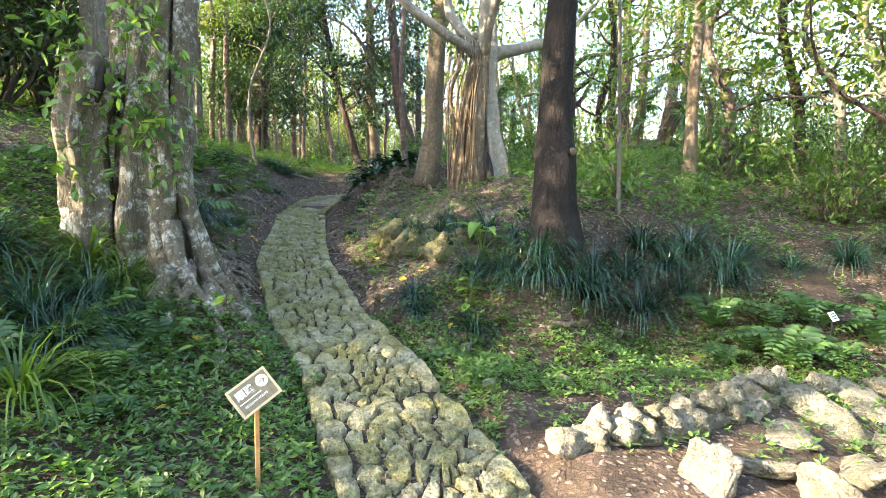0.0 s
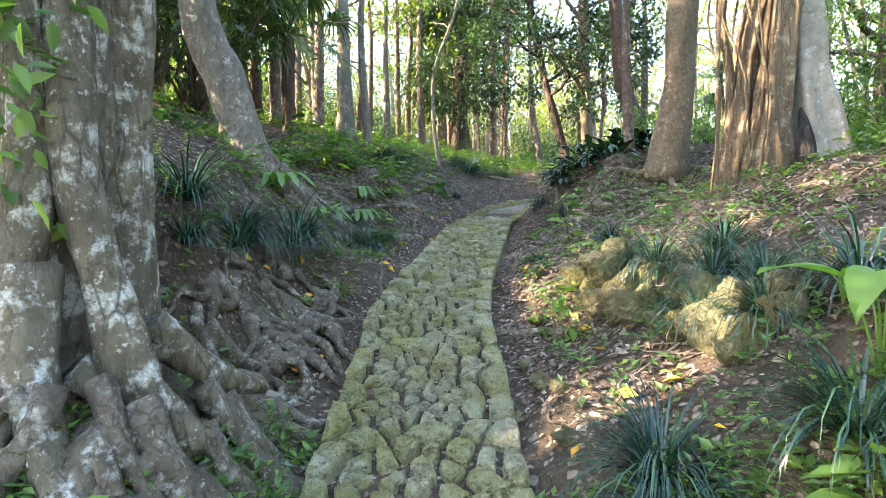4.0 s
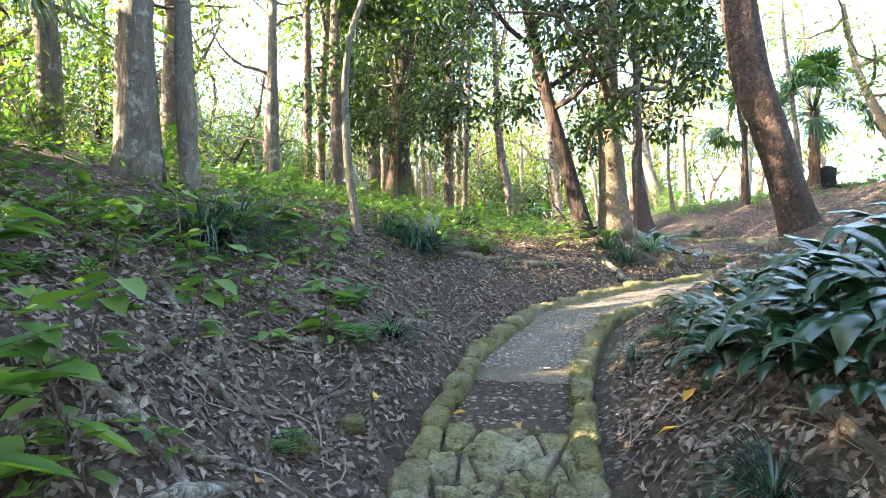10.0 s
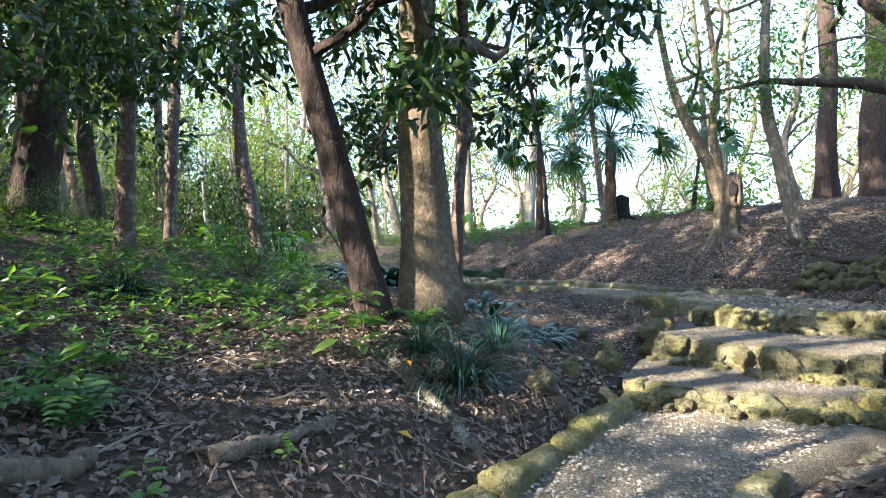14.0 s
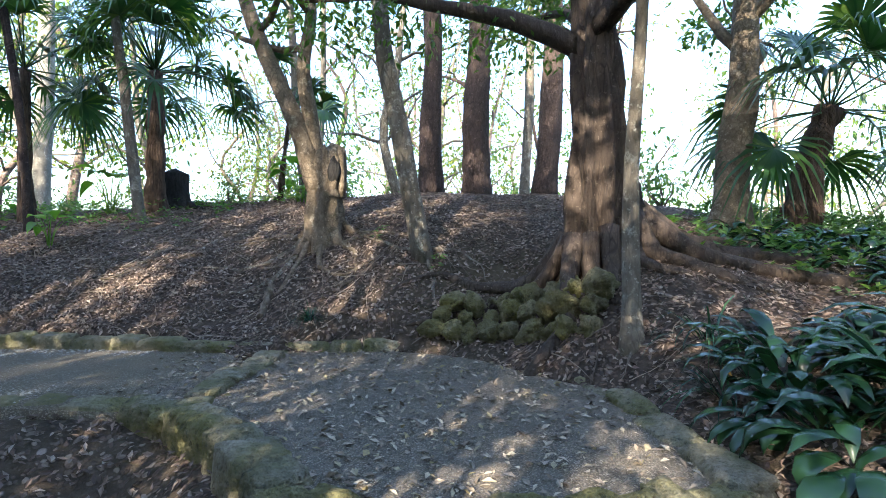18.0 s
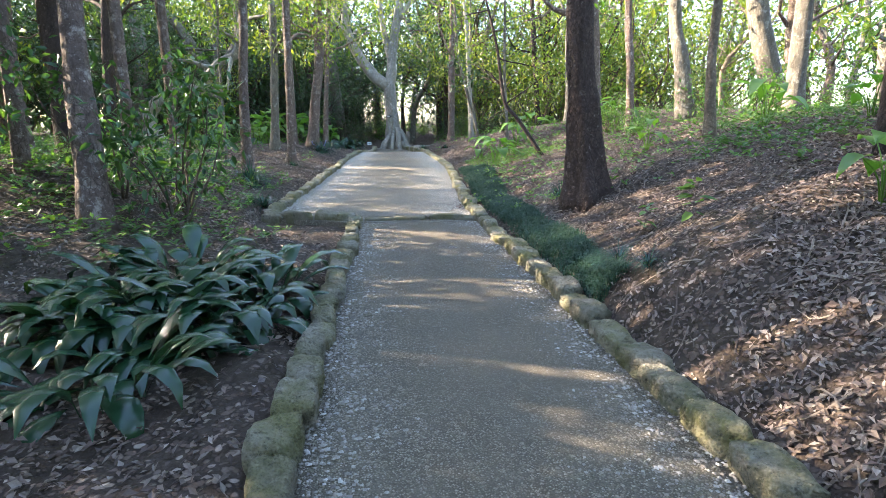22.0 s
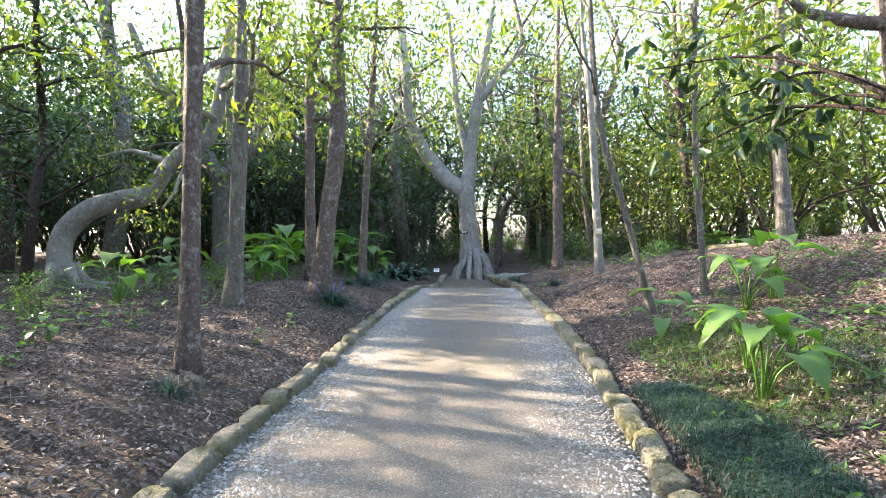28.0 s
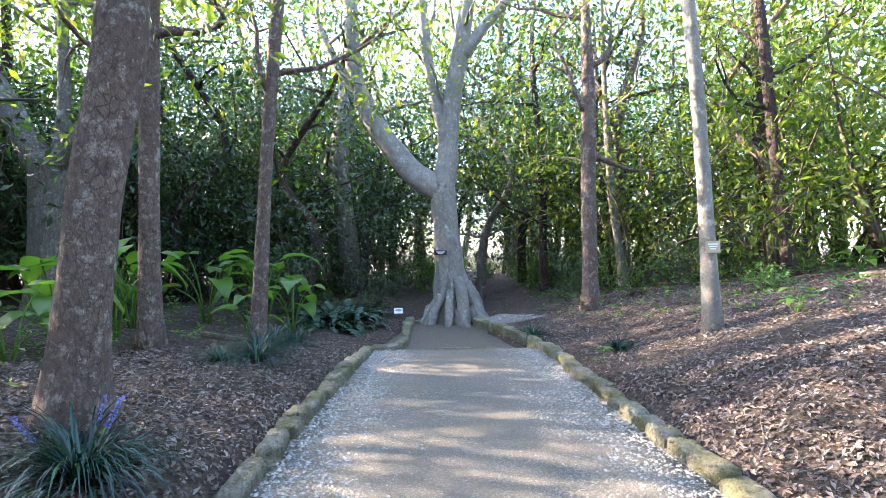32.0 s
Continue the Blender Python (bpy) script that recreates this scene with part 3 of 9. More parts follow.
def ribbed(line, radii, ribs, rng, sides=52, rough=0.03):
    """A stem fused from many: ribs of (angle, drift, width, height at the foot, height at the top) stand out from it."""
    n = len(line)
    d = unit(np.gradient(line, axis=0))
    u = unit(np.cross(d, [0.31, 0.95, 0.05]))
    w = np.cross(d, u)
    a = np.linspace(0, 2 * np.pi, sides, endpoint=False)[None]
    s = np.linspace(0, 1, n)[:, None]
    r = np.array(radii, float)[:, None] * np.ones((1, sides))
    out = np.zeros((n, sides))
    for ang, drift, wide, low, high in ribs:
        mid = ang + drift * s + 0.12 * np.sin(s * 9 + ang * 3)
        gap = (a - mid + np.pi) % (2 * np.pi) - np.pi
        out = np.maximum(out, np.exp(-(gap / wide) ** 2) * (high + (low - high) * (1 - s) ** 2.2) * (1 + 0.2 * np.sin(s * 23 + ang * 7)))
    r = r + out
    ph = rng.uniform(0, 6.28, 3)
    r *= 1 + rough * (np.sin(a * 7 + s * 31 + ph[0]) * np.sin(s * 43 + a * 2 + ph[1]) + rng.uniform(-1, 1, (n, sides)) * 0.5)
    v = (line[:, None] + (np.cos(a)[..., None] * u[:, None] + np.sin(a)[..., None] * w[:, None]) * r[..., None]).reshape(-1, 3)
    i, j = np.arange(n - 1)[:, None] * sides, np.arange(sides)[None]
    k = (j + 1) % sides
    f = np.stack([i + j, i + k, i + sides + k, i + sides + j], -1).reshape(-1, 4)
    m = len(v)
    v = np.vstack([v, line[-1] + d[-1] * 0.05])
    b = (n - 1) * sides + np.arange(sides)
    return v, f, np.stack([b, (n - 1) * sides + (np.arange(sides) + 1) % sides, np.full(sides, m)], -1)


def joined(pieces):
    """Several (verts, quads, tris) as one set of vertices and triangles."""
    vs, ts, k = [], [], 0
    for v, q, t in pieces:
        vs.append(v)
        if len(q):
            ts.append(np.vstack([q[:, [0, 1, 2]], q[:, [0, 2, 3]]]) + k)
        if len(t):
            ts.append(t + k)
        k += len(v)
    return np.vstack(vs), np.vstack(ts)


def stem(name, lines, mat, parent=None, label="", origin=(0, 0, 0)):
    """One mesh of one or more tubes; lines hold world points, origin is the parent's place."""
    v, f = joined(lines)
    me = mesh_of(name, v - np.array(origin), f, mat, True)
    return part_of(name, me, parent, label) if parent else new(name, me)


def leaves(p, u, nrm, length, width, fold=0.18, full=True):
    """Leaf blades at p along u, facing nrm. full: a pointed oval folded on its rib; else a lozenge."""
    n = len(p)
    u = unit(u)
    s = unit(np.cross(u, nrm))
    f = np.cross(s, u)
    length, width = np.broadcast_to(length, n)[:, None], np.broadcast_to(width, n)[:, None]
    if full:
        pts = [p, p + u * length * 0.28 + s * width * 0.5 + f * width * fold, p + u * length * 0.66 + s * width * 0.42 + f * width * fold * 0.6 - f * length * 0.05,
               p + u * length - f * length * 0.14, p + u * length * 0.66 - s * width * 0.42 + f * width * fold * 0.6 - f * length * 0.05,
               p + u * length * 0.28 - s * width * 0.5 + f * width * fold]
        v = np.stack(pts, 1).reshape(-1, 3)
        b = np.arange(n)[:, None] * 6
        q = np.vstack([b + np.array([[0, 1, 2, 3]]), b + np.array([[0, 3, 4, 5]])])
        return v, q
    v = np.stack([p, p + u * length * 0.45 + s * width * 0.5 + f * width * fold, p + u * length, p + u * length * 0.45 - s * width * 0.5 + f * width * fold], 1).reshape(-1, 3)
    b = np.arange(n)[:, None] * 4
    return v, np.vstack([b + np.array([[0, 1, 2]]), b + np.array([[0, 2, 3]])])


def blades(rng, n, base, spread, length, width, rise, seg=4):
    """Strap leaves that rise from a tuft and arch over. Returns vertices and quads."""
    az = rng.uniform(0, 2 * np.pi, n)
    ln = length * rng.uniform(0.6, 1.1, n)
    el = np.radians(rng.uniform(*rise, n))
    root = np.array(base) + np.stack([np.cos(az), np.sin(az), 0 * az], 1) * (spread * np.sqrt(rng.uniform(0, 1, n)))[:, None]
    out = np.stack([np.cos(az), np.sin(az), 0 * az], 1)
    side = np.stack([-np.sin(az), np.cos(az), 0 * az], 1)
    vs = []
    p = root
    e = el.copy()
    droop = rng.uniform(0.35, 0.8, n)
    for k in range(seg + 1):
        t = k / seg
        w = width * (0.55 + 0.45 * math.sin(math.pi * min(1, t * 1.1 + 0.15))) * (1 - t ** 3) + 0.0006
        vs += [p + side * w * 0.5, p - side * w * 0.5]
        step = ln / seg
        p = p + (out * np.cos(e)[:, None] + np.array([0, 0, 1]) * np.sin(e)[:, None]) * step[:, None]
        e = e - droop * (0.5 + t)
    v = np.stack(vs, 1).reshape(-1, 3)
    b = np.arange(n)[:, None, None] * 2 * (seg + 1) + np.arange(seg)[None, :, None] * 2
    return v, (b + np.array([0, 1, 3, 2])).reshape(-1, 4)


def broad_blades(rng, n, spread, length, width, rise):
    """Large upright leaves that fold on the rib and bend over at the tip, each on a stalk."""
    seg = 6
    az = rng.uniform(0, 2 * np.pi, n)
    ln = length * rng.uniform(0.65, 1.1, n)
    wd = width * rng.uniform(0.75, 1.15, n)
    e = np.radians(rng.uniform(*rise, n))
    rad = spread * np.sqrt(rng.uniform(0, 1, n))
    out = np.stack([np.cos(az), np.sin(az), 0 * az], 1)
    side = np.stack([-np.sin(az), np.cos(az), 0 * az], 1)
    p = out * rad[:, None]
    up = np.array([0, 0, 1.0])
    shape = [0.05, 0.05, 0.55, 1.0, 0.95, 0.6, 0.02]
    vs = []
    droop = rng.uniform(0.4, 0.75, n)
    for k in range(seg + 1):
        d = out * np.cos(e)[:, None] + up * np.sin(e)[:, None]
        f = np.cross(d, side)
        w = (wd * shape[k] * 0.5)[:, None]
        vs += [p + side * w + f * w * -0.3, p, p - side * w + f * w * -0.3]
        p = p + d * (ln / seg)[:, None]
        e = e - droop * (0.3 + 1.2 * k / seg)
    v = np.stack(vs, 1).reshape(-1, 3)
    b = np.arange(n)[:, None, None] * 3 * (seg + 1) + np.arange(seg)[None, :, None] * 3
    q = np.concatenate([(b + np.array([0, 1, 4, 3])).reshape(-1, 4), (b + np.array([1, 2, 5, 4])).reshape(-1, 4)])
    return v, q


def block_mesh(name, rng, mat, cuts=4, rough=0.10, edge=7.0):
    """A squared, worn block one metre across with pitted faces and rounded edges."""
    bm = bmesh.new()
    bmesh.ops.create_cube(bm, size=1.0)
    bmesh.ops.subdivide_edges(bm, edges=bm.edges[:], cuts=cuts, use_grid_fill=True)
    off = Vector(rng.uniform(-50, 50, 3))
    for v in bm.verts:
        c = v.co * 2
        big = max(abs(c.x), abs(c.y), abs(c.z))
        c = c * (big / (abs(c.x) ** edge + abs(c.y) ** edge + abs(c.z) ** edge) ** (1 / edge)) * 0.5
        k = noise.noise(c * 1.6 + off) * rough + noise.noise(c * 4.5 + off) * rough * 0.7 - abs(noise.noise(c * 9.0 + off)) * rough * 0.6
        c = c * (1 + k)
        c.x += noise.noise(Vector((off.x, c.y * 1.5, c.z * 1.5))) * rough
        v.co = c
    me = bpy.data.meshes.new(name)
    bm.to_mesh(me)
    bm.free()
    for p in me.polygons:
        p.use_smooth = True
    me.materials.append(mat)
    return me


def grown(rng, start, direction, length, wander, n=7, rise=0.0):
    """A wandering line for a branch or a root."""
    p, d = np.array(start, float), unit(np.array(direction, float))
    pts = [p]
    for _ in range(n - 1):
        d = unit(d + rng.normal(0, wander, 3) + np.array([0, 0, rise]))
        p = p + d * length / (n - 1)
        pts.append(p)
    return np.array(pts)


def ground_line(rng, x, y, az, length, wander, r0, n=9, lift=0.3, drop=None):
    """A root that creeps over the ground from x, y. Returns points and radii."""
    pts, rad = [], []
    a = az
    for k in range(n):
        t = k / (n - 1)
        r = r0 * (1 - 0.8 * t)
        pts.append((x, y, gz(x, y) + r * (lift - 0.7 * t * t)))
        rad.append(max(r, 0.006))
        a += rng.normal(0, wander)
        x, y = x + math.cos(a) * length / (n - 1), y + math.sin(a) * length / (n - 1)
    return np.array(pts), rad


def crown_points(rng, centres, radii, n):
    """Leaf places in clumps: outward-thick, with gaps between the clumps."""
    i = rng.integers(0, len(centres), n)
    d = unit(rng.normal(0, 1, (n, 3)))
    r = rng.uniform(0.15, 1.0, n) ** 0.6
    p = centres[i] + d * (r * radii[i])[:, None] * np.array([1, 1, 0.72])
    return p, d


def crown_mesh(name, rng, centres, radii, n, length, mat, origin, full=False, slim=0.42):
    p, d = crown_points(rng, np.asarray(centres, float), np.asarray(radii, float), n)
    u = unit(d * 0.6 + rng.normal(0, 0.7, (n, 3)) + np.array([0, 0, -0.35]))
    nr = unit(rng.normal(0, 0.6, (n, 3)) + np.array([0, 0, 1.0]))
    ln = length * rng.uniform(0.65, 1.25, n)
    v, f = leaves(p - np.array(origin), u, nr, ln, ln * slim, full=full)
    return mesh_of(name, v, f, mat, full)


def plant_tree(name, label, at, via, r0, r1, height, bark, leaf=None, count=2500, size=0.13, seed=0, roots=0, flare=1.5, limbs=5, limb_from=0.5,
               spread=2.4, crown_low=0.45, lobes=0.0, twist=0.03, clumps=16, sides=12, category="tree", root_len=1.2, full=False, sink=0.12, group="", clump_size=0.75, crown_high=1.0):
    """A tree: trunk from its foot through the point via, on up to its height; limbs; roots; a crown in clumps."""
    rng = np.random.default_rng(seed + 11)
    x, y = at
    z = gz(x, y)
    top = thing(name, x, y, z, label, category, group)
    o = np.array([x, y, z])
    foot = np.array([x, y, z - sink])
    via = np.array(via, float)
    lean = (via - o) / max(0.3, via[2] - z)
    tip = o + lean * min(height, (via[2] - z) * 1.6)
    tip[2] = z + height
    key = [foot, o + (via - o) * 0.5 + rng.normal(0, twist, 3) * [1, 1, 0], via]
    if height > (via[2] - z) * 1.15:
        key += [(via + tip) / 2 + rng.normal(0, twist * 4, 3) * [1, 1, 0], tip]
    line = curve_points(key, 30)
    s = (line[:, 2] - z) / height
    sv = (via[2] - z) / height
    rad = np.interp(s, [-0.1, 0, sv, 1.0], [r0, r0, r1, max(0.02, r1 * 0.3)])
    rad = rad * (1 + (flare - 1) * np.exp(-np.maximum(0, (line[:, 2] - z)) / (r0 * 1.3 + 0.05)))
    stem("trunk", [tube(line, rad, sides + 2, rng, 0.075, lobes)], bark, top, origin=o)
    ends, sizes = [], []
    for k in range(limbs):
        q = limb_from + (0.96 * crown_high - limb_from) * (k + rng.uniform(0.1, 0.9)) / max(1, limbs)
        i = int(np.clip(np.searchsorted(s, q), 1, len(line) - 2))
        az = k * 2.4 + rng.uniform(-0.5, 0.5) + seed
        ln = spread * rng.uniform(0.7, 1.2) * (1.1 - 0.5 * q)
        b = grown(rng, line[i], (math.cos(az), math.sin(az), rng.uniform(0.35, 0.9)), ln, 0.22, 8, 0.03)
        rr = rad[i] * 0.5
        pieces = [tube(b, np.linspace(rr, 0.012, 8), 7, rng)]
        for j in (3, 5, 6):
            c = grown(rng, b[j], unit(b[j] - b[j - 1]) + rng.normal(0, 0.7, 3), ln * 0.45, 0.3, 5)
            pieces.append(tube(c, np.linspace(rr * 0.4, 0.006, 5), 5))
            ends.append(c[-1])
        ends.append(b[-1])
        stem("limb", pieces, bark, top, origin=o)
    for k in range(roots):
        az = k * 2 * math.pi / roots + rng.uniform(-0.35, 0.35)
        p, rr = ground_line(rng, x + math.cos(az) * r0 * 0.5, y + math.sin(az) * r0 * 0.5, az, root_len * rng.uniform(0.35, 0.8), 0.3, min(0.05, r0 * 0.26), 9, -0.15)
        p[0][2] += r0 * 0.5
        p[1][2] += r0 * 0.1
        stem("root", [tube(curve_points(p, 14), np.interp(np.linspace(0, 1, 14), np.linspace(0, 1, len(rr)), rr), 7, rng, 0.12)], bark, top, origin=o)
    if leaf:
        c = [e + rng.normal(0, 0.25, 3) for e in ends]
        while len(c) < clumps:
            a, h = rng.uniform(0, 6.28), rng.uniform(crown_low, crown_high)
            rr = spread * math.sqrt(rng.uniform(0.05, 1)) * math.sin(math.pi * min(0.97, 0.25 + 0.7 * (h - crown_low) / (1.05 - crown_low)))
            base = line[int(np.clip(np.searchsorted(s, h), 0, len(line) - 1))]
            c.append(base + np.array([math.cos(a) * rr, math.sin(a) * rr, rng.uniform(-0.3, 0.4)]))
        sz = clump_size * rng.uniform(0.6, 1.25, len(c))
        part_of("crown", crown_mesh("crown", rng, c, sz, int(count * (1.0 if full else 0.8)), size, leaf, o, full), top)
    return top
# ---- the ground: one sheet to the horizon ----
def spaced(lo, hi, step, reach):
    mid = np.arange(lo, hi + step / 2, step)
    grow, k = [], step
    d = 0.0
    while d < reach:
        k *= 1.22
        d += k
        grow.append(d)
    g = np.array(grow)
    return np.concatenate([lo - g[::-1], mid, hi + g])


def build_ground():
    xs, ys = spaced(-20, 10.5, 0.16, 900), spaced(-2, 49, 0.16, 900)
    gx, gy = np.meshgrid(xs, ys)
    zz = ground_z(gx, gy)
    v = np.stack([gx, gy, zz], -1).reshape(-1, 3)
    n, m = len(xs), len(ys)
    i = (np.arange(m - 1)[:, None] * n + np.arange(n - 1)[None]).ravel()
    f = np.stack([i, i + 1, i + n + 1, i + n], -1)
    return tagged(new("ground", mesh_of("ground", v, f, SOIL, True)), "bare dark forest soil rising in banks beside the path", "ground", kind="structure")


build_ground()


def strip(name, way, inset, mat, label, lift=0.0, cross=9):
    """A path's surface as a slightly domed strip."""
    p, d = along(way, 0.12)
    rng = np.random.default_rng(5)
    v = []
    for (x, y, z, h), (dx, dy) in zip(p, d):
        for k in np.concatenate([[-1.02], np.linspace(-1, 1, cross), [1.02]]):
            w = (h - inset) * k
            edge = -0.16 if abs(k) > 1 else 0.012 * (1 - k * k) + rng.uniform(-0.004, 0.004)
            v.append((x - dy * w, y + dx * w, z + lift + edge))
    n = len(p)
    cross += 2
    i = (np.arange(n - 1)[:, None] * cross + np.arange(cross - 1)[None]).ravel()
    f = np.stack([i, i + cross, i + cross + 1, i + 1], -1)
    return tagged(new(name, mesh_of(name, v, f, mat, True)), label, "path", kind="structure")


strip("path_stone_bed", STONE_WAY, 0.05, SOIL, "earth and grit bed under the cobbled path", -0.03)
strip("path_bend", [(-3.02, 12.95, 1.45, 0.46)] + BEND_WAY, 0.03, GRAVEL_DARK, "narrow gravel path between mossy stone kerbs")
strip("path_broad", [(1.7, 21.6, 2.45, 0.85)] + BROAD_WAY, 0.0, GRAVEL_DARK, "worn brown gravel path between stone kerbs", 0.006)
strip("path_far", FAR_WAY, 0.04, GRAVEL_PALE, "wide pale gravel path between stone kerbs", 0.006)
strip("path_end", END_WAY, 0.1, GRAVEL_DARK, "earth path going on past the forked tree", 0.004)


def flat_area(name, outline, z, mat, label):
    bm = bmesh.new()
    top = [bm.verts.new((x, y, z)) for x, y in outline]
    low = [bm.verts.new((x, y, z - 0.3)) for x, y in outline]
    bm.faces.new(top)
    for i in range(len(top)):
        j = (i + 1) % len(top)
        bm.faces.new((top[j], top[i], low[i], low[j]))
    bmesh.ops.triangulate(bm, faces=bm.faces[:])
    bmesh.ops.recalc_face_normals(bm, faces=bm.faces[:])
    ob = part(name, bm, mat, None)
    return tagged(ob, label, "path", kind="structure")


STEP_ONE = [(-0.85, 17.72), (-0.56, 17.46), (-0.11, 17.16), (0.35, 17.02), (0.72, 16.95)]
STEP_TWO = [(-0.05, 18.62), (0.25, 18.15), (0.46, 17.78), (0.75, 17.55), (1.05, 17.4)]
STEP_THREE = [(0.95, 19.55), (1.12, 19.1), (1.4, 18.75), (1.8, 18.5), (2.15, 18.15)]
LAND_LEFT = [(1.04, 19.5), (1.16, 19.95), (1.22, 20.45), (1.18, 20.95), (0.97, 21.4), (0.72, 21.7), (0.38, 21.84)]
LAND_RIGHT = [(2.2, 18.15), (2.66, 18.6), (3.08, 19.05), (3.46, 19.6), (3.66, 20.25), (3.55, 20.9)]
FAR_KERB = [(3.35, 21.22), (2.8, 21.75), (2.45, 22.2), (2.0, 22.65)]
flat_area("step_tread_1", STEP_ONE + [(1.2, 17.5), (0.8, 17.8), (0.4, 18.4), (0.1, 18.75), (-0.3, 18.5)], 2.105, GRAVEL_DARK, "gravel tread of the lowest path step")
flat_area("step_tread_2", STEP_TWO + [(2.1, 18.25), (1.5, 18.8), (1.1, 19.5), (0.9, 19.8), (0.4, 19.4)], 2.30, GRAVEL_DARK, "gravel tread of the middle path step")
flat_area("landing", STEP_THREE + LAND_RIGHT[1:] + FAR_KERB + [(1.6, 22.9), (0.7, 22.4), (0.36, 21.82)] + LAND_LEFT[::-1][1:-1], 2.475, TRODDEN, "dark trodden gravel landing where two paths meet")
flat_area("path_join", [(-3.85, 26.8), (-5.1, 26.3), (-5.7, 27.2), (-4.6, 28.6), (-3.15, 28.85), (-2.5, 28.0), (-3.1, 27.3)], 2.538, GRAVEL_PALE, "gravel where the path widens")
# ---- trees beside the lower path ----
SIDE = np.array([0.964, 0.266, 0.0])
BACK = np.array([-0.266, 0.964, 0.0])


def up_from(o, rows, n):
    """A smooth line through rows of (sideways, back, up) from o."""
    return curve_points([o + SIDE * a + BACK * b + np.array([0, 0, h]) for a, b, h in rows], n)


def strangler_fig():
    """The knotted fig above the cobbles: fused stems, a split foot and a hollow old stub."""
    x, y = -2.42, 4.78
    z = gz(x, y)
    o = np.array([x, y, z])
    rng = np.random.default_rng(3)
    t = thing("fig_tree", x, y, z, "old grey fig with fused knotted stems and lichen", "tree")
    main = up_from(o, ((-0.12, 0.05, -0.2), (-0.12, 0.05, 0.5), (-0.06, 0.08, 1.2), (-0.06, 0.1, 1.9), (-0.1, 0.2, 3.2), (-0.2, 0.3, 4.6)), 46)
    h = main[:, 2] - z
    ribs = [(k * 0.78 + rng.uniform(-0.2, 0.2), rng.uniform(-0.7, 0.7), rng.uniform(0.16, 0.3), rng.uniform(0.05, 0.12), rng.uniform(0.03, 0.08)) for k in range(8)]
    stem("trunk", [ribbed(main, np.interp(h, [-0.2, 0, 0.5, 2, 4.6], [0.26, 0.2, 0.155, 0.15, 0.13]), ribs, rng)], BARK_FIG, t, origin=o)
    for rows, r0, r1 in ((((0.34, -0.05, -0.05), (0.29, -0.06, 0.2), (0.2, -0.06, 0.5), (0.12, -0.05, 0.85), (0.12, -0.02, 1.3), (0.17, 0.0, 1.9), (0.25, 0.1, 3.2), (0.35, 0.2, 4.6)), 0.075, 0.10),
                         (((-0.1, -0.15, -0.1), (-0.02, -0.17, 0.35), (0.03, -0.13, 0.9), (0.0, -0.1, 1.6), (0.05, 0.0, 2.6)), 0.085, 0.06),
                         (((0.2, 0.0, 0.0), (0.17, 0.0, 0.35), (0.12, 0.02, 0.7)), 0.03, 0.03), (((0.02, 0.3, -0.1), (0.05, 0.3, 1.2), (0.1, 0.35, 2.6), (0.2, 0.6, 4.4)), 0.14, 0.1),
                         (((-0.3, -0.1, -0.1), (-0.28, -0.12, 0.5), (-0.22, -0.06, 1.1), (-0.18, 0.0, 2.2)), 0.1, 0.07), (((-0.42, 0.2, -0.1), (-0.36, 0.25, 1.0), (-0.4, 0.3, 2.4), (-0.6, 0.5, 4.2)), 0.12, 0.08)):
        line = up_from(o, rows, 24)
        stem("trunk", [tube(line, np.linspace(r0, r1, 24) * (1 + 0.1 * np.sin(np.linspace(0, 17, 24) + r0 * 90)), 14, rng, 0.11)], BARK_FIG, t, origin=o)
    knob = up_from(o, ((-0.62, 0.05, -0.2), (-0.6, 0.05, 0.6), (-0.64, 0.03, 1.15), (-0.56, 0.03, 1.6), (-0.5, 0.05, 1.82)), 24)
    ribs = [(k * 1.05, rng.uniform(-0.5, 0.5), 0.3, 0.06, 0.07) for k in range(6)]
    stem("old_stub", [ribbed(knob, np.interp(np.linspace(0, 1, 24), [0, 0.4, 0.75, 0.92, 1], [0.2, 0.13, 0.17, 0.15, 0.08]), ribs, rng, 36, 0.05)], BARK_FIG, t, "hollow stub of an old stem", o)
    # no real opening: a black plug gives the stub's hole its shade
    hole = up_from(o, ((-0.46, -0.15, 1.42), (-0.42, -0.17, 1.58), (-0.4, -0.14, 1.72)), 6)
    stem("hollow", [tube(hole, [0.015, 0.03, 0.045, 0.04, 0.03, 0.015], 10, rng, 0.25)], STUMP_AND_HOLE_SHADE, t, "solid black plug standing for the shade in a hollow", o)
    for rows, r in ((((0.05, -0.18, 0.45), (0.14, -0.28, 0.1), (0.3, -0.4, -0.16), (0.5, -0.5, -0.3)), 0.085),
                    (((0.34, -0.05, 0.1), (0.42, -0.05, -0.05), (0.55, 0.0, -0.25)), 0.07), (((0.3, 0.1, 0.2), (0.42, 0.3, -0.05), (0.5, 0.6, -0.2)), 0.07)):
        line = up_from(o, rows, 14)
        line[:, 2] = np.maximum(line[:, 2], ground_z(line[:, 0], line[:, 1]) + r * 0.15)
        stem("root", [tube(line, np.linspace(r, r * 0.7, 14), 10, rng, 0.13)], BARK_FIG, t, origin=o)
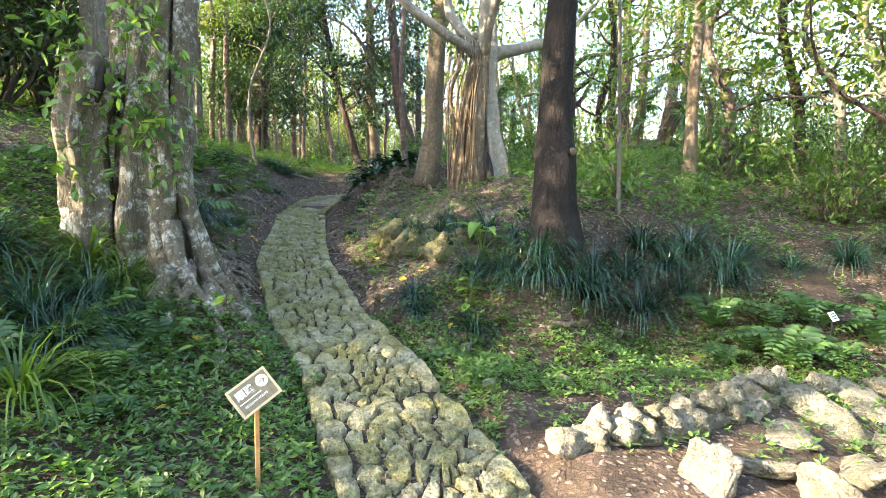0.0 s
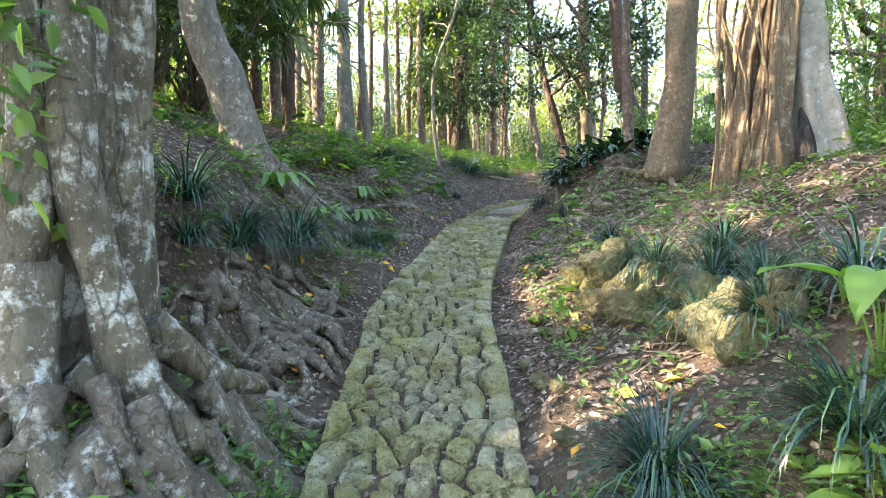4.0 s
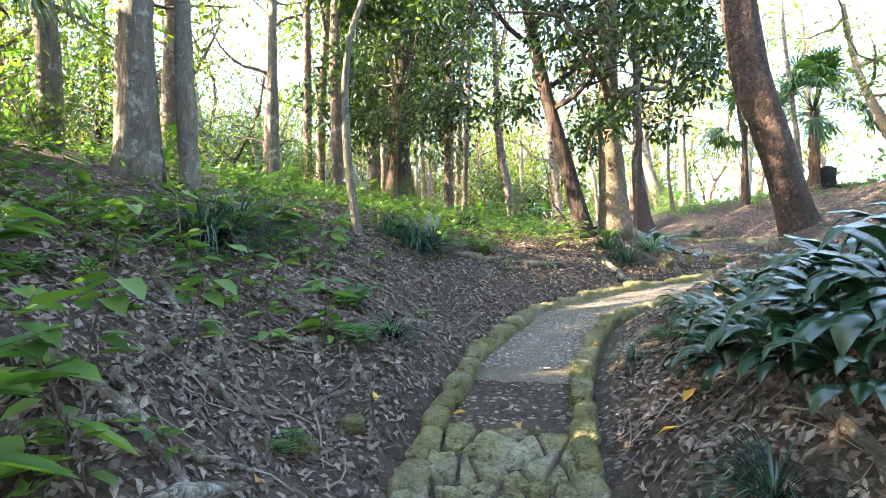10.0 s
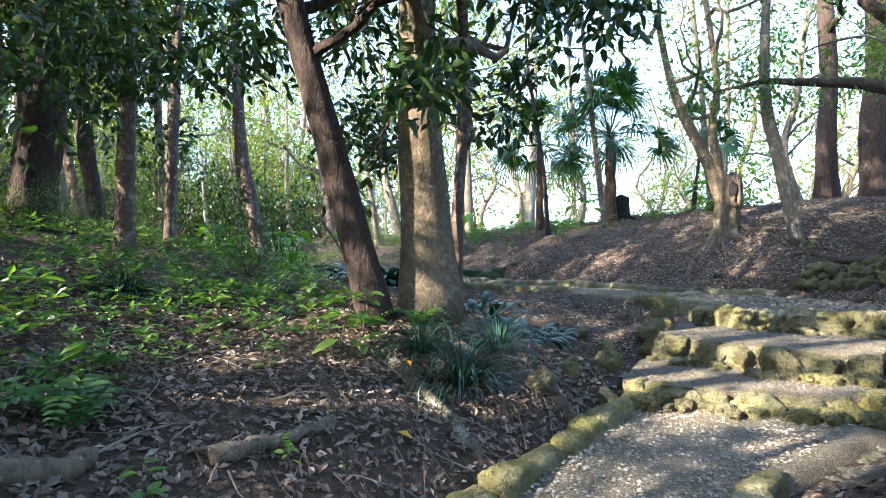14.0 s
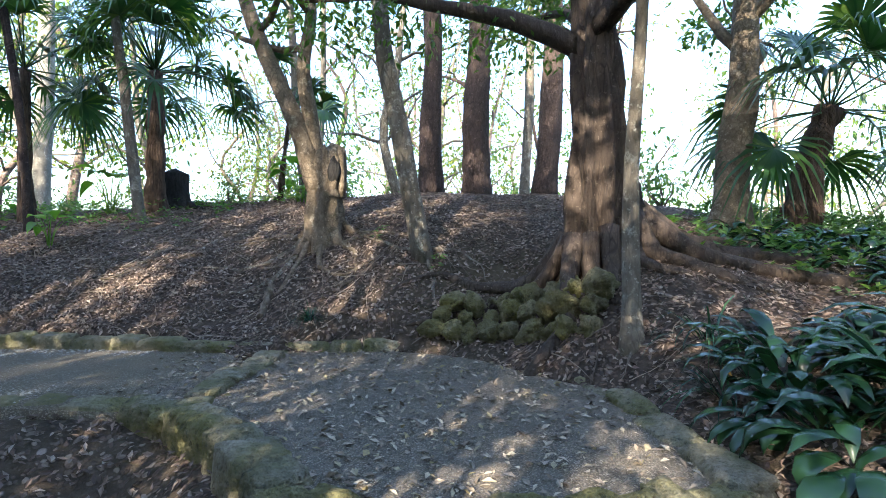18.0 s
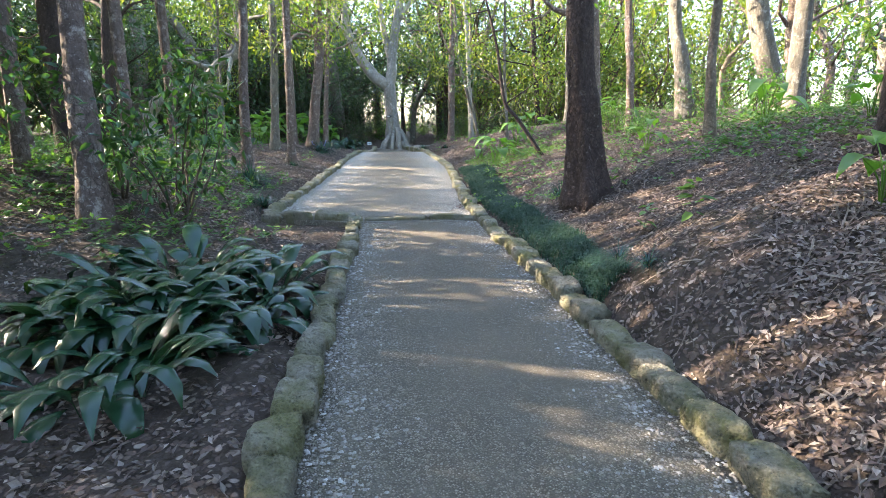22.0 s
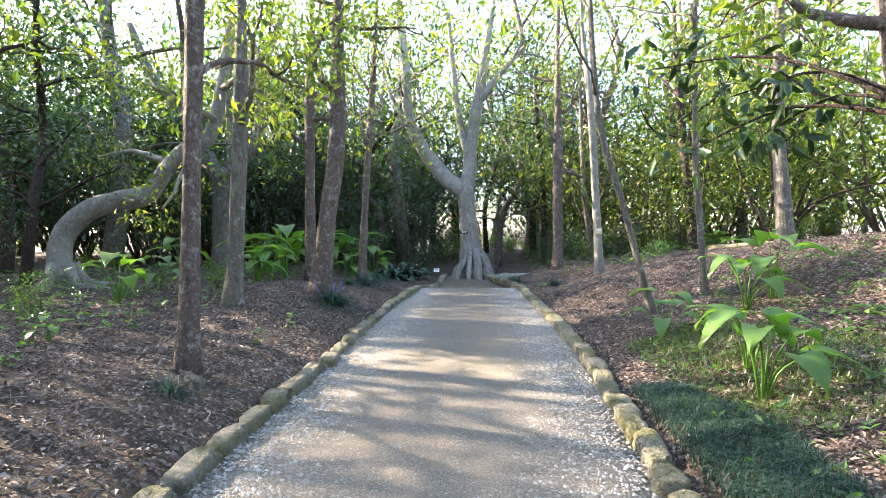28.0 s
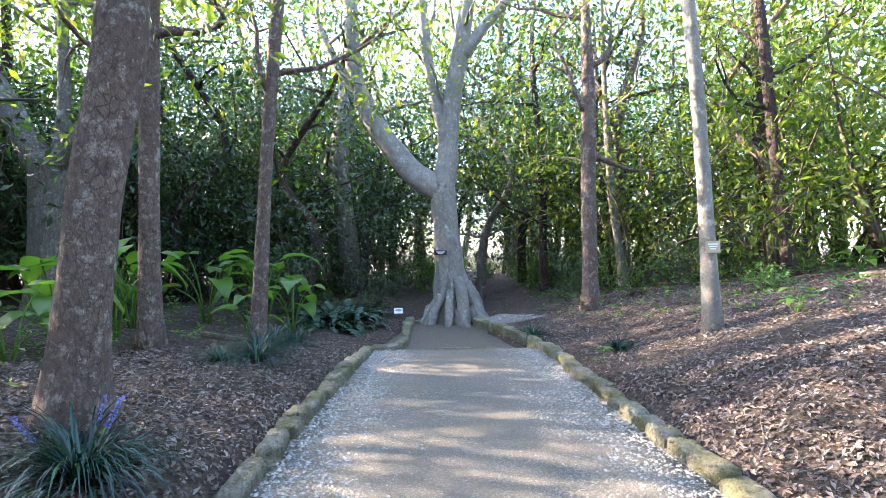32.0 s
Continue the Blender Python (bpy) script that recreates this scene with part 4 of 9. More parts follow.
    for k in range(30):
        az = rng.uniform(-1.5, 1.35)
        a = rng.uniform(0.0, 0.45)
        p, rr = ground_line(rng, x + SIDE[0] * a + 0.1 * math.cos(az), y + rng.uniform(-0.35, 0.75), az, rng.uniform(0.45, 1.15), 0.33, rng.uniform(0.03, 0.075), 10, 0.25)
        p[:3, 2] += np.array([0.2, 0.1, 0.03]) * rng.uniform(0.3, 1.0)
        stem("root", [tube(curve_points(p, 16), np.interp(np.linspace(0, 1, 16), np.linspace(0, 1, 10), rr) * (1 + 0.15 * np.sin(np.linspace(0, 14, 16) + k)), 8, rng, 0.15)], BARK_ROOT if k % 3 else BARK_FIG, t, origin=o)
    ends = []
    for k in range(5):
        b = grown(rng, o + [0.1 * k - 0.3, 0.2, 4.0], (math.cos(k * 1.4), math.sin(k * 1.4), 0.7), 3.0, 0.2, 8)
        stem("limb", [tube(b, np.linspace(0.14, 0.03, 8), 8, rng)], BARK_FIG, t, origin=o)
        ends += [b[4], b[6], b[7]]
    part_of("crown", crown_mesh("crown", rng, ends, [0.9] * len(ends), 2200, 0.13, LEAF_GREEN, o, True), t)
    vine = [o + SIDE * a - BACK * 0.24 + [0, 0, h] for a, h in zip(rng.uniform(-0.8, 0.2, 34), rng.uniform(0.3, 2.6, 34))]
    part_of("vine", crown_mesh("vine", rng, vine, [0.2] * 34, 620, 0.10, LEAF_LOW, o, True), t, "green climbing vine")
    return t


def knotted_roots(x, y, size, turn, k):
    """A gnarled mat of fused roots lying on the bank."""
    rng = np.random.default_rng(60 + k)
    z = gz(x, y)
    o = np.array([x, y, z])
    t = thing("root_mass", x, y, z, "gnarled grey mass of fused tree roots on the bank", "roots")
    for q in range(16):
        a = turn + rng.normal(0, 0.9)
        p, rr = ground_line(rng, x + rng.uniform(-0.3, 0.25) * size, y + rng.uniform(-0.45, 0.45) * size, a, rng.uniform(0.35, 0.75) * size, 0.45, rng.uniform(0.03, 0.07), 8, 0.45)
        p[:, 2] += rng.uniform(0.0, 0.07) * np.sin(np.linspace(0.3, 3.1, 8))
        stem("root", [tube(curve_points(p, 14), np.interp(np.linspace(0, 1, 14), np.linspace(0, 1, 8), rr) * (1 + 0.2 * np.sin(np.linspace(0, 11, 14) + q)), 8, rng, 0.18)], BARK_ROOT, t, origin=o)
    return t


strangler_fig()
for k, (x, y, size, a) in enumerate(((-2.3, 5.25, 1.0, -0.3), (-2.5, 5.75, 1.05, -0.1), (-2.72, 6.3, 1.0, 0.0), (-2.05, 4.8, 0.9, -0.6), (-2.95, 6.8, 0.8, 0.2))):
    knotted_roots(x, y, size, a, k)


def banyan():
    """The fig on the opposite bank: a smooth flaring trunk, fused columns and thin hanging roots."""
    x, y = 0.62, 8.75
    z = gz(x, y)
    o = np.array([x, y, z])
    rng = np.random.default_rng(8)
    t = thing("banyan_tree", x, y, z, "banyan fig with hanging roots and a smooth flaring trunk", "tree")
    line = up_from(o, ((0.3, 0.1, -0.25), (0.26, 0.1, 0.25), (0.19, 0.1, 0.7), (0.14, 0.1, 1.2), (0.1, 0.1, 2.0), (0.08, 0.1, 3.4)), 34)
    h = line[:, 2] - z
    ribs = [(0.2, 0.2, 0.35, 0.2, 0.02), (1.6, -0.2, 0.3, 0.12, 0.02), (2.8, 0.1, 0.3, 0.1, 0.03), (4.3, 0.2, 0.25, 0.1, 0.03), (5.3, -0.1, 0.3, 0.16, 0.02)]
    stem("trunk", [ribbed(line, np.interp(h, [-0.25, 0, 0.4, 0.9, 1.5, 2.0, 3.4], [0.36, 0.27, 0.18, 0.125, 0.11, 0.14, 0.10]), ribs, rng, 44, 0.015)], BARK_SMOOTH, t, origin=o)
    for at, back, high, thick in ((-0.12, -0.02, 2.05, 0.12), (-0.3, 0.12, 1.95, 0.075)):
        p = up_from(o, ((at - 0.05, back, -0.15), (at - 0.02, back, 0.5), (at + 0.05, back + 0.03, 1.2), (at * 0.4 + 0.05, 0.1, high)), 34)
        h = np.linspace(0, 1, 34)
        ribs = [(q * 0.8 + rng.uniform(-0.2, 0.2), rng.uniform(-1.6, 1.6), rng.uniform(0.16, 0.26), rng.uniform(0.06, 0.13), rng.uniform(0.03, 0.05)) for q in range(8)]
        stem("prop_root", [ribbed(p, thick * (1.1 - 0.35 * np.sin(h * 3.1)), ribs, rng, 48, 0.035)], BARK_COPPER, t, "twisted column of fused roots", o)
    # the gap between the columns is a solid plug coloured as deep shade
    hole = up_from(o, ((0.06, -0.2, -0.05), (0.07, -0.16, 0.2), (0.05, -0.08, 0.5)), 8)
    stem("hollow", [tube(hole, [0.07, 0.075, 0.07, 0.06, 0.05, 0.04, 0.03, 0.01], 10, rng, 0.15)], STUMP_AND_HOLE_SHADE, t, "solid black plug standing for the shade in a hollow", o)
    for k in range(15):
        a = -0.16 - 0.06 * (k % 8) + rng.uniform(-0.03, 0.03)
        b = rng.uniform(-0.25, 0.25)
        r = rng.choice([0.007, 0.009, 0.013, 0.02])
        foot = o + SIDE * a + BACK * b
        low = gz(foot[0], foot[1]) - z - 0.05
        p = up_from(o, ((a, b, low), (a + rng.normal(0, 0.06), b, 0.7), (a + rng.normal(0, 0.06), b, 1.4), (a * 0.9 + 0.05, b * 0.5, 1.9), (a * 0.8, b * 0.3, 2.15 - a * 0.3)), 16)
        stem("hanging_root", [tube(p, np.linspace(r * 1.3, r * 0.9, 16), 7, rng, 0.1)], BARK_COPPER, t, origin=o)
    for k in range(8):
        az = rng.uniform(2.4, 4.6)
        p, rr = ground_line(rng, x - 0.3 + math.cos(az) * 0.3, y + math.sin(az) * 0.3, az, rng.uniform(0.6, 1.4), 0.22, rng.uniform(0.02, 0.04), 9, 0.1)
        stem("root", [tube(p, rr, 7, rng, 0.12)], BARK_TAN, t, origin=o)
    ends = []
    for az, el, ln, r in ((3.4, 0.5, 2.6, 0.10), (1.2, 0.9, 2.2, 0.09), (0.45, 0.6, 2.4, 0.11), (4.6, 0.9, 2.4, 0.08), (3.0, 1.2, 2.6, 0.10)):
        b = grown(rng, o + SIDE * 0.06 + BACK * 0.1 + [0, 0, 1.95], (math.cos(az), math.sin(az), el), ln, 0.13, 9, 0.05)
        stem("limb", [tube(b, np.linspace(r, 0.03, 9), 9, rng)], BARK_SMOOTH, t, origin=o)
        ends += [b[6] + [0, 0, 0.4], b[8]]
    part_of("crown", crown_mesh("crown", rng, ends, [0.85] * len(ends), 1800, 0.13, LEAF_GREEN, o, True), t)


banyan()


def dark_trunk_tree():
    t = plant_tree("dark_tree", "dark furrowed trunk with a sawn-off branch stub", (1.18, 5.8), (1.2, 6.0, 2.7), 0.21, 0.185, 8, BARK_BLACK, LEAF_GREEN, 2200, 0.13, 31, 5, 1.55, 5, 0.55, 2.6, 0.6)
    rng = np.random.default_rng(4)
    o = np.array(t.location)
    a = np.array([1.26, 5.82, 2.05])
    b = a + np.array([0.06, -0.09, 0.02])
    stub = stem("branch_stub", [tube(np.array([a, (a + b) / 2, b]), [0.06, 0.055, 0.05], 12, rng, 0.05)], BARK_BLACK, t, "sawn-off branch stub", o)
    d = unit(b - a)
    stem("cut_face", [tube(np.array([b + d * 0.03, b + d * 0.042]), [0.042, 0.04], 12)], BARK_TAN, stub, "pale sawn wood", o)


dark_trunk_tree()
plant_tree("thin_tree", "thin pale sapling trunk on the bank", (2.15, 6.7), (2.17, 6.86, 2.85), 0.03, 0.022, 4.5, BARK_GREY, LEAF_GREEN, 700, 0.11, 32, 0, 1.3, 3, 0.6, 1.1, 0.6)
plant_tree("tree", "grey forest tree behind the banyan with spreading roots", (-0.33, 10.55), (-0.17, 10.74, 4.04), 0.20, 0.17, 8, BARK_TAN, LEAF_DARK, 3000, 0.14, 33, 4, 1.3, 6, 0.5, 2.4, 0.55, root_len=2.2)
plant_tree("thin_tree", "slender trunk beside the path, sunlit on one side", (-0.75, 10.9), (-0.85, 11.1, 4.2), 0.06, 0.05, 6, BARK_RED, LEAF_DARK, 1500, 0.13, 34, 2, 1.4, 4, 0.45, 1.6, 0.5)
plant_tree("tree", "forest tree on the far side of the banyan", (2.2, 10.2), (2.3, 10.4, 5.0), 0.17, 0.14, 8, BARK_RED, LEAF_GREEN, 2400, 0.14, 35, 3, 1.4, 5, 0.5, 2.2)
plant_tree("tree", "brown tree trunk on the sunny bank", (4.3, 9.6), (4.4, 9.7, 5.0), 0.11, 0.09, 7, BARK_TAN, LEAF_GREEN, 2400, 0.13, 36, 3, 1.4, 6, 0.35, 2.2, 0.35)


def leaning_tree():
    t = plant_tree("leaning_tree", "grey leaning trunk with roots sprawling down the bank", (-4.28, 8.05), (-4.85, 7.85, 3.75), 0.21, 0.185, 8, BARK_GREY, LEAF_GREEN, 2400, 0.13, 41, 0, 1.35, 5, 0.55, 2.6)
    rng = np.random.default_rng(12)
    o = np.array(t.location)
    for pts, r in ((((-4.2, 8.1, 2.4), (-3.95, 8.4, 1.95), (-3.75, 8.75, 1.55), (-3.55, 8.85, 1.15), (-3.5, 8.9, 1.0)), 0.085),
                   (((-4.15, 8.2, 2.35), (-3.95, 8.8, 2.0), (-3.75, 9.3, 1.55), (-3.45, 9.7, 1.2), (-3.25, 9.85, 1.05)), 0.10),
                   (((-4.2, 8.0, 2.3), (-4.0, 8.0, 1.85), (-3.75, 8.2, 1.5), (-3.55, 8.3, 1.2), (-3.4, 8.35, 0.95)), 0.075),
                   (((-4.3, 8.3, 2.3), (-4.15, 9.0, 2.1), (-4.1, 9.7, 1.9), (-3.85, 10.4, 1.6), (-3.6, 11.0, 1.4)), 0.07)):
        line = curve_points(pts, 16)
        rad = np.linspace(r, r * 0.45, 16)
        rise = np.linspace(1, 0, 16) ** 3 * 0.25
        line[:, 2] = ground_z(line[:, 0], line[:, 1]) + rad * 0.35 + rise
        stem("root", [tube(line, rad, 9, rng, 0.12)], BARK_ROOT, t, origin=o)


leaning_tree()
plant_tree("forest_tree", "straight grey trunk in the hollow wood", (-6.55, 13.35), (-6.62, 13.4, 5.47), 0.165, 0.14, 9, BARK_GREY, LEAF_CANOPY, 2600, 0.13, 42, 3, 1.35, 5, 0.55, 2.6)
plant_tree("forest_tree", "slim grey trunk in the hollow wood", (-6.1, 13.5), (-6.3, 13.6, 5.4), 0.085, 0.07, 7.5, BARK_GREY, LEAF_CANOPY, 1600, 0.12, 43, 2, 1.3, 4, 0.55, 2)
plant_tree("forest_tree", "pale slim trunk among green undergrowth", (-7.5, 17.0), (-7.6, 17.1, 6.5), 0.09, 0.07, 8, BARK_GREY, LEAF_CANOPY, 2000, 0.13, 44, 2, 1.3, 5, 0.5, 2.2)
plant_tree("sapling", "bent young tree with a forked pale stem", (-5.02, 14.75), (-5.11, 14.75, 4.7), 0.048, 0.036, 5.4, BARK_GREY, LEAF_GREEN, 900, 0.11, 45, 2, 1.3, 5, 0.4, 1.4, 0.45, twist=0.14)
plant_tree("evergreen_tree", "tall trunk wrapped in dark glossy leaves", (-7.3, 21.8), (-7.05, 21.75, 7.0), 0.28, 0.24, 10, BARK_DARK, LEAF_DARK, 9500, 0.145, 46, 5, 1.4, 9, 0.2, 1.9, 0.12, clumps=64, full=True, clump_size=0.75, crown_high=0.95)
plant_tree("evergreen_shrub", "small evergreen with dense dark glossy leaves", (-6.45, 19.6), (-6.4, 19.65, 5.2), 0.05, 0.045, 4.3, BARK_TAN, LEAF_DARK, 8500, 0.135, 47, 2, 1.3, 7, 0.3, 1.7, 0.27, clumps=60, full=True, clump_size=0.62)
plant_tree("twin_tree", "tan-barked trunk with sunlit patches and dark evergreen leaves", (-2.26, 18.15), (-2.38, 18.1, 5.5), 0.20, 0.15, 8, BARK_TAN, LEAF_DARK, 10500, 0.125, 48, 4, 1.35, 11, 0.17, 2.6, 0.19, clumps=86, full=True, clump_size=0.55, crown_high=0.95)
plant_tree("dark_leaning_tree", "dark leaning trunk close against a tan one", (-2.66, 17.95), (-3.44, 17.85, 5.41), 0.115, 0.10, 7.5, BARK_DARK, LEAF_DARK, 3600, 0.125, 49, 3, 1.3, 6, 0.22, 1.6, 0.22, full=True, clumps=26, clump_size=0.5, crown_high=0.6)
plant_tree("thin_tree", "thin dark stem behind a tan trunk", (-2.0, 18.6), (-1.91, 18.55, 4.61), 0.06, 0.05, 6, BARK_RED, LEAF_DARK, 3400, 0.125, 50, 2, 1.3, 6, 0.2, 1.7, 0.18, full=True, clumps=26, clump_size=0.5, crown_high=0.7)
plant_tree("leaning_tree", "stout rough brown trunk leaning over the path", (-0.68, 15.15), (-1.24, 15.0, 4.46), 0.165, 0.145, 8.5, BARK_RUST, LEAF_GREEN, 2600, 0.13, 51, 0, 1.2, 5, 0.55, 2.6)
for k, (x, y, r) in enumerate(((-6.3, 24.0, 0.08), (-8.6, 20.5, 0.1), (-9.2, 24.8, 0.16), (-8.4, 15.0, 0.13), (-10.5, 18.0, 0.16), (-5.6, 22.0, 0.07), (-11.0, 22.0, 0.12))):
    plant_tree("forest_tree", "straight reddish trunk in the open wood", (x, y), (x + 0.15, y, gz(x, y) + 4.5), r, r * 0.85, 8.5, BARK_RED, LEAF_CANOPY, 2800, 0.14, 60 + k, 2, 1.25, 6, 0.35, 2.4, 0.3, group="open wood trunks")

# ---- trees on the hill above the landing ----


def broken_tree():
    x, y = 3.72, 22.95
    z = gz(x, y)
    o = np.array([x, y, z])
    rng = np.random.default_rng(14)
    t = thing("hollow_tree", x, y, z, "tan two-stemmed tree with a torn hollow stub at its foot", "tree")
    right = np.array([0.74, -0.67, 0.0])
    front = np.array([-0.67, -0.74, 0.0])
    line = curve_points([o + [0, 0, -0.2], o + [0, 0, 0.3], o + right * 0.03 + [0, 0, 0.7], o + right * 0.05 + [0, 0, 1.0]], 16)
    ribs = [(k * 0.9 + rng.uniform(-0.2, 0.2), rng.uniform(-0.2, 0.2), 0.25, 0.12, 0.03) for k in range(7)]
    stem("trunk", [ribbed(line, [0.24, 0.22, 0.2, 0.18, 0.17, 0.165, 0.165, 0.165, 0.165, 0.165, 0.165, 0.165, 0.16, 0.155, 0.14, 0.1], ribs, rng, 40, 0.03)], BARK_TAN, t, origin=o)
    start = o - right * 0.08 + [0, 0, 0.55]
    lines = ((start, (3.48, 23.1, 4.75), (3.1, 23.6, 6.28), (2.9, 23.9, 8.0)), (start + [0.02, 0, 0.1], (3.6, 23.05, 4.9), (3.55, 23.1, 5.5), (3.62, 23.05, 6.3), (3.5, 23.2, 8.0)))
    ends = []
    for i, ln in enumerate(lines):
        p = curve_points([np.array(q) for q in ln], 18)
        stem("limb", [tube(p, np.linspace(0.13 - 0.03 * i, 0.055, 18), 10, rng)], BARK_TAN, t, origin=o)
        for k in range(4):
            b = grown(rng, p[10 + 2 * k], rng.normal(0, 1, 3) + [0, 0, 0.6], 1.6, 0.25, 7)
            stem("limb", [tube(b, np.linspace(0.05, 0.01, 7), 6, rng)], BARK_TAN, t, origin=o)
            ends += [b[4], b[6]]
    # shade in the torn opening, shaped as a black plug on the trunk
    hole = curve_points([o + right * 0.1 + front * 0.12 + [0, 0, 0.56], o + right * 0.12 + front * 0.13 + [0, 0, 0.74], o + right * 0.12 + front * 0.1 + [0, 0, 0.92]], 8)
    stem("hollow", [tube(hole, [0.02, 0.055, 0.07, 0.075, 0.07, 0.06, 0.05, 0.03], 12, rng, 0.1)], STUMP_AND_HOLE_SHADE, t, "solid black plug standing for the shade in a hollow", o)
    for a, b, h, r in ((0.2, 0.07, 1.02, 0.05), (0.02, 0.13, 1.05, 0.05), (0.19, -0.02, 1.06, 0.07), (0.12, 0.13, 0.6, 0.06), (0.1, -0.05, 1.1, 0.09)):
        p = curve_points([o + right * a + front * b + [0, 0, 0.45], o + right * a + front * b + [0, 0, h - 0.12], o + right * a * 0.9 + front * b * 0.9 + [0, 0, h]], 8)
        stem("torn_rim", [tube(p, [r, r, r, r * 0.95, r * 0.9, r * 0.7, r * 0.45, 0.01], 9, rng, 0.15)], BARK_TAN, t, origin=o)
    for k in range(7):
        az = 2.3 + k * 0.5 + rng.uniform(-0.2, 0.2)
        p, rr = ground_line(rng, x + math.cos(az) * 0.24, y + math.sin(az) * 0.24, az, rng.uniform(0.5, 1.2), 0.35, 0.042, 9, 0.0)
        p[0][2] += 0.1
        stem("root", [tube(p, rr, 7, rng, 0.15)], BARK_TAN, t, origin=o)
    part_of("crown", crown_mesh("crown", rng, ends, [0.7] * len(ends), 900, 0.11, LEAF_CANOPY, o), t)


broken_tree()


def buttress_fig():
    x, y = 4.56, 19.93
    z = gz(x, y)
    o = np.array([x, y, z])
    rng = np.random.default_rng(15)
    t = thing("buttress_fig", x, y, z, "large brown fig with ribbed trunk and snaking surface roots", "tree")
    line = curve_points([o + [0, 0, -0.25], o + [-0.03, 0.0, 1.2], o + [-0.05, 0.05, 2.6], o + [0, 0.2, 5.5]], 24)
    h = line[:, 2] - z
    ribs = [(k * 0.57 + rng.uniform(-0.15, 0.15), rng.uniform(-0.15, 0.15), rng.uniform(0.10, 0.2), rng.uniform(0.14, 0.26), rng.uniform(0.025, 0.055)) for k in range(11)]
    stem("trunk", [ribbed(line, np.interp(h, [-0.3, 0, 0.35, 1.0, 2.4, 5.5], [0.25, 0.225, 0.18, 0.155, 0.135, 0.12]), ribs, rng, 64, 0.02)], BARK_BROWN, t, origin=o)
    for az, ln, r in ((-2.9, 0.6, 0.08), (-2.4, 0.55, 0.08), (-1.9, 0.6, 0.08), (-1.5, 1.0, 0.09), (-1.1, 2.2, 0.11), (-0.8, 2.6, 0.12), (-0.4, 2.0, 0.11), (2.9, 1.5, 0.09), (2.5, 1.3, 0.08), (2.1, 1.5, 0.09), (0.2, 1.5, 0.1)):
        p, rr = ground_line(rng, x + math.cos(az) * 0.3, y + math.sin(az) * 0.3, az, ln * 1.15, 0.22, r, 11, 0.55)
        p[0][2] += 0.34
        p[1][2] += 0.14
        p[2][2] += 0.03
        stem("root", [tube(curve_points(p, 18), np.interp(np.linspace(0, 1, 18), np.linspace(0, 1, 11), rr), 9, rng, 0.12)], BARK_BROWN, t, origin=o)
    ends = []
    for k in range(7):
        b = grown(rng, line[11 + k], (math.cos(k * 1.9), math.sin(k * 1.9), 0.5), 3.0, 0.18, 8)
        stem("limb", [tube(b, np.linspace(0.11, 0.02, 8), 7, rng)], BARK_BROWN, t, origin=o)
        ends += [b[4], b[6], b[7]]
    part_of("crown", crown_mesh("crown", rng, ends, [0.85] * len(ends), 6500, 0.11, LEAF_GREEN, o), t)


buttress_fig()
plant_tree("sapling", "crooked grey sapling beside the fig's roots", (3.55, 19.2), (3.64, 19.16, 5.0), 0.062, 0.045, 6, BARK_GREY, LEAF_GREEN, 1500, 0.10, 71, 4, 1.5, 6, 0.4, 2.0, 0.45, twist=0.12, root_len=0.5)
plant_tree("slim_tree", "greenish slim trunk on the leaf-strewn hill", (4.06, 21.66), (3.76, 22.0, 6.0), 0.105, 0.085, 8, BARK_GREY, LEAF_CANOPY, 1100, 0.11, 72, 3, 1.25, 5, 0.42, 1.8, twist=0.05)
for k, (x, y, r, tx) in enumerate(((7.43, 24.75, 0.21, 0.1), (7.75, 23.9, 0.24, 0.12), (9.35, 23.45, 0.235, 0.4), (10.8, 24.9, 0.13, 0.3), (11.5, 27.0, 0.2, 0.2), (6.2, 27.0, 0.09, -0.3), (8.2, 29.5, 0.1, 0.2))):
    plant_tree("ridge_tree", "dark rugged trunk on the crest against the sky", (x, y), (x + tx, y, gz(x, y) + 3.2), r, r * 0.85, 9, BARK_DARK if r > 0.15 else BARK_GREY, LEAF_CANOPY, 1900, 0.12, 80 + k, 3, 1.3, 7, 0.35, 2.8, 0.36, group="crest trees")
plant_tree("slim_tree", "slim leaning stem among palms", (2.86, 26.2), (2.62, 26.5, 6.9), 0.075, 0.065, 7.5, BARK_GREY, LEAF_CANOPY, 900, 0.11, 91, 2, 1.3, 4, 0.5, 1.8)
plant_tree("slim_tree", "dark slim stem at the edge of the hill", (1.7, 27.0), (1.5, 27.3, 6.6), 0.06, 0.05, 7, BARK_DARK, LEAF_CANOPY, 900, 0.11, 92, 2, 1.3, 4, 0.5, 1.8)
plant_tree("forest_tree", "pale trunk far behind the palms", (3.1, 33.3), (3.3, 33.4, 9.0), 0.2, 0.17, 10, BARK_SMOOTH, LEAF_CANOPY, 2200, 0.13, 93, 2, 1.3, 6, 0.5, 2.6)
plant_tree("mossy_tree", "mossy yellow-lit trunk beyond the fig", (6.75, 19.4), (6.9, 19.3, 5.2), 0.2, 0.16, 6.5, BARK_TAN, LEAF_GREEN, 7000, 0.14, 94, 3, 1.4, 11, 0.2, 2.7, 0.14, clumps=46, clump_size=0.6)


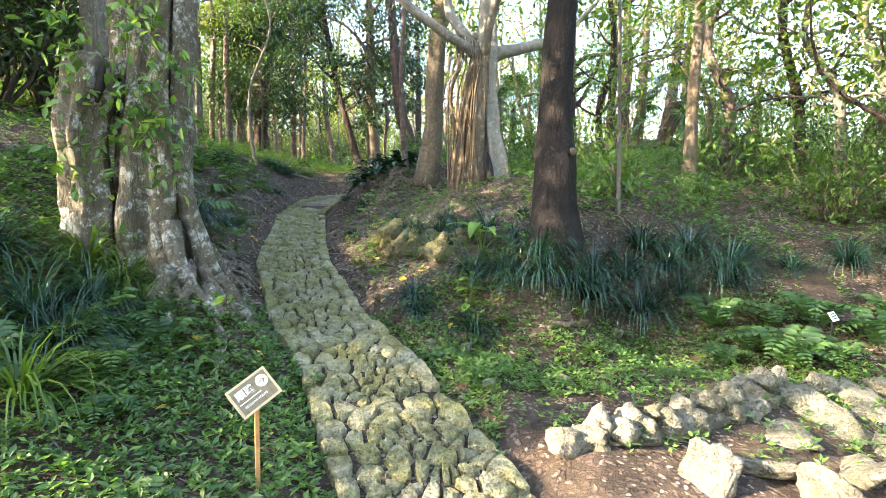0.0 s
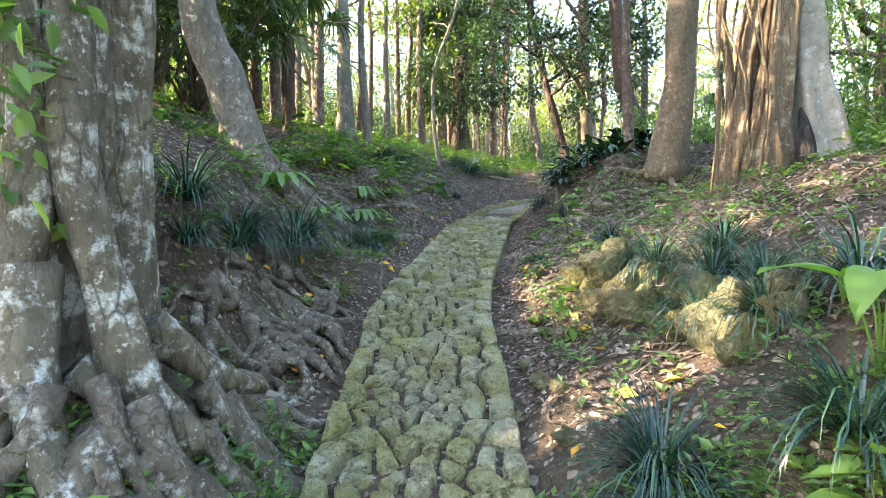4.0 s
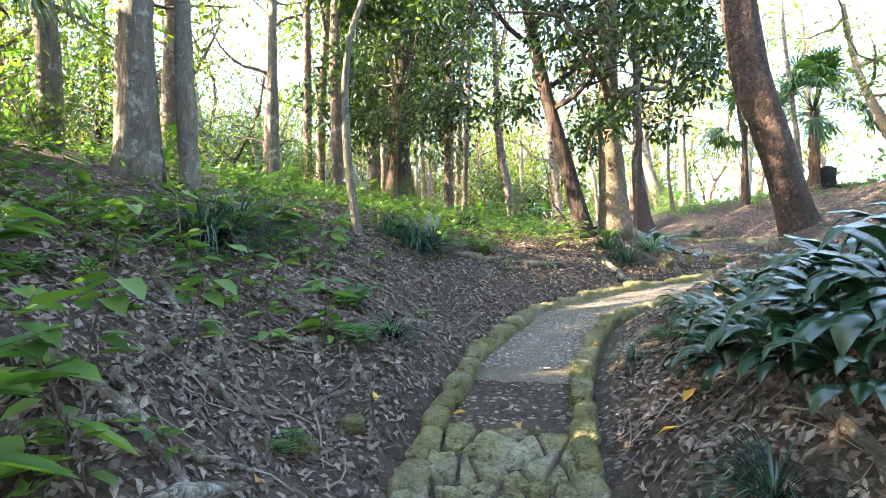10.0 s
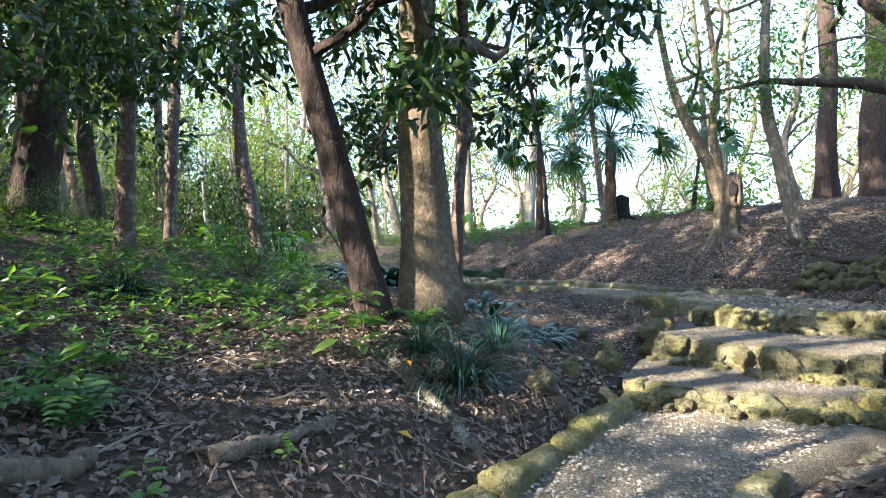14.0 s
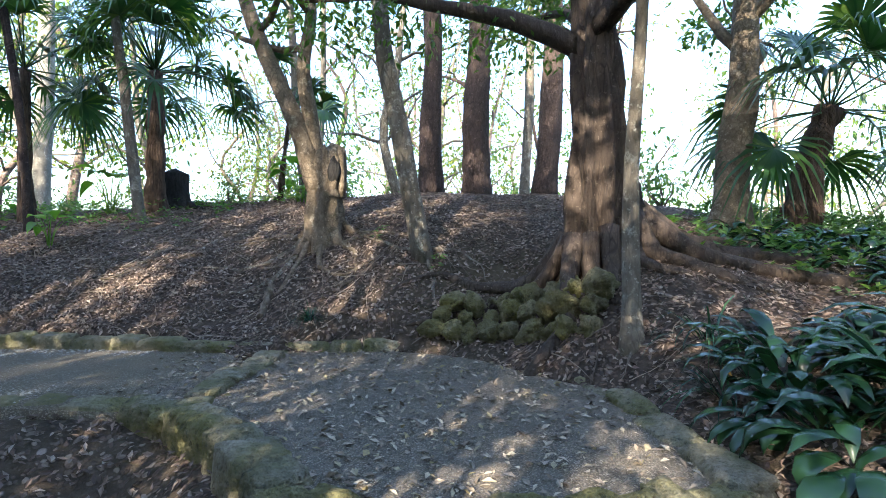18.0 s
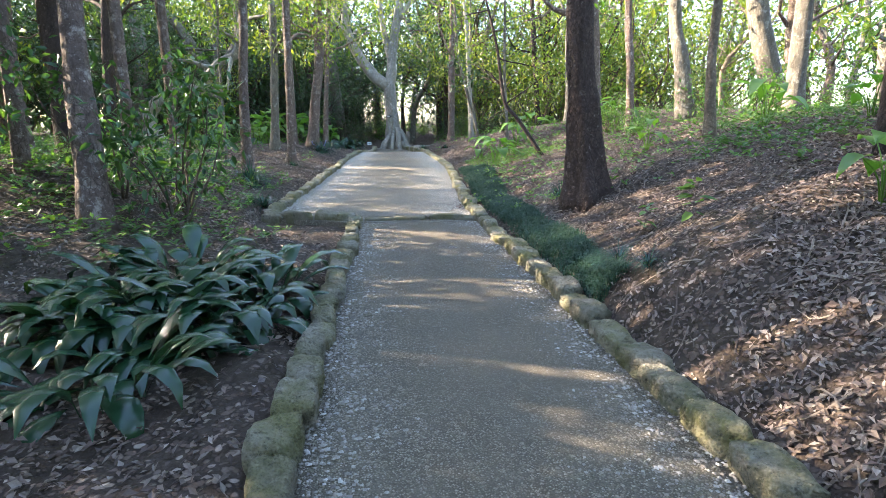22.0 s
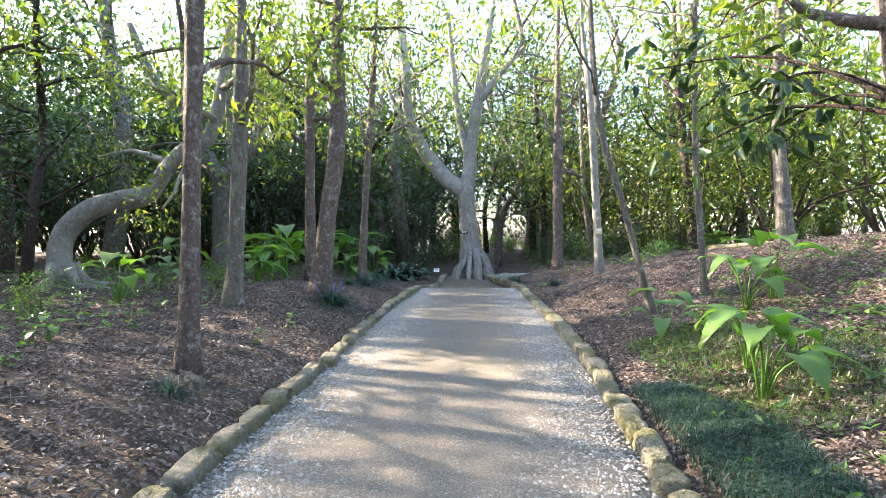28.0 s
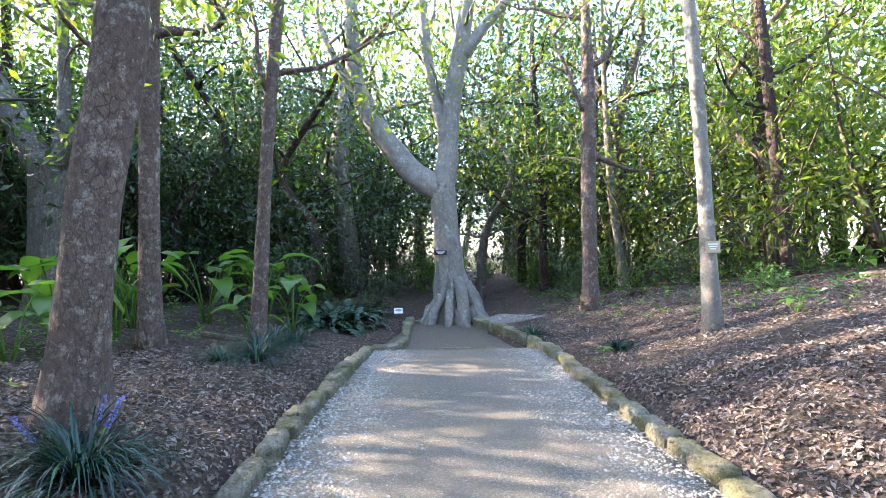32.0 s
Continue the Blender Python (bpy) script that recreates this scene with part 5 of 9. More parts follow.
def stump_at(x, y, r, h):
    z = gz(x, y)
    o = np.array([x, y, z])
    rng = np.random.default_rng(17)
    t = thing("tree_stump", x, y, z, "blackened old tree stump on the hill", "stump")
    line = np.array([o + [0, 0, k] for k in (-0.1, 0.05, 0.2, 0.35, h)])
    stem("stump_body", [tube(line, [r * 1.5, r * 1.25, r, r * 0.95, r * 0.92], 16, rng, 0.08)], STUMP_AND_HOLE_SHADE, t, origin=o)
    for k in range(6):
        az = k * 1.05
        p, rr = ground_line(rng, x + math.cos(az) * r * 0.8, y + math.sin(az) * r * 0.8, az, 0.6, 0.2, 0.08)
        stem("root", [tube(p, rr, 7, rng)], STUMP_AND_HOLE_SHADE, t, origin=o)


stump_at(3.82, 27.4, 0.23, 0.55)

# ---- trees along the broad path ----
plant_tree("rough_tree", "stout rough brown trunk with flared foot beside the path", (-1.0, 28.1), (-1.27, 28.12, 5.0), 0.185, 0.165, 9, BARK_RUST, LEAF_GREEN, 2600, 0.12, 101, 6, 1.75, 6, 0.5, 2.6, root_len=0.8, lobes=0.2, sides=22)
for k, (x, y, tx, ty, tz, r, bark, label) in enumerate((
        (-4.62, 23.95, -5.1, 24.2, 5.1, 0.135, BARK_RED, "smooth reddish trunk beside the path"), (-8.0, 24.7, -8.5, 24.9, 5.8, 0.075, BARK_RED, "slim reddish trunk in the wood"),
        (-8.3, 25.3, -8.9, 25.5, 5.9, 0.07, BARK_RED, "slim reddish trunk in the wood"), (-7.9, 25.2, -8.4, 25.4, 5.8, 0.17, BARK_DARK, "dark trunk with buttress foot in the wood"),
        (-7.5, 27.98, -7.6, 28.2, 6.0, 0.095, BARK_RED, "straight reddish trunk with a tuft of grass at its foot"), (-9.85, 31.1, -9.95, 31.3, 7.0, 0.10, BARK_RED, "knotted reddish trunk beside the path"),
        (-13.25, 35.1, -13.0, 35.35, 6.0, 0.19, BARK_RED, "stout cracked trunk with grass at its foot"), (-16.3, 37.0, -16.3, 37.0, 7.4, 0.145, BARK_RED, "brown trunk among elephant ears"),
        (-15.7, 38.15, -15.5, 38.4, 7.8, 0.105, BARK_RED, "slender reddish trunk near the path bend"), (-12.85, 33.1, -12.8, 33.25, 5.7, 0.14, BARK_GREY, "twisted greenish trunk with a shredded foot"),
        (-16.5, 29.9, -16.4, 30.2, 6.1, 0.2, BARK_DARK, "dark trunk deep in the wood"),
        (-10.0, 29.3, -10.1, 29.4, 5.4, 0.03, BARK_GREY, "thin whip of a stem"))):
    plant_tree("forest_tree", label, (x, y), (tx, ty, tz), r, r * 0.82, 8.5 if r > 0.05 else 4, bark, LEAF_CANOPY, 3000 if r > 0.05 else 500, 0.14, 110 + k, 3, 1.45, 7, 0.32 if r > 0.05 else 0.7, 2.5 if r > 0.05 else 0.8, 0.3, clumps=26, twist=0.012)
for k, (x, y, tx, ty, tz, r, bark, label) in enumerate((
        (-4.45, 38.6, -4.9, 38.6, 8.0, 0.28, BARK_RED, "large brown trunk on the leaf-covered slope"), (-7.5, 37.0, -8.2, 36.5, 6.0, 0.055, BARK_GREY, "thin leaning stem on the slope"),
        (-7.0, 37.75, -7.15, 37.65, 5.4, 0.055, BARK_GREY, "thin grey stem on the slope"), (-6.8, 42.7, -7.0, 42.7, 7.0, 0.16, BARK_GREY, "grey trunk at the top of the slope"),
        (-13.4, 44.4, -13.4, 44.4, 7.0, 0.17, BARK_RED, "dark reddish trunk beyond the slope"), (-13.8, 47.6, -14.1, 47.5, 5.8, 0.12, BARK_GREY, "bent greenish trunk in the wood's edge"),
        (-10.2, 47.6, -10.6, 47.3, 8.3, 0.14, BARK_DARK, "dark slim trunk at the wood's edge"), (-10.9, 50.5, -11.1, 50.3, 7.0, 0.22, BARK_DARK, "black trunk in the wood's shade"),
        (-2.45, 35.2, -2.85, 35.7, 6.7, 0.10, BARK_RED, "straight slim trunk on the slope"), (-1.5, 37.0, -2.1, 37.3, 6.8, 0.2, BARK_GREY, "grey trunk with flaring roots on the slope"),
        (0.05, 29.9, -0.1, 30.25, 5.4, 0.075, BARK_TAN, "slim brown trunk on the slope"), (0.9, 33.5, 0.8, 33.6, 8.0, 0.15, BARK_GREY, "grey trunk up the slope"))):
    plant_tree("slope_tree", label, (x, y), (tx, ty, tz), r, r * 0.82, 9, bark, LEAF_CANOPY, 2300, 0.135, 130 + k, 3, 1.4, 7, 0.3, 2.6, 0.28, clumps=26, twist=0.015)


def low_forked_tree(x, y):
    """A stout trunk that parts low into two heavy limbs."""
    z = gz(x, y)
    o = np.array([x, y, z])
    rng = np.random.default_rng(27)
    t = thing("forked_wood_tree", x, y, z, "stout grey trunk parting low into two heavy limbs", "tree")
    across, off = np.array([0.79, 0.61, 0.0]), np.array([-0.61, 0.79, 0.0])
    p = curve_points([o + [0, 0, -0.15], o + across * 0.03 + [0, 0, 1.2], o + across * 0.05 + [0, 0, 2.4], o + across * 0.1 + [0, 0, 3.2]], 18)
    stem("trunk", [tube(p, np.interp(np.linspace(0, 1, 18), [0, 0.2, 0.8, 1], [0.46, 0.35, 0.34, 0.42]), 16, rng, 0.05)], BARK_GREY, t, origin=o)
    ends = []
    for rows, r in ((((0.0, 0, 2.9), (-0.6, 0.1, 3.9), (-1.3, 0.2, 5.0), (-2.6, 0.4, 6.6), (-3.4, 0.4, 8.4)), 0.29), (((0.1, 0, 2.9), (0.8, -0.1, 3.6), (1.35, -0.1, 4.6), (1.5, -0.2, 6.2), (2.3, -0.4, 8.2)), 0.26), (((0.3, 0, 3.2), (0.2, 0.3, 4.6), (0.0, 0.6, 6.4), (0.3, 0.7, 8.4)), 0.17)):
        q = curve_points([o + across * a + off * b + [0, 0, h] for a, b, h in rows], 20)
        stem("limb", [tube(q, np.linspace(r, r * 0.4, 20), 12, rng, 0.06)], BARK_GREY, t, origin=o)
        for i in (11, 14, 17, 19):
            b = grown(rng, q[i], rng.normal(0, 1, 3) + [0, 0, 0.5], 2.0, 0.2, 7)
            stem("branch", [tube(b, np.linspace(0.06, 0.012, 7), 6)], BARK_GREY, t, origin=o)
            ends += [b[3], b[5], b[6]]
    part_of("crown", crown_mesh("crown", rng, ends, [0.8] * len(ends), 3000, 0.13, LEAF_CANOPY, o), t)


low_forked_tree(-22.3, 37.6)


def leaning_pole():
    """A thin stem that leans far over towards the path."""
    x, y = -3.55, 32.6
    z = gz(x, y)
    o = np.array([x, y, z])
    rng = np.random.default_rng(19)
    t = thing("leaning_sapling", x, y, z, "thin dark sapling leaning over towards the path", "tree")
    p = curve_points([o + [0, 0, -0.05], o + [-0.5, -0.3, 0.75], o + [-0.75, -0.5, 1.15], o + [-0.95, -0.5, 2.2], o + [-1.2, -0.6, 3.2]], 18)
    stem("trunk", [tube(p, np.linspace(0.05, 0.02, 18), 8, rng)], BARK_DARK, t, origin=o)
    ends = []
    for i in (8, 10, 12, 14, 16, 17):
        b = grown(rng, p[i], rng.normal(0, 1, 3) + [-0.3, 0, 0.5], 1.3, 0.2, 6)
        stem("limb", [tube(b, np.linspace(0.018, 0.005, 6), 5)], BARK_DARK, t, origin=o)
        ends += [b[3], b[5]]
    part_of("crown", crown_mesh("crown", rng, ends, [0.5] * len(ends), 900, 0.09, LEAF_CANOPY, o), t)
    tips = []
    for far in ((-5.75, 32.15, 5.15), (-5.6, 32.35, 4.65), (-5.3, 32.3, 4.95), (-5.2, 32.55, 4.75)):
        b = curve_points([p[10], (p[10] + np.array(far)) / 2 + [0, 0, 0.18], np.array(far)], 9)
        stem("limb", [tube(b, np.linspace(0.014, 0.004, 9), 5)], BARK_DARK, t, origin=o)
        tips += [b[6], b[8]]
    part_of("leafy_bough", crown_mesh("leafy_bough", rng, tips, [0.24] * len(tips), 230, 0.105, LEAF_DARK, o, True, 0.38), t, "dark glossy leaves on a low bough")


leaning_pole()


def arching_tree():
    x, y = -17.67, 31.92
    z = gz(x, y)
    o = np.array([x, y, z])
    rng = np.random.default_rng(20)
    t = thing("arching_tree", x, y, z, "pale smooth trunk arching sideways through the wood", "tree")
    p = curve_points([o + [0.05, 0, -0.1], (-17.78, 31.94, 3.95), (-17.53, 32.24, 4.49), (-17.05, 32.73, 4.79), (-16.58, 33.19, 4.94), (-16.34, 33.48, 5.45), (-16.11, 33.75, 5.84), (-15.74, 34.14, 6.16), (-15.63, 34.36, 7.26), (-15.59, 34.56, 8.63)], 34)
    stem("trunk", [tube(p, np.interp(np.linspace(0, 1, 34), [0, 0.1, 0.4, 1], [0.28, 0.22, 0.2, 0.10]), 12, rng, 0.08)], BARK_SMOOTH, t, origin=o)
    for az in (0.3, 1.4, 2.6, 4.0, 5.2):
        q, rr = ground_line(rng, x + math.cos(az) * 0.18, y + math.sin(az) * 0.18, az, 1.1, 0.3, 0.12)
        q[0][2] += 0.4
        q[1][2] += 0.15
        stem("root", [tube(q, rr, 8, rng, 0.12)], BARK_SMOOTH, t, origin=o)
    ends = []
    for i in (20, 24, 27, 29):
        b = grown(rng, p[i], rng.normal(0, 1, 3) + [0, 0, 0.9], 2.2, 0.2, 7)
        stem("limb", [tube(b, np.linspace(0.09, 0.02, 7), 8, rng)], BARK_SMOOTH, t, origin=o)
        ends += [b[4], b[6]]
    part_of("crown", crown_mesh("crown", rng, ends, [0.8] * len(ends), 1500, 0.12, LEAF_CANOPY, o), t)


arching_tree()


def forked_tree():
    """The pale tree where the broad path ends: a holed, rooty foot and tall forking limbs."""
    x, y = -16.55, 43.9
    z = gz(x, y)
    o = np.array([x, y, z])
    rng = np.random.default_rng(22)
    t = thing("forked_tree", x, y, z, "tall pale grey forked tree with stilted roots at its foot", "tree")
    trunk = curve_points([o + [0, 0, -0.1], o + [-0.02, 0, 0.9], o + [-0.1, -0.05, 2.0], o + [-0.2, -0.1, 3.3]], 18)
    ribs = [(k * 0.9 + rng.uniform(-0.2, 0.2), rng.uniform(-0.3, 0.3), rng.uniform(0.16, 0.28), rng.uniform(0.16, 0.34), 0.03) for k in range(7)]
    stem("trunk", [ribbed(trunk, np.interp(trunk[:, 2] - z, [-0.1, 0, 0.6, 1.4, 3.3], [0.40, 0.36, 0.30, 0.27, 0.27]), ribs, rng, 48, 0.03)], BARK_SMOOTH, t, origin=o)
    ends = []
    fork = o + [-0.2, -0.1, 3.15]
    for pts, r in (((fork, (-17.6, 43.45, 6.2), (-18.45, 42.75, 8.0), (-18.55, 42.6, 10.2), (-18.9, 42.6, 12)), 0.24), ((fork, (-16.75, 44.05, 6.4), (-16.75, 44.1, 7.2), (-16.4, 44.35, 10.0), (-16.2, 44.6, 12)), 0.23),
                   (((-16.8, 44.05, 6.7), (-17.1, 43.85, 8.2), (-17.25, 43.7, 10.1), (-17.4, 43.6, 12)), 0.13), (((-16.5, 44.3, 8.8), (-15.9, 44.8, 9.8), (-15.2, 45.2, 10.6)), 0.13), (((-18.4, 42.8, 7.9), (-18.9, 42.5, 8.6), (-19.5, 42.3, 10)), 0.1)):
        p = curve_points([np.array(q) for q in pts], 18)
        stem("limb", [tube(p, np.linspace(r * 1.25, r * 0.6, 18), 11, rng)], BARK_SMOOTH, t, origin=o)
        for k in range(3):
            b = grown(rng, p[9 + 3 * k], rng.normal(0, 1, 3) + [0, 0, 0.6], 1.8, 0.22, 7)
            stem("branch", [tube(b, np.linspace(0.05, 0.01, 7), 6)], BARK_SMOOTH, t, origin=o)
            ends += [b[4], b[6]]
    for dx, dy, h, r in ((0.42, -0.25, 0.8, 0.13), (0.25, -0.45, 0.55, 0.09), (0.55, 0.05, 0.6, 0.12), (-0.1, -0.45, 0.4, 0.11), (-0.35, -0.35, 0.35, 0.1), (-0.2, -0.5, 0.3, 0.07), (0.35, 0.35, 0.7, 0.12), (-0.4, 0.2, 0.4, 0.1)):
        p = curve_points([o + [dx * 0.6, dy * 0.6, h + 0.3], o + [dx * 1.15, dy * 1.15, h * 0.8], o + [dx * 1.5, dy * 1.5, -0.08]], 12)
        stem("stilt_root", [tube(p, np.linspace(r * 1.1, r * 0.8, 12), 10, rng, 0.14)], BARK_SMOOTH, t, origin=o)
    for az, ln in ((0.1, 1.5), (0.55, 1.2), (-0.5, 0.7), (3.4, 0.6)):
        p, rr = ground_line(rng, x + math.cos(az) * 0.45, y + math.sin(az) * 0.45, az, ln * 1.2, 0.15, 0.2)
        p[0][2] += 0.35
        p[1][2] += 0.12
        stem("root", [tube(curve_points(p, 14), np.interp(np.linspace(0, 1, 14), np.linspace(0, 1, 9), rr), 9, rng, 0.1)], BARK_SMOOTH, t, origin=o)
    part_of("crown", crown_mesh("crown", rng, ends, [0.9] * len(ends), 1500, 0.13, LEAF_CANOPY, o), t)


forked_tree()


def name_post():
    """The straight pale trunk that carries a small name board."""
    t = plant_tree("labelled_tree", "straight pale branchless trunk with a small name board", (-10.5, 41.4), (-10.72, 41.25, 7.3), 0.115, 0.075, 8.5, BARK_SMOOTH, LEAF_CANOPY, 700, 0.1, 151, 3, 1.3, 3, 0.75, 1.4, 0.75)
    return t


name_post()

# added trees: crowns above the view keep sun off hill and path
for k, (x, y) in enumerate(((-7.2, 18.6), (-9.3, 21.2), (-10.2, 16.6), (-8.2, 23.4), (-5.6, 20.6), (-11.6, 19.4), (-7.6, 12.4), (-9.6, 11.4), (-8.8, 9.2))):
    plant_tree("tall_tree", "tall straight trunk with a high crown, added for shade", (x, y), (x - 0.1, y + 0.1, gz(x, y) + 5.5), 0.1, 0.085, 11, BARK_RED, LEAF_GREEN, 2600, 0.2, 170 + k, 2, 1.3, 7, 0.6, 2.8, 0.62, clumps=22, clump_size=0.8, group="tall wood")

# added where the sun's rays pass, to shade the right-hand slope and bank
for k, (x, y) in enumerate(((-7.0, 25.6), (-9.0, 24.9), (-10.5, 26.2), (-8.2, 27.0), (-8.0, 9.6), (-10.2, 8.4))):
    plant_tree("wide_tree", "slim trunk carrying a wide green crown, added for shade", (x, y), (x - 0.2, y + 0.1, gz(x, y) + 4.5), 0.09, 0.075, 9, BARK_RED, LEAF_GREEN, 3300, 0.19, 190 + k, 2, 1.3, 8, 0.32, 2.4, 0.34, clumps=30, clump_size=0.7, group="wide crowns")
# ---- low plants: built once each, then copied ----
def place_all(templates, rows, seed):
    """Copies of the templates at rows of x, y, size; the templates themselves take the first places."""
    rng = np.random.default_rng(seed)
    for k, (x, y, s) in enumerate(rows):
        ob = templates[k % len(templates)]
        turn = rng.uniform(0, 6.28)
        m = Matrix.Translation((x, y, gz(x, y) - 0.01)) @ Matrix.Rotation(turn, 4, "Z") @ Matrix.Scale(s, 4)
        if k < len(templates):
            ob.matrix_basis = m
        else:
            copy_thing(ob, m)


def grass_tuft(seed, mat, label, n=210, length=0.74, width=0.0125, flowers=0, rise=(22, 82)):
    rng = np.random.default_rng(seed)
    t = thing("grass_clump", 0, 0, 0, label, "grass clump", "strap-leaved grass clumps")
    for spread, share, low, high in ((0.11, 0.6, rise[0], 0.6 * rise[1]), (0.07, 0.4, 0.5 * rise[1], rise[1])):
        v, q = blades(rng, int(n * share), (0, 0, 0), spread, length, width, (low, high), 5)
        v[:, 2] = np.maximum(v[:, 2], -0.12)
        tagged(part_of("leaf_fan", mesh_of("leaf_fan", v, q, mat, True), t), kind="stuff")
    for k in range(flowers):
        a = rng.uniform(0, 6.28)
        p = grown(rng, (0.05 * math.cos(a), 0.05 * math.sin(a), 0), (0.5 * math.cos(a), 0.5 * math.sin(a), 1), 0.42, 0.08, 6)
        f = stem("flower_stalk", [tube(p, [0.004] * 6, 5)], BLADE_LIGHT, t)
        c = [p[3] + (p[5] - p[3]) * u for u in np.linspace(0, 1, 9)]
        v2, q2 = leaves(np.repeat(np.array(c), 6, 0), rng.normal(0, 1, (54, 3)), rng.normal(0, 1, (54, 3)), 0.022, 0.016, full=False)
        part_of("flower_spike", mesh_of("flower_spike", v2, q2, FLOWER), f, "violet flower spike")
    return t


DARK_TUFTS = [grass_tuft(s, BLADE, "dark green clump of arching strap-leaved grass, bluish from painted sky sheen") for s in (1, 2, 3, 4)]
LIGHT_TUFTS = [grass_tuft(s, BLADE_LIGHT, "clump of arching grass with sunlight painted into its bright green", 120, 0.6, 0.014) for s in (5, 6)]
FLOWER_TUFTS = [grass_tuft(s, BLADE, "dark grass clump with violet flower spikes", 130, 0.6, 0.016, 4) for s in (7,)]
THIN_TUFTS = [grass_tuft(s, BLADE, "sparse tuft of dark strap grass", 26, 0.55, 0.014, 0, (20, 75)) for s in (8, 9)]

TUFTS_BANK = [
    (0.97, 5.34, 1.2), (1.60, 5.80, 1.2), (2.01, 5.98, 1.3), (-0.23, 5.39, 0.75), (0.62, 5.45, 0.9), (2.54, 6.14, 1.3), (3.28, 6.21, 1.3), (4.01, 6.23, 1.3), (4.83, 6.47, 1.3),
    (1.3, 5.4, 1.1), (2.9, 6.4, 1.2), (3.6, 6.5, 1.2), (5.6, 6.7, 1.3), (6.4, 7.0, 1.3), (2.3, 6.3, 1.1), (-3.02, 5.93, 1.15), (-3.25, 6.60, 1.15), (-3.41, 7.64, 0.9),
    (-3.3, 6.2, 1.1), (-3.5, 7.0, 1.0), (-3.62, 8.75, 0.7), (-0.03, 7.06, 1.0), (-0.29, 5.62, 0.85), (-1.25, 8.16, 0.5), (0.32, 5.6, 1.0), (0.15, 6.3, 0.8), (-3.4, 4.0, 1.2), (-3.2, 3.2, 1.3), (-2.62, 4.05, 1.05), (-2.5, 3.55, 1.1), (-2.85, 3.75, 1.2), (-2.75, 3.2, 1.1),
    (1.0, 5.55, 1.1), (1.5, 5.5, 1.15), (2.1, 5.7, 1.2), (2.6, 5.9, 1.2), (3.1, 5.95, 1.2), (0.72, 5.3, 0.9), (0.3, 5.05, 0.8), (-0.55, 7.75, 0.9), (-0.35, 7.45, 0.9), (0.2, 6.75, 0.9), (0.5, 6.3, 0.9), (0.95, 6.6, 0.8), (-0.75, 8.5, 0.6), (-0.1, 6.55, 0.8), (0.05, 7.4, 0.8), (0.75, 5.75, 1.0)]
TUFTS_HOLLOW = [
    (-3.32, 7.35, 1.0), (-3.55, 9.05, 0.75), (-3.95, 9.13, 0.7), (-1.40, 8.50, 0.65), (-2.0, 11.26, 0.5), (-1.50, 10.72, 0.65), (-2.30, 13.28, 0.35), (-5.56, 13.07, 0.8), (-4.43, 15.63, 0.8),
    (-4.96, 15.69, 0.7), (-5.40, 13.83, 0.6), (-3.39, 18.17, 0.4), (-5.33, 12.70, 1.0), (-5.41, 13.18, 0.9), (-4.6, 15.30, 0.8), (-4.97, 15.92, 0.8), (-2.41, 17.55, 0.7),
    (-3.95, 12.99, 0.5), (-4.72, 18.39, 0.6), (-4.85, 15.15, 1.0), (-2.15, 17.36, 0.9), (-1.78, 17.85, 0.8), (-4.59, 18.25, 0.6), (-3.59, 19.35, 0.5)]
TUFTS_WAY = [
    (2.88, 22.02, 0.4), (-6.75, 27.5, 0.7), (-5.65, 26.8, 0.6), (0.05, 25.65, 0.7), (-1.6, 28.6, 0.6), (-7.15, 27.75, 0.95), (-12.6, 34.95, 0.95), (-5.8, 26.7, 0.7), (-14.95, 37.65, 0.9),
    (-13.70, 42.45, 0.75), (-11.7, 41.28, 0.6), (-15.0, 37.2, 1.0), (-15.95, 38.62, 0.9), (-16.2, 39.2, 0.8), (-15.4, 38.0, 0.9), (0.35, 25.3, 0.5), (-9.4, 30.75, 0.5)]
place_all(DARK_TUFTS, [(x, y, k * 0.82) for x, y, k in TUFTS_BANK] + TUFTS_HOLLOW + TUFTS_WAY, 51)
place_all(LIGHT_TUFTS, [(-2.6, 4.4, 0.95), (-2.95, 4.5, 1.1), (-2.35, 4.25, 0.7), (-2.82, 7.29, 0.4), (-1.65, 15.7, 0.5), (-2.2, 5.2, 0.35), (-2.05, 5.45, 0.3), (-2.3, 2.9, 1.0)], 52)
place_all(FLOWER_TUFTS, [(-12.75, 34.95, 1.05), (-4.6, 15.5, 0.9)], 53)
place_all(THIN_TUFTS, [(3.75, 18.75, 1.1), (-1.45, 10.4, 0.9), (3.2, 18.5, 0.9), (-1.2, 9.6, 0.7)], 54)


def broad_clump(seed, n=38, length=0.6, width=0.118):
    rng = np.random.default_rng(seed)
    t = thing("broad_leaf_plant", 0, 0, 0, "clump of broad glossy dark green leaves", "plant", "broad-leaved clumps")
    for k in range(n):
        v, q = broad_blades(rng, 1, 0.28, length, width, (22, 78))
        v[:, 2] = np.maximum(v[:, 2], -0.1)
        part_of("leaf", mesh_of("leaf", v, q, BROAD, True), t)
    return t


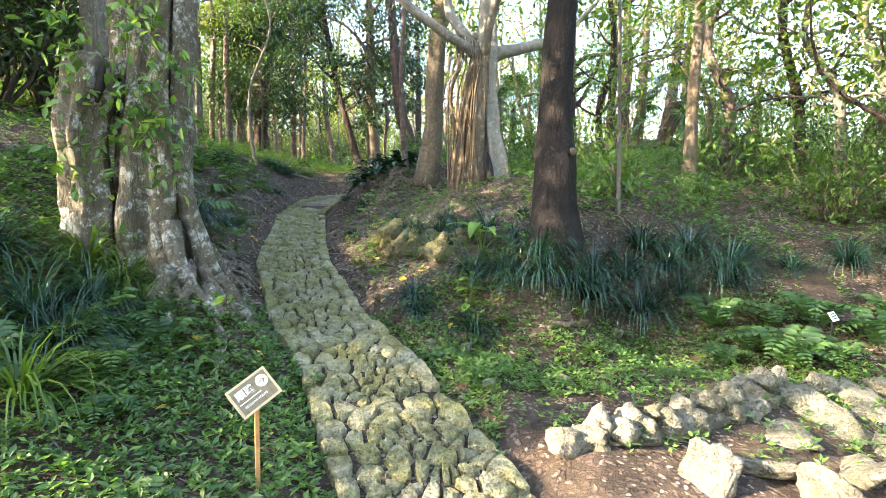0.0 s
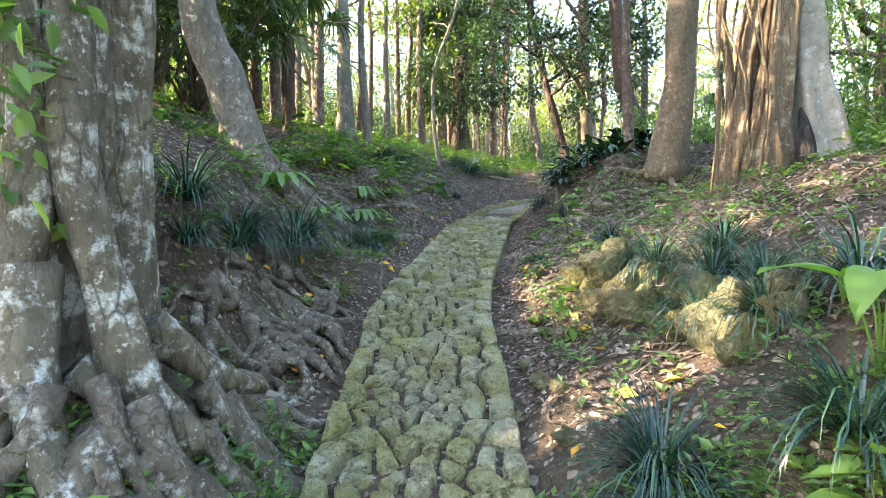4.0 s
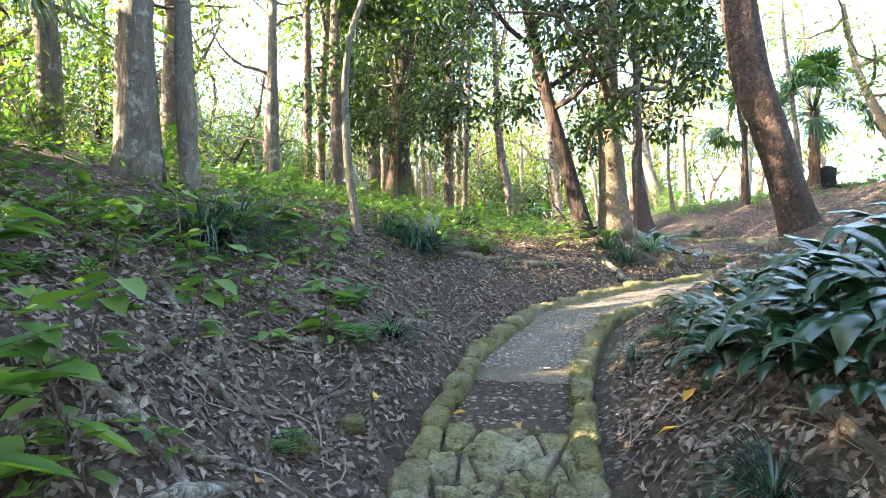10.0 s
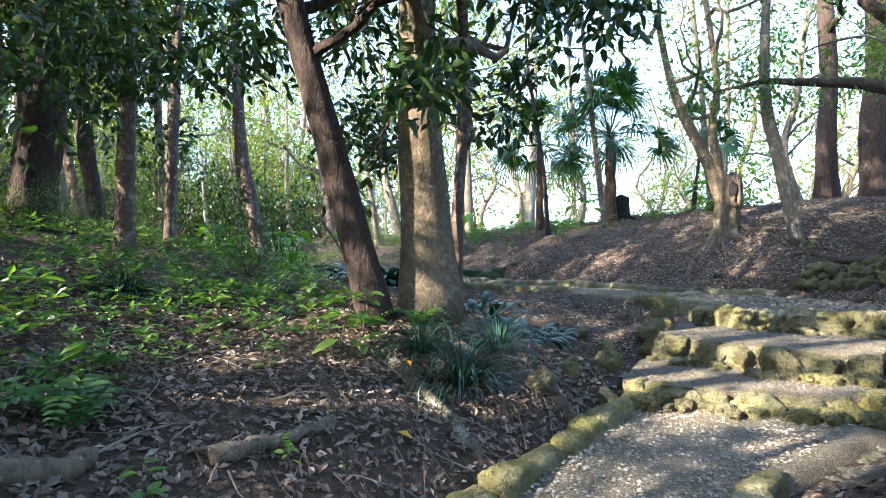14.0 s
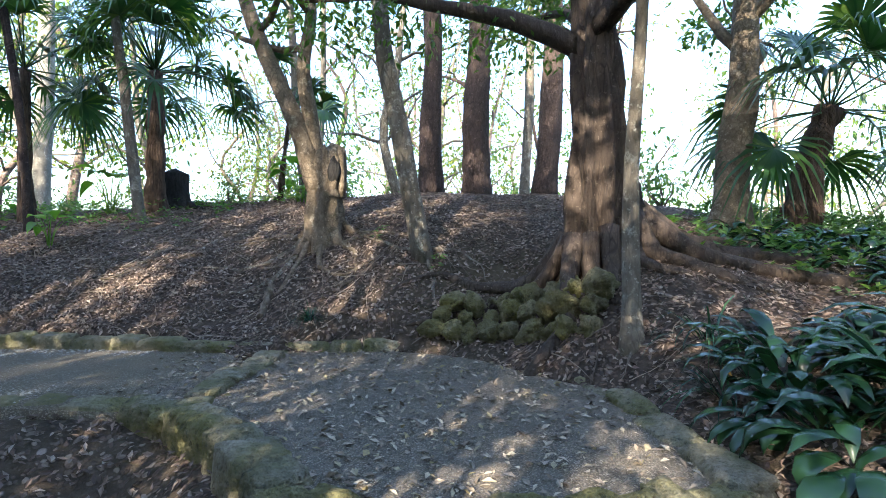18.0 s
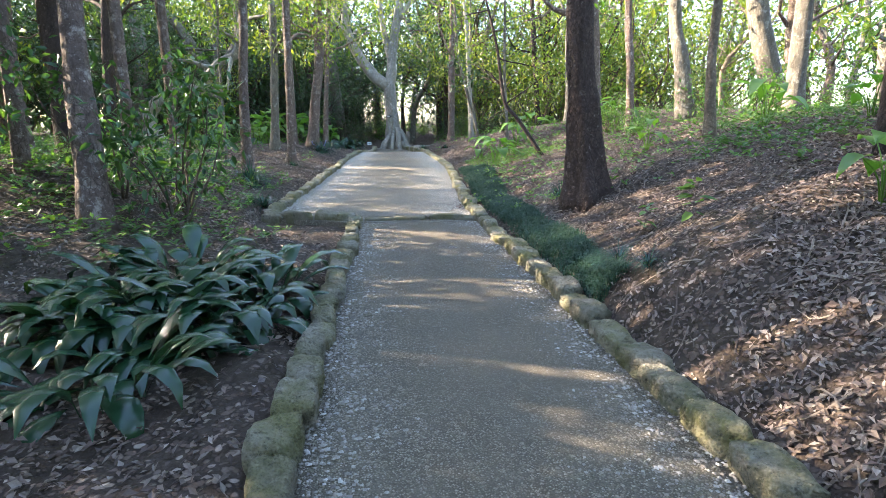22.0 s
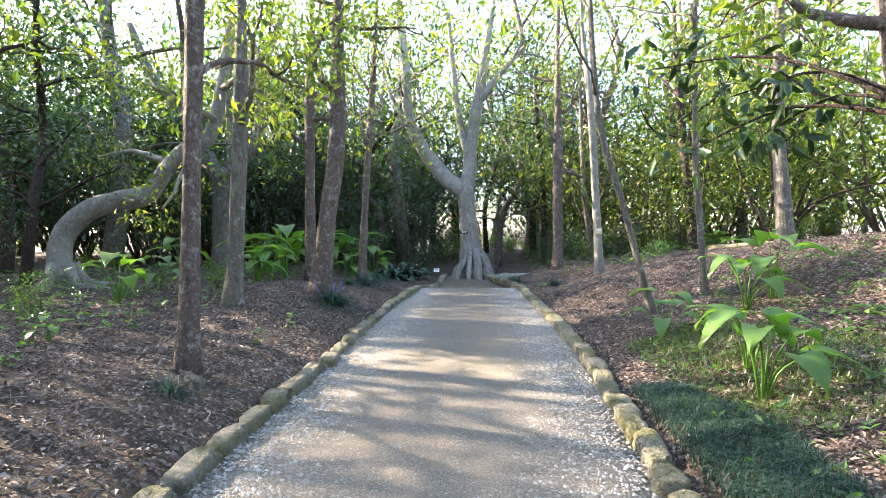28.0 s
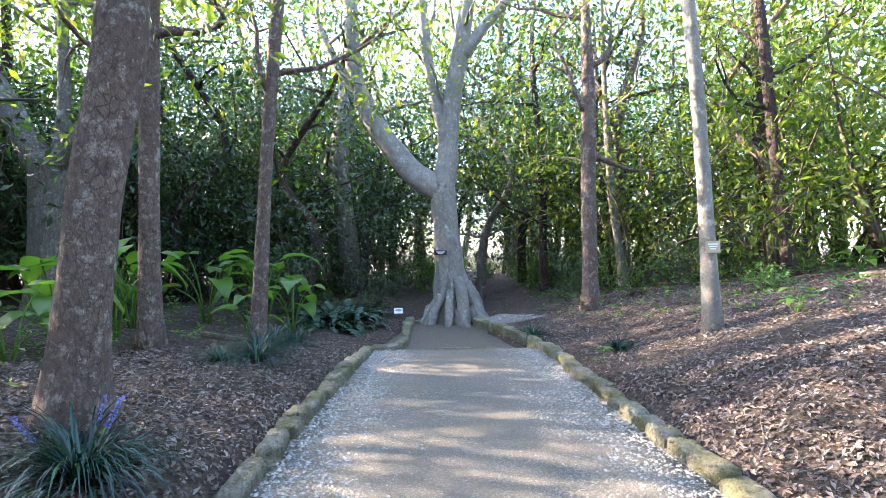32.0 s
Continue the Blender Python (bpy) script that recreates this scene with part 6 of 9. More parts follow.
BROADS = [broad_clump(s) for s in (11, 12, 13)]
place_all(BROADS, [
    (-1.5, 11.7, 0.85), (-1.3, 11.5, 0.92), (-1.0, 11.6, 0.98), (-1.6, 12.5, 0.82), (-1.25, 12.3, 0.88), (-0.85, 12.2, 0.95), (-1.55, 13.2, 0.7), (-1.15, 13.1, 0.88), (-0.6, 12.9, 0.95), (-0.6, 11.9, 0.9), (-1.3, 13.8, 0.72), (-1.2, 12.7, 0.8), (-0.9, 13.5, 0.85), (-1.5, 12.05, 0.7), (-0.75, 11.4, 0.85), (-1.66, 11.35, 0.75), (-1.72, 11.85, 0.8), (-1.76, 12.4, 0.8), (-1.78, 13.0, 0.72), (-1.72, 13.6, 0.7), (-1.3, 11.15, 0.85), (-1.0, 11.0, 0.9), (-1.45, 12.9, 1.0),
    (2.72, 17.78, 1.0), (2.98, 18.05, 0.9), (3.3, 18.2, 0.9), (3.62, 18.25, 0.85),
    (-1.35, 18.75, 0.75), (-1.7, 18.95, 0.8), (-1.1, 19.0, 0.7), (2.87, 17.42, 0.95), (3.36, 17.6, 1.05), (3.82, 17.85, 0.95), (3.5, 17.2, 1.15), (3.0, 17.0, 1.05), (4.0, 17.4, 1.1), (2.4, 17.15, 0.75),
    (-2.0, 23.5, 1.2), (-2.2, 23.98, 1.1), (-1.95, 22.95, 1.2), (-2.7, 23.44, 1.25), (-2.9, 23.88, 1.2), (-2.6, 22.9, 1.3), (-1.75, 22.6, 1.15), (-2.35, 23.2, 1.3), (-17.3, 40.7, 1.5), (-17.6, 41.6, 1.5), (-18.2, 42.1, 1.5), (-17.9, 41.0, 1.6), (-18.6, 42.9, 1.3),
    (6.07, 18.68, 0.8), (5.85, 18.22, 0.8), (6.4, 19.1, 0.8), (6.8, 18.3, 0.9), (5.4, 17.7, 0.9)], 55)


def elephant_ear(seed, n=7):
    """Large heart-shaped leaves on long stalks."""
    rng = np.random.default_rng(seed)
    t = thing("elephant_ear_plant", 0, 0, 0, "elephant-ear plant with large bright heart-shaped leaves", "plant", "elephant-ear plants")
    for k in range(n):
        a = k * 2.4 + rng.uniform(-0.4, 0.4)
        out = np.array([math.cos(a), math.sin(a), 0])
        h = rng.uniform(0.35, 0.85)
        p = curve_points([out * 0.03, out * 0.12 + [0, 0, h * 0.6], out * (0.22 + 0.25 * (1 - h)) + [0, 0, h]], 8)
        st = stem("stalk", [tube(p, np.linspace(0.012, 0.006, 8), 6)], ELEPHANT, t)
        ln, w = rng.uniform(0.28, 0.42), rng.uniform(0.22, 0.32)
        el = rng.uniform(-0.6, 0.5)
        d = unit(out * math.cos(el) + np.array([0, 0, math.sin(el)]))
        s = np.array([-out[1], out[0], 0])
        f = np.cross(s, d)
        rows = []
        for u, ww, cup in ((-0.28, 0.45, 0.0), (-0.1, 0.85, 0.03), (0.12, 1.0, 0.04), (0.4, 0.86, 0.03), (0.7, 0.5, 0.0), (0.9, 0.16, -0.03), (1.0, 0.01, -0.06)):
            c = p[-1] + d * u * ln - f * (u ** 2) * 0.12 * -1
            mid = c if u > -0.2 else p[-1] + d * ln * -0.06
            rows += [c + s * ww * w * 0.5 - f * cup, mid, c - s * ww * w * 0.5 - f * cup]
        b = np.arange(6)[:, None] * 3
        q = np.concatenate([b + np.array([[0, 1, 4, 3]]), b + np.array([[1, 2, 5, 4]])])
        part_of("leaf", mesh_of("leaf", rows, q, ELEPHANT, True), st)
    return t


EARS = [elephant_ear(s) for s in (21, 22, 23)]
place_all(EARS, [
    (-6.2, 36.7, 0.95), (-6.97, 35.9, 0.8), (-6.0, 37.2, 1.1), (-5.44, 33.9, 1.05), (-13.96, 28.8, 1.1), (-13.4, 28.0, 1.1), (-17.8, 36.4, 1.7), (-16.3, 35.5, 1.4), (-17.9, 37.2, 1.6), (-19.0, 37.9, 1.6), (-11.8, 30.4, 0.5),
    (3.0, 28.0, 0.9), (5.0, 25.4, 1.0), (4.6, 24.6, 0.7), (1.6, 25.5, 0.5), (-5.7, 34.6, 0.9), (-1.0, 30.8, 0.8), (-2.9, 35.8, 0.9), (-4.3, 38.2, 0.8), (-3.3, 37.2, 1.0), (-18.5, 40.2, 1.6), (-19.8, 41.0, 1.5), (-17.0, 38.9, 1.2), (-18.9, 39.2, 1.5), (-16.9, 36.2, 1.3),
    (-9.6, 41.5, 0.5), (-9.0, 46.0, 0.6), (0.42, 5.75, 0.55), (-7.5, 14.6, 0.9), (-4.0, 22.4, 0.8), (-5.2, 23.0, 0.8), (-4.4, 21.0, 0.7), (-17.2, 39.9, 1.1), (-14.5, 48.5, 1.0), (-15.5, 33.0, 1.0), (-14.0, 31.8, 0.9), (0.6, 31.5, 1.0), (1.8, 30.0, 0.9), (-18.0, 34.5, 1.1)], 56)


def seedling(seed, n=16):
    rng = np.random.default_rng(seed)
    t = thing("seedling", 0, 0, 0, "leafy green seedling growing from the bank", "plant", "seedlings on the banks")
    p = grown(rng, (0, 0, -0.02), (0.1, 0.1, 1), 0.42, 0.12, 7)
    stem("stem", [tube(p, np.linspace(0.006, 0.003, 7), 5)], TWIG, t)
    i = rng.integers(2, 7, n)
    a = rng.uniform(0, 6.28, n)
    u = np.stack([np.cos(a), np.sin(a), rng.uniform(-0.3, 0.5, n)], 1)
    nr = np.array([0, 0, 1.0]) + rng.normal(0, 0.3, (n, 3))
    ln = rng.uniform(0.10, 0.19, n)
    v, q = leaves(p[i] + unit(u) * 0.03, u, nr, ln, ln * 0.42)
    tagged(part_of("foliage", mesh_of("foliage", v, q, LEAF_LOW, True), t), kind="stuff")
    return t


SEEDLINGS = [seedling(s) for s in (31, 32, 33, 34)]
place_all(SEEDLINGS, [
    (-4.01, 10.53, 1.2), (-4.58, 10.47, 1.0), (-4.73, 10.01, 1.0), (-4.25, 10.6, 0.9), (-1.19, 8.96, 1.0), (-1.38, 10.11, 0.9), (-5.09, 9.87, 1.0), (-4.01, 10.31, 1.3), (-4.71, 10.17, 1.2), (-4.48, 10.42, 1.2),
    (-5.04, 11.65, 1.0), (-5.05, 10.76, 1.1), (-4.87, 10.32, 1.0), (-5.15, 12.64, 0.9), (-4.52, 8.72, 1.0), (-1.04, 7.37, 0.8), (-0.87, 7.09, 0.7), (-3.82, 7.30, 1.1), (-4.83, 14.01, 1.0), (-5.30, 13.52, 1.1),
    (-5.41, 14.18, 1.0), (-1.46, 15.85, 0.6), (-4.07, 16.59, 0.7), (-3.57, 15.94, 0.5), (-4.27, 15.34, 0.7), (-2.79, 17.46, 0.9), (-3.35, 17.05, 0.5), (-2.80, 17.7, 0.9), (-2.95, 17.42, 0.9), (3.85, 22.24, 0.5),
    (3.97, 21.42, 0.5), (0.07, 26.32, 0.7), (0.50, 25.94, 0.7), (-11.85, 30.29, 0.7), (-3.99, 31.21, 0.9)], 57)
place_all([SEEDLINGS[0]] + [copy_thing(SEEDLINGS[k], Matrix()) for k in (1, 2, 3)], [
    (-4.0, 10.55, 1.2), (-3.43, 30.38, 0.8), (-4.94, 35.44, 0.9), (-10.74, 32.38, 0.6), (-11.43, 33.22, 0.5), (-10.9, 42.15, 0.7), (-11.7, 40.6, 0.7), (-9.73, 42.21, 0.7), (-0.95, 3.95, 0.4), (-2.43, 3.7, 0.9), (-2.3, 3.9, 0.8),
    (-2.05, 3.1, 0.8), (0.26, 5.23, 0.8), (-3.7, 9.9, 0.9), (-1.5, 11.1, 0.7), (-5.6, 12.0, 1.1), (-5.9, 11.0, 1.2), (-6.2, 10.0, 1.2), (-5.5, 9.0, 1.2), (-5.2, 7.5, 1.2), (-4.6, 6.8, 1.2), (-6.0, 14.5, 1.2), (-6.6, 15.3, 1.1),
    (-5.6, 16.5, 1.0), (-6.3, 18.2, 1.0), (0.3, 9.6, 0.9), (1.4, 8.2, 0.9), (1.0, 7.6, 0.8), (2.6, 8.5, 1.0), (1.9, 7.4, 0.9), (-0.4, 9.4, 0.7), (-8.8, 29.3, 0.9), (-7.4, 26.6, 0.9), (-6.2, 25.6, 1.1)], 58)


MORE_RNG = np.random.default_rng(66)


def bank_spots(n, box, lo, hi):
    """Random places on a bank, clear of the path."""
    out = []
    while len(out) < n:
        x, y = MORE_RNG.uniform(box[0], box[2]), MORE_RNG.uniform(box[1], box[3])
        if np.min(np.hypot(WAY_POINTS[:, 0] - x, WAY_POINTS[:, 1] - y) - WAY_POINTS[:, 3]) > 0.35:
            out.append((x, y, MORE_RNG.uniform(lo, hi)))
    return out


place_all([copy_thing(SEEDLINGS[k], Matrix()) for k in (0, 1, 2, 3)], bank_spots(44, (-5.8, 7.6, -3.3, 14.0), 0.55, 1.15) + bank_spots(14, (-1.8, 7.5, 0.6, 11.5), 0.4, 0.8) + bank_spots(14, (-6.0, 14.5, -3.0, 19.0), 0.4, 0.8)
          + bank_spots(10, (-4.0, 2.4, -1.2, 5.0), 0.4, 0.8), 67)


def young_shrub(seed, x, y, h):
    """A leafy young evergreen beside the broad path."""
    rng = np.random.default_rng(seed)
    z = gz(x, y)
    o = np.array([x, y, z])
    t = thing("young_shrub", x, y, z, "airy young shrub with thin stems and green leaves", "shrub")
    ends = []
    for k in range(5):
        a = k * 1.3 + seed
        p = grown(rng, o + [0.05 * math.cos(a), 0.05 * math.sin(a), -0.03], (0.35 * math.cos(a), 0.35 * math.sin(a), 1), h * rng.uniform(0.7, 1.0), 0.12, 8)
        stem("stem", [tube(p, np.linspace(0.016, 0.004, 8), 6)], TWIG, t, origin=o)
        ends += [p[3], p[5], p[6], p[7]]
    part_of("foliage", crown_mesh("foliage", rng, ends, [0.36] * len(ends), 400, 0.11, LEAF_MID, o, True), t)


for k, (x, y, h) in enumerate(((-4.5, 24.75, 1.6), (-5.1, 25.2, 2.0), (-5.4, 24.6, 1.9), (-6.0, 23.4, 2.0))):
    young_shrub(200 + k, x, y, h)


def fern(seed, n=9, mat=None):
    rng = np.random.default_rng(seed)
    t = thing("fern", 0, 0, 0, "green fern with arching feathered fronds", "fern", "ferns")
    for k in range(n):
        a = k * 2 * math.pi / n + rng.uniform(-0.3, 0.3)
        out = np.array([math.cos(a), math.sin(a), 0])
        ln = rng.uniform(0.3, 0.5)
        p = curve_points([out * 0.02, out * ln * 0.45 + [0, 0, ln * 0.5], out * ln + [0, 0, ln * 0.35]], 12)
        d = unit(np.gradient(p, axis=0))
        s = np.array([-out[1], out[0], 0.0])
        idx = np.repeat(np.arange(1, 12), 2)
        sign = np.tile([1, -1], 11)
        u = s * sign[:, None] + d[idx] * 0.35
        w = np.interp(idx, [1, 4, 11], [0.6, 1.0, 0.15]) * ln * 0.3
        v, q = leaves(p[idx], u, np.cross(d[idx], s) * 1.0 + [0, 0, 0.2], w, w * 0.32 + 0.012, full=True)
        tagged(part_of("frond", mesh_of("frond", v, q, mat or LEAF_FERN, True), t), kind="stuff")
    return t


FERNS = [fern(s) for s in (41, 42)]
place_all(FERNS, [
    (-3.49, 9.33, 0.7), (-4.95, 9.05, 1.0), (-4.71, 10.54, 0.8), (-2.27, 3.78, 0.8), (-2.5, 3.54, 0.9), (-2.09, 3.37, 0.8), (-2.18, 4.14, 0.8), (-2.0, 3.8, 0.8), (2.91, 5.1, 1.2), (3.10, 4.75, 1.3), (3.46, 4.75, 1.3),
    (2.77, 5.5, 1.2), (3.31, 5.4, 1.2), (4.10, 5.0, 1.3), (2.6, 4.9, 1.0), (3.7, 5.3, 1.2), (4.5, 5.4, 1.3), (-3.98, 16.26, 0.75), (-4.12, 16.87, 0.5), (-2.4, 17.8, 0.6), (-2.10, 13.51, 0.6), (-2.6, 3.0, 0.9), (-1.8, 2.9, 0.7)], 59)


place_all([copy_thing(FERNS[k], Matrix()) for k in (0, 1)], bank_spots(16, (-5.6, 7.8, -3.4, 13.5), 0.5, 0.9) + bank_spots(12, (-4.0, 2.2, -1.2, 4.8), 0.5, 0.9), 68)


def strap_fern(x, y, az, seed):
    """A bird's-nest type fern with long lobed fronds reaching out over the bank."""
    rng = np.random.default_rng(seed)
    z = gz(x, y)
    t = thing("lobed_fern", x, y, z, "fern with long scalloped pale green fronds", "fern")
    for k in range(6):
        a = az + (k - 2.5) * 0.35 + rng.uniform(-0.1, 0.1)
        out = np.array([math.cos(a), math.sin(a), 0])
        ln = rng.uniform(0.3, 0.5)
        p = curve_points([[0, 0, 0.03], out * ln * 0.5 + [0, 0, 0.2], out * ln + [0, 0, 0.04]], 13)
        s = np.array([-out[1], out[0], 0.0])
        w = np.array([0.02, 0.03, 0.07, 0.05, 0.085, 0.06, 0.09, 0.06, 0.085, 0.055, 0.07, 0.04, 0.004])[:, None] * 0.5
        v = np.stack([p + s * w + [0, 0, 0.01], p, p - s * w + [0, 0, 0.01]], 1).reshape(-1, 3)
        b = np.arange(12)[:, None] * 3
        q = np.concatenate([b + np.array([[0, 1, 4, 3]]), b + np.array([[1, 2, 5, 4]])])
        part_of("frond", mesh_of("frond", v, q, LEAF_LOW, True), t)


strap_fern(-4.0, 8.0, -0.3, 61)
strap_fern(-3.95, 8.6, -0.2, 62)
strap_fern(-3.95, 9.5, -0.2, 63)
strap_fern(-4.2, 9.9, -0.1, 64)


def fan_palm(x, y, h, r, label, seed, fans=13, size=0.75, lean=(0, 0), droop=0.9):
    rng = np.random.default_rng(seed)
    z = gz(x, y)
    o = np.array([x, y, z])
    t = thing("fan_palm", x, y, z, label, "palm", "fan palms")
    top = o + [lean[0], lean[1], h]
    if h > 0.3:
        line = curve_points([o + [0, 0, -0.1], o + [lean[0] * 0.4, lean[1] * 0.4, h * 0.5], top], 16)
        stem("trunk", [tube(line, r * np.linspace(1.1, 0.7, 16) * (1 + 0.15 * rng.uniform(-1, 1, 16)), 12, rng, 0.15)], BARK_PALM, t, origin=o)
    for k in range(fans):
        a = k * 2.4 + rng.uniform(-0.3, 0.3)
        el = rng.uniform(-0.5, 1.25)
        d = np.array([math.cos(a) * math.cos(el), math.sin(a) * math.cos(el), math.sin(el)])
        ln = size * rng.uniform(0.9, 1.5)
        p = curve_points([top, top + d * ln * 0.6 + [0, 0, 0.06], top + d * ln + [0, 0, -0.05 * ln]], 7)
        st = stem("leaf_stalk", [tube(p, np.linspace(0.014, 0.008, 7), 5)], PALM_LEAF, t, origin=o)
        e = unit(p[-1] - p[-2])
        s = unit(np.cross(e, [0, 0, 1.0]))
        s = unit(s + np.array([0, 0, 1.0]) * rng.normal(0, 0.45))
        f = np.cross(s, e)
        vs, qs = [], []
        n = 26
        for j in range(n):
            b = (j / (n - 1) - 0.5) * 4.3
            dr = unit(e * math.cos(b) + s * math.sin(b) + f * (0.35 * abs(math.sin(b)) + 0.05 * (-1) ** j))
            sd = unit(np.cross(dr, f))
            L = size * rng.uniform(0.85, 1.0) * (1 - 0.12 * abs(b))
            base = len(vs) * 1
            for u, w, dz in ((0.0, 0.006, 0), (0.4, 0.030, 0.0), (0.68, 0.015, -0.16 * droop), (1.0, 0.002, -0.62 * droop)):
                c = p[-1] + dr * L * u + np.array([0, 0, dz * L])
                vs += [c + sd * w, c - sd * w]
            for i in range(3):
                qs.append([base + 2 * i, base + 2 * i + 1, base + 2 * i + 3, base + 2 * i + 2])
        part_of("fan_leaf", mesh_of("fan_leaf", np.array(vs) - o, qs, PALM_LEAF, True), st)
    return t


fan_palm(-7.7, 11.6, 2.0, 0.17, "fan palm with a shaggy dark trunk above the bank", 301, 17, 0.85)
fan_palm(-7.3, 10.2, 2.3, 0.14, "fan palm with a shaggy dark trunk above the bank", 302, 16, 0.85)
fan_palm(-6.4, 11.3, 1.7, 0.12, "fan palm with drooping fans above the bank", 303, 14, 0.8)
fan_palm(-8.6, 13.0, 2.2, 0.15, "shaggy fan palm in the wood", 304, 12, 0.7)
fan_palm(3.4, 27.1, 2.3, 0.16, "fan palm with fibrous trunk on the hill", 305, 34, 0.95)
fan_palm(5.1, 26.2, 1.7, 0.05, "young fan palm with a few drooping fans", 306, 6, 0.6, (0.1, -0.3), 0.9)
fan_palm(7.6, 18.9, 1.5, 0.2, "leaning fan palm with reddish fibrous trunk", 307, 19, 0.95, (0.35, -0.3))
fan_palm(1.9, 28.3, 2.4, 0.1, "slim fan palm at the edge of the hill", 308, 20, 0.85)
fan_palm(9.5, 16.8, 1.6, 0.15, "fan palm beyond the fig", 309, 14, 0.9)
# ---- the wood around: a few trees and shrubs, copied and turned ----
FOREST_RNG = np.random.default_rng(77)


def wood_tree(seed, height, r, bark, leaf, low, count, spread, blade=0.16):
    """A full tree of the surrounding wood, built at the origin."""
    rng = np.random.default_rng(seed)
    t = thing("wood_tree", 0, 0, 0, "tall tree of the surrounding wood in full leaf", "tree", "surrounding wood")
    line = curve_points([[0, 0, -0.3], [rng.normal(0, 0.22), rng.normal(0, 0.22), height * 0.22], [rng.normal(0, 0.35), rng.normal(0, 0.35), height * 0.42], [rng.normal(0, 0.6), rng.normal(0, 0.6), height * 0.7], [rng.normal(0, 0.8), rng.normal(0, 0.8), height]], 14)
    stem("trunk", [tube(line, np.linspace(r, r * 0.25, 14), 8, rng, 0.06)], bark, t)
    ends, br = [], []
    for k in range(9):
        i = 3 + k * 8 // 9
        a = k * 2.4 + seed
        b = grown(rng, line[i], (math.cos(a), math.sin(a), 0.55), spread * rng.uniform(0.7, 1.2), 0.22, 6)
        br.append(tube(b, np.linspace(r * 0.35, 0.012, 6), 3))
        ends += [b[3], b[5]]
    stem("branchwork", br, bark, t)
    for k in range(14):
        a, h = rng.uniform(0, 6.28), rng.uniform(low, 1.0)
        q = spread * math.sqrt(rng.uniform(0.1, 1))
        ends.append(np.array([math.cos(a) * q, math.sin(a) * q, h * height]))
    part_of("crown", crown_mesh("crown", rng, ends, rng.uniform(0.55, 1.1, len(ends)), int(count * 0.68), blade, leaf, (0, 0, 0)), t)
    return t


def wood_shrub(seed, h, leaf, count, blade=0.125):
    rng = np.random.default_rng(seed)
    t = thing("wood_shrub", 0, 0, 0, "leafy understory shrub in the wood", "shrub", "understory shrubs")
    ends, br = [], []
    for k in range(7):
        a = k * 0.9 + rng.uniform(-0.3, 0.3)
        b = grown(rng, (0, 0, -0.05), (0.5 * math.cos(a), 0.5 * math.sin(a), 1), h * rng.uniform(0.6, 1.0), 0.2, 6)
        br.append(tube(b, np.linspace(0.018, 0.004, 6), 3))
        ends += [b[2], b[4], b[5]]
    stem("branchwork", br, TWIG, t)
    part_of("foliage", crown_mesh("foliage", rng, ends, [0.34 * h ** 0.5] * len(ends), count, blade, leaf, (0, 0, 0)), t)
    return t


WOOD = [wood_tree(1, 9, 0.16, BARK_RED, LEAF_CANOPY, 0.3, 2300, 2.6), wood_tree(2, 8, 0.12, BARK_GREY, LEAF_CANOPY, 0.25, 2300, 2.2), wood_tree(3, 10, 0.2, BARK_GREY, LEAF_GREEN, 0.35, 2500, 2.8),
        wood_tree(4, 7, 0.09, BARK_TAN, LEAF_CANOPY, 0.2, 2100, 1.9), wood_tree(5, 9, 0.14, BARK_DARK, LEAF_GREEN, 0.25, 2300, 2.4)]
EVERGREEN = [wood_tree(6, 7.5, 0.14, BARK_DARK, LEAF_DARK, 0.1, 7800, 2.0, 0.115), wood_tree(7, 6.5, 0.1, BARK_DARK, LEAF_DARK, 0.08, 7400, 1.8, 0.115)]
SHRUBS = [wood_shrub(11, 1.2, LEAF_LOW, 420), wood_shrub(12, 0.8, LEAF_LOW, 360), wood_shrub(13, 1.8, LEAF_GREEN, 560), wood_shrub(14, 1.4, LEAF_GREEN, 460)]
DARK_SHRUBS = [wood_shrub(15, 1.7, LEAF_DARK, 640)]
BELT = [wood_shrub(16, 1.7, LEAF_DARK, 2000, 0.062), wood_shrub(17, 1.8, LEAF_MID, 1700, 0.062), wood_shrub(18, 1.7, LEAF_CANOPY, 1500, 0.055)]
FAR_WOOD = [wood_tree(21, 9, 0.16, BARK_RED, LEAF_CANOPY, 0.25, 1300, 2.6, 0.26), wood_tree(22, 8, 0.13, BARK_GREY, LEAF_GREEN, 0.2, 1300, 2.3, 0.26), wood_tree(23, 8, 0.14, BARK_DARK, LEAF_DARK, 0.08, 1600, 2.2, 0.26)]
PARK = [o for o in WOOD + EVERGREEN + SHRUBS + DARK_SHRUBS + FAR_WOOD + BELT]
KEPT = {o: False for o in PARK}


def settle(ob, x, y, size):
    turn, tall = (x * 7.31 + y * 3.17) % 6.28, 0.9 + 0.25 * ((x * 1.93 + y * 5.71) % 1.0)
    m = Matrix.Translation((x, y, gz(x, y))) @ Matrix.Rotation(turn, 4, "Z") @ Matrix.Diagonal((size, size, size * tall, 1))
    if KEPT[ob]:
        copy_thing(ob, m)
    else:
        ob.matrix_basis = m
        KEPT[ob] = True


def clear_of_ways(x, y, gap):
    return np.min(np.hypot(WAY_POINTS[:, 0] - x, WAY_POINTS[:, 1] - y) - WAY_POINTS[:, 3]) > gap


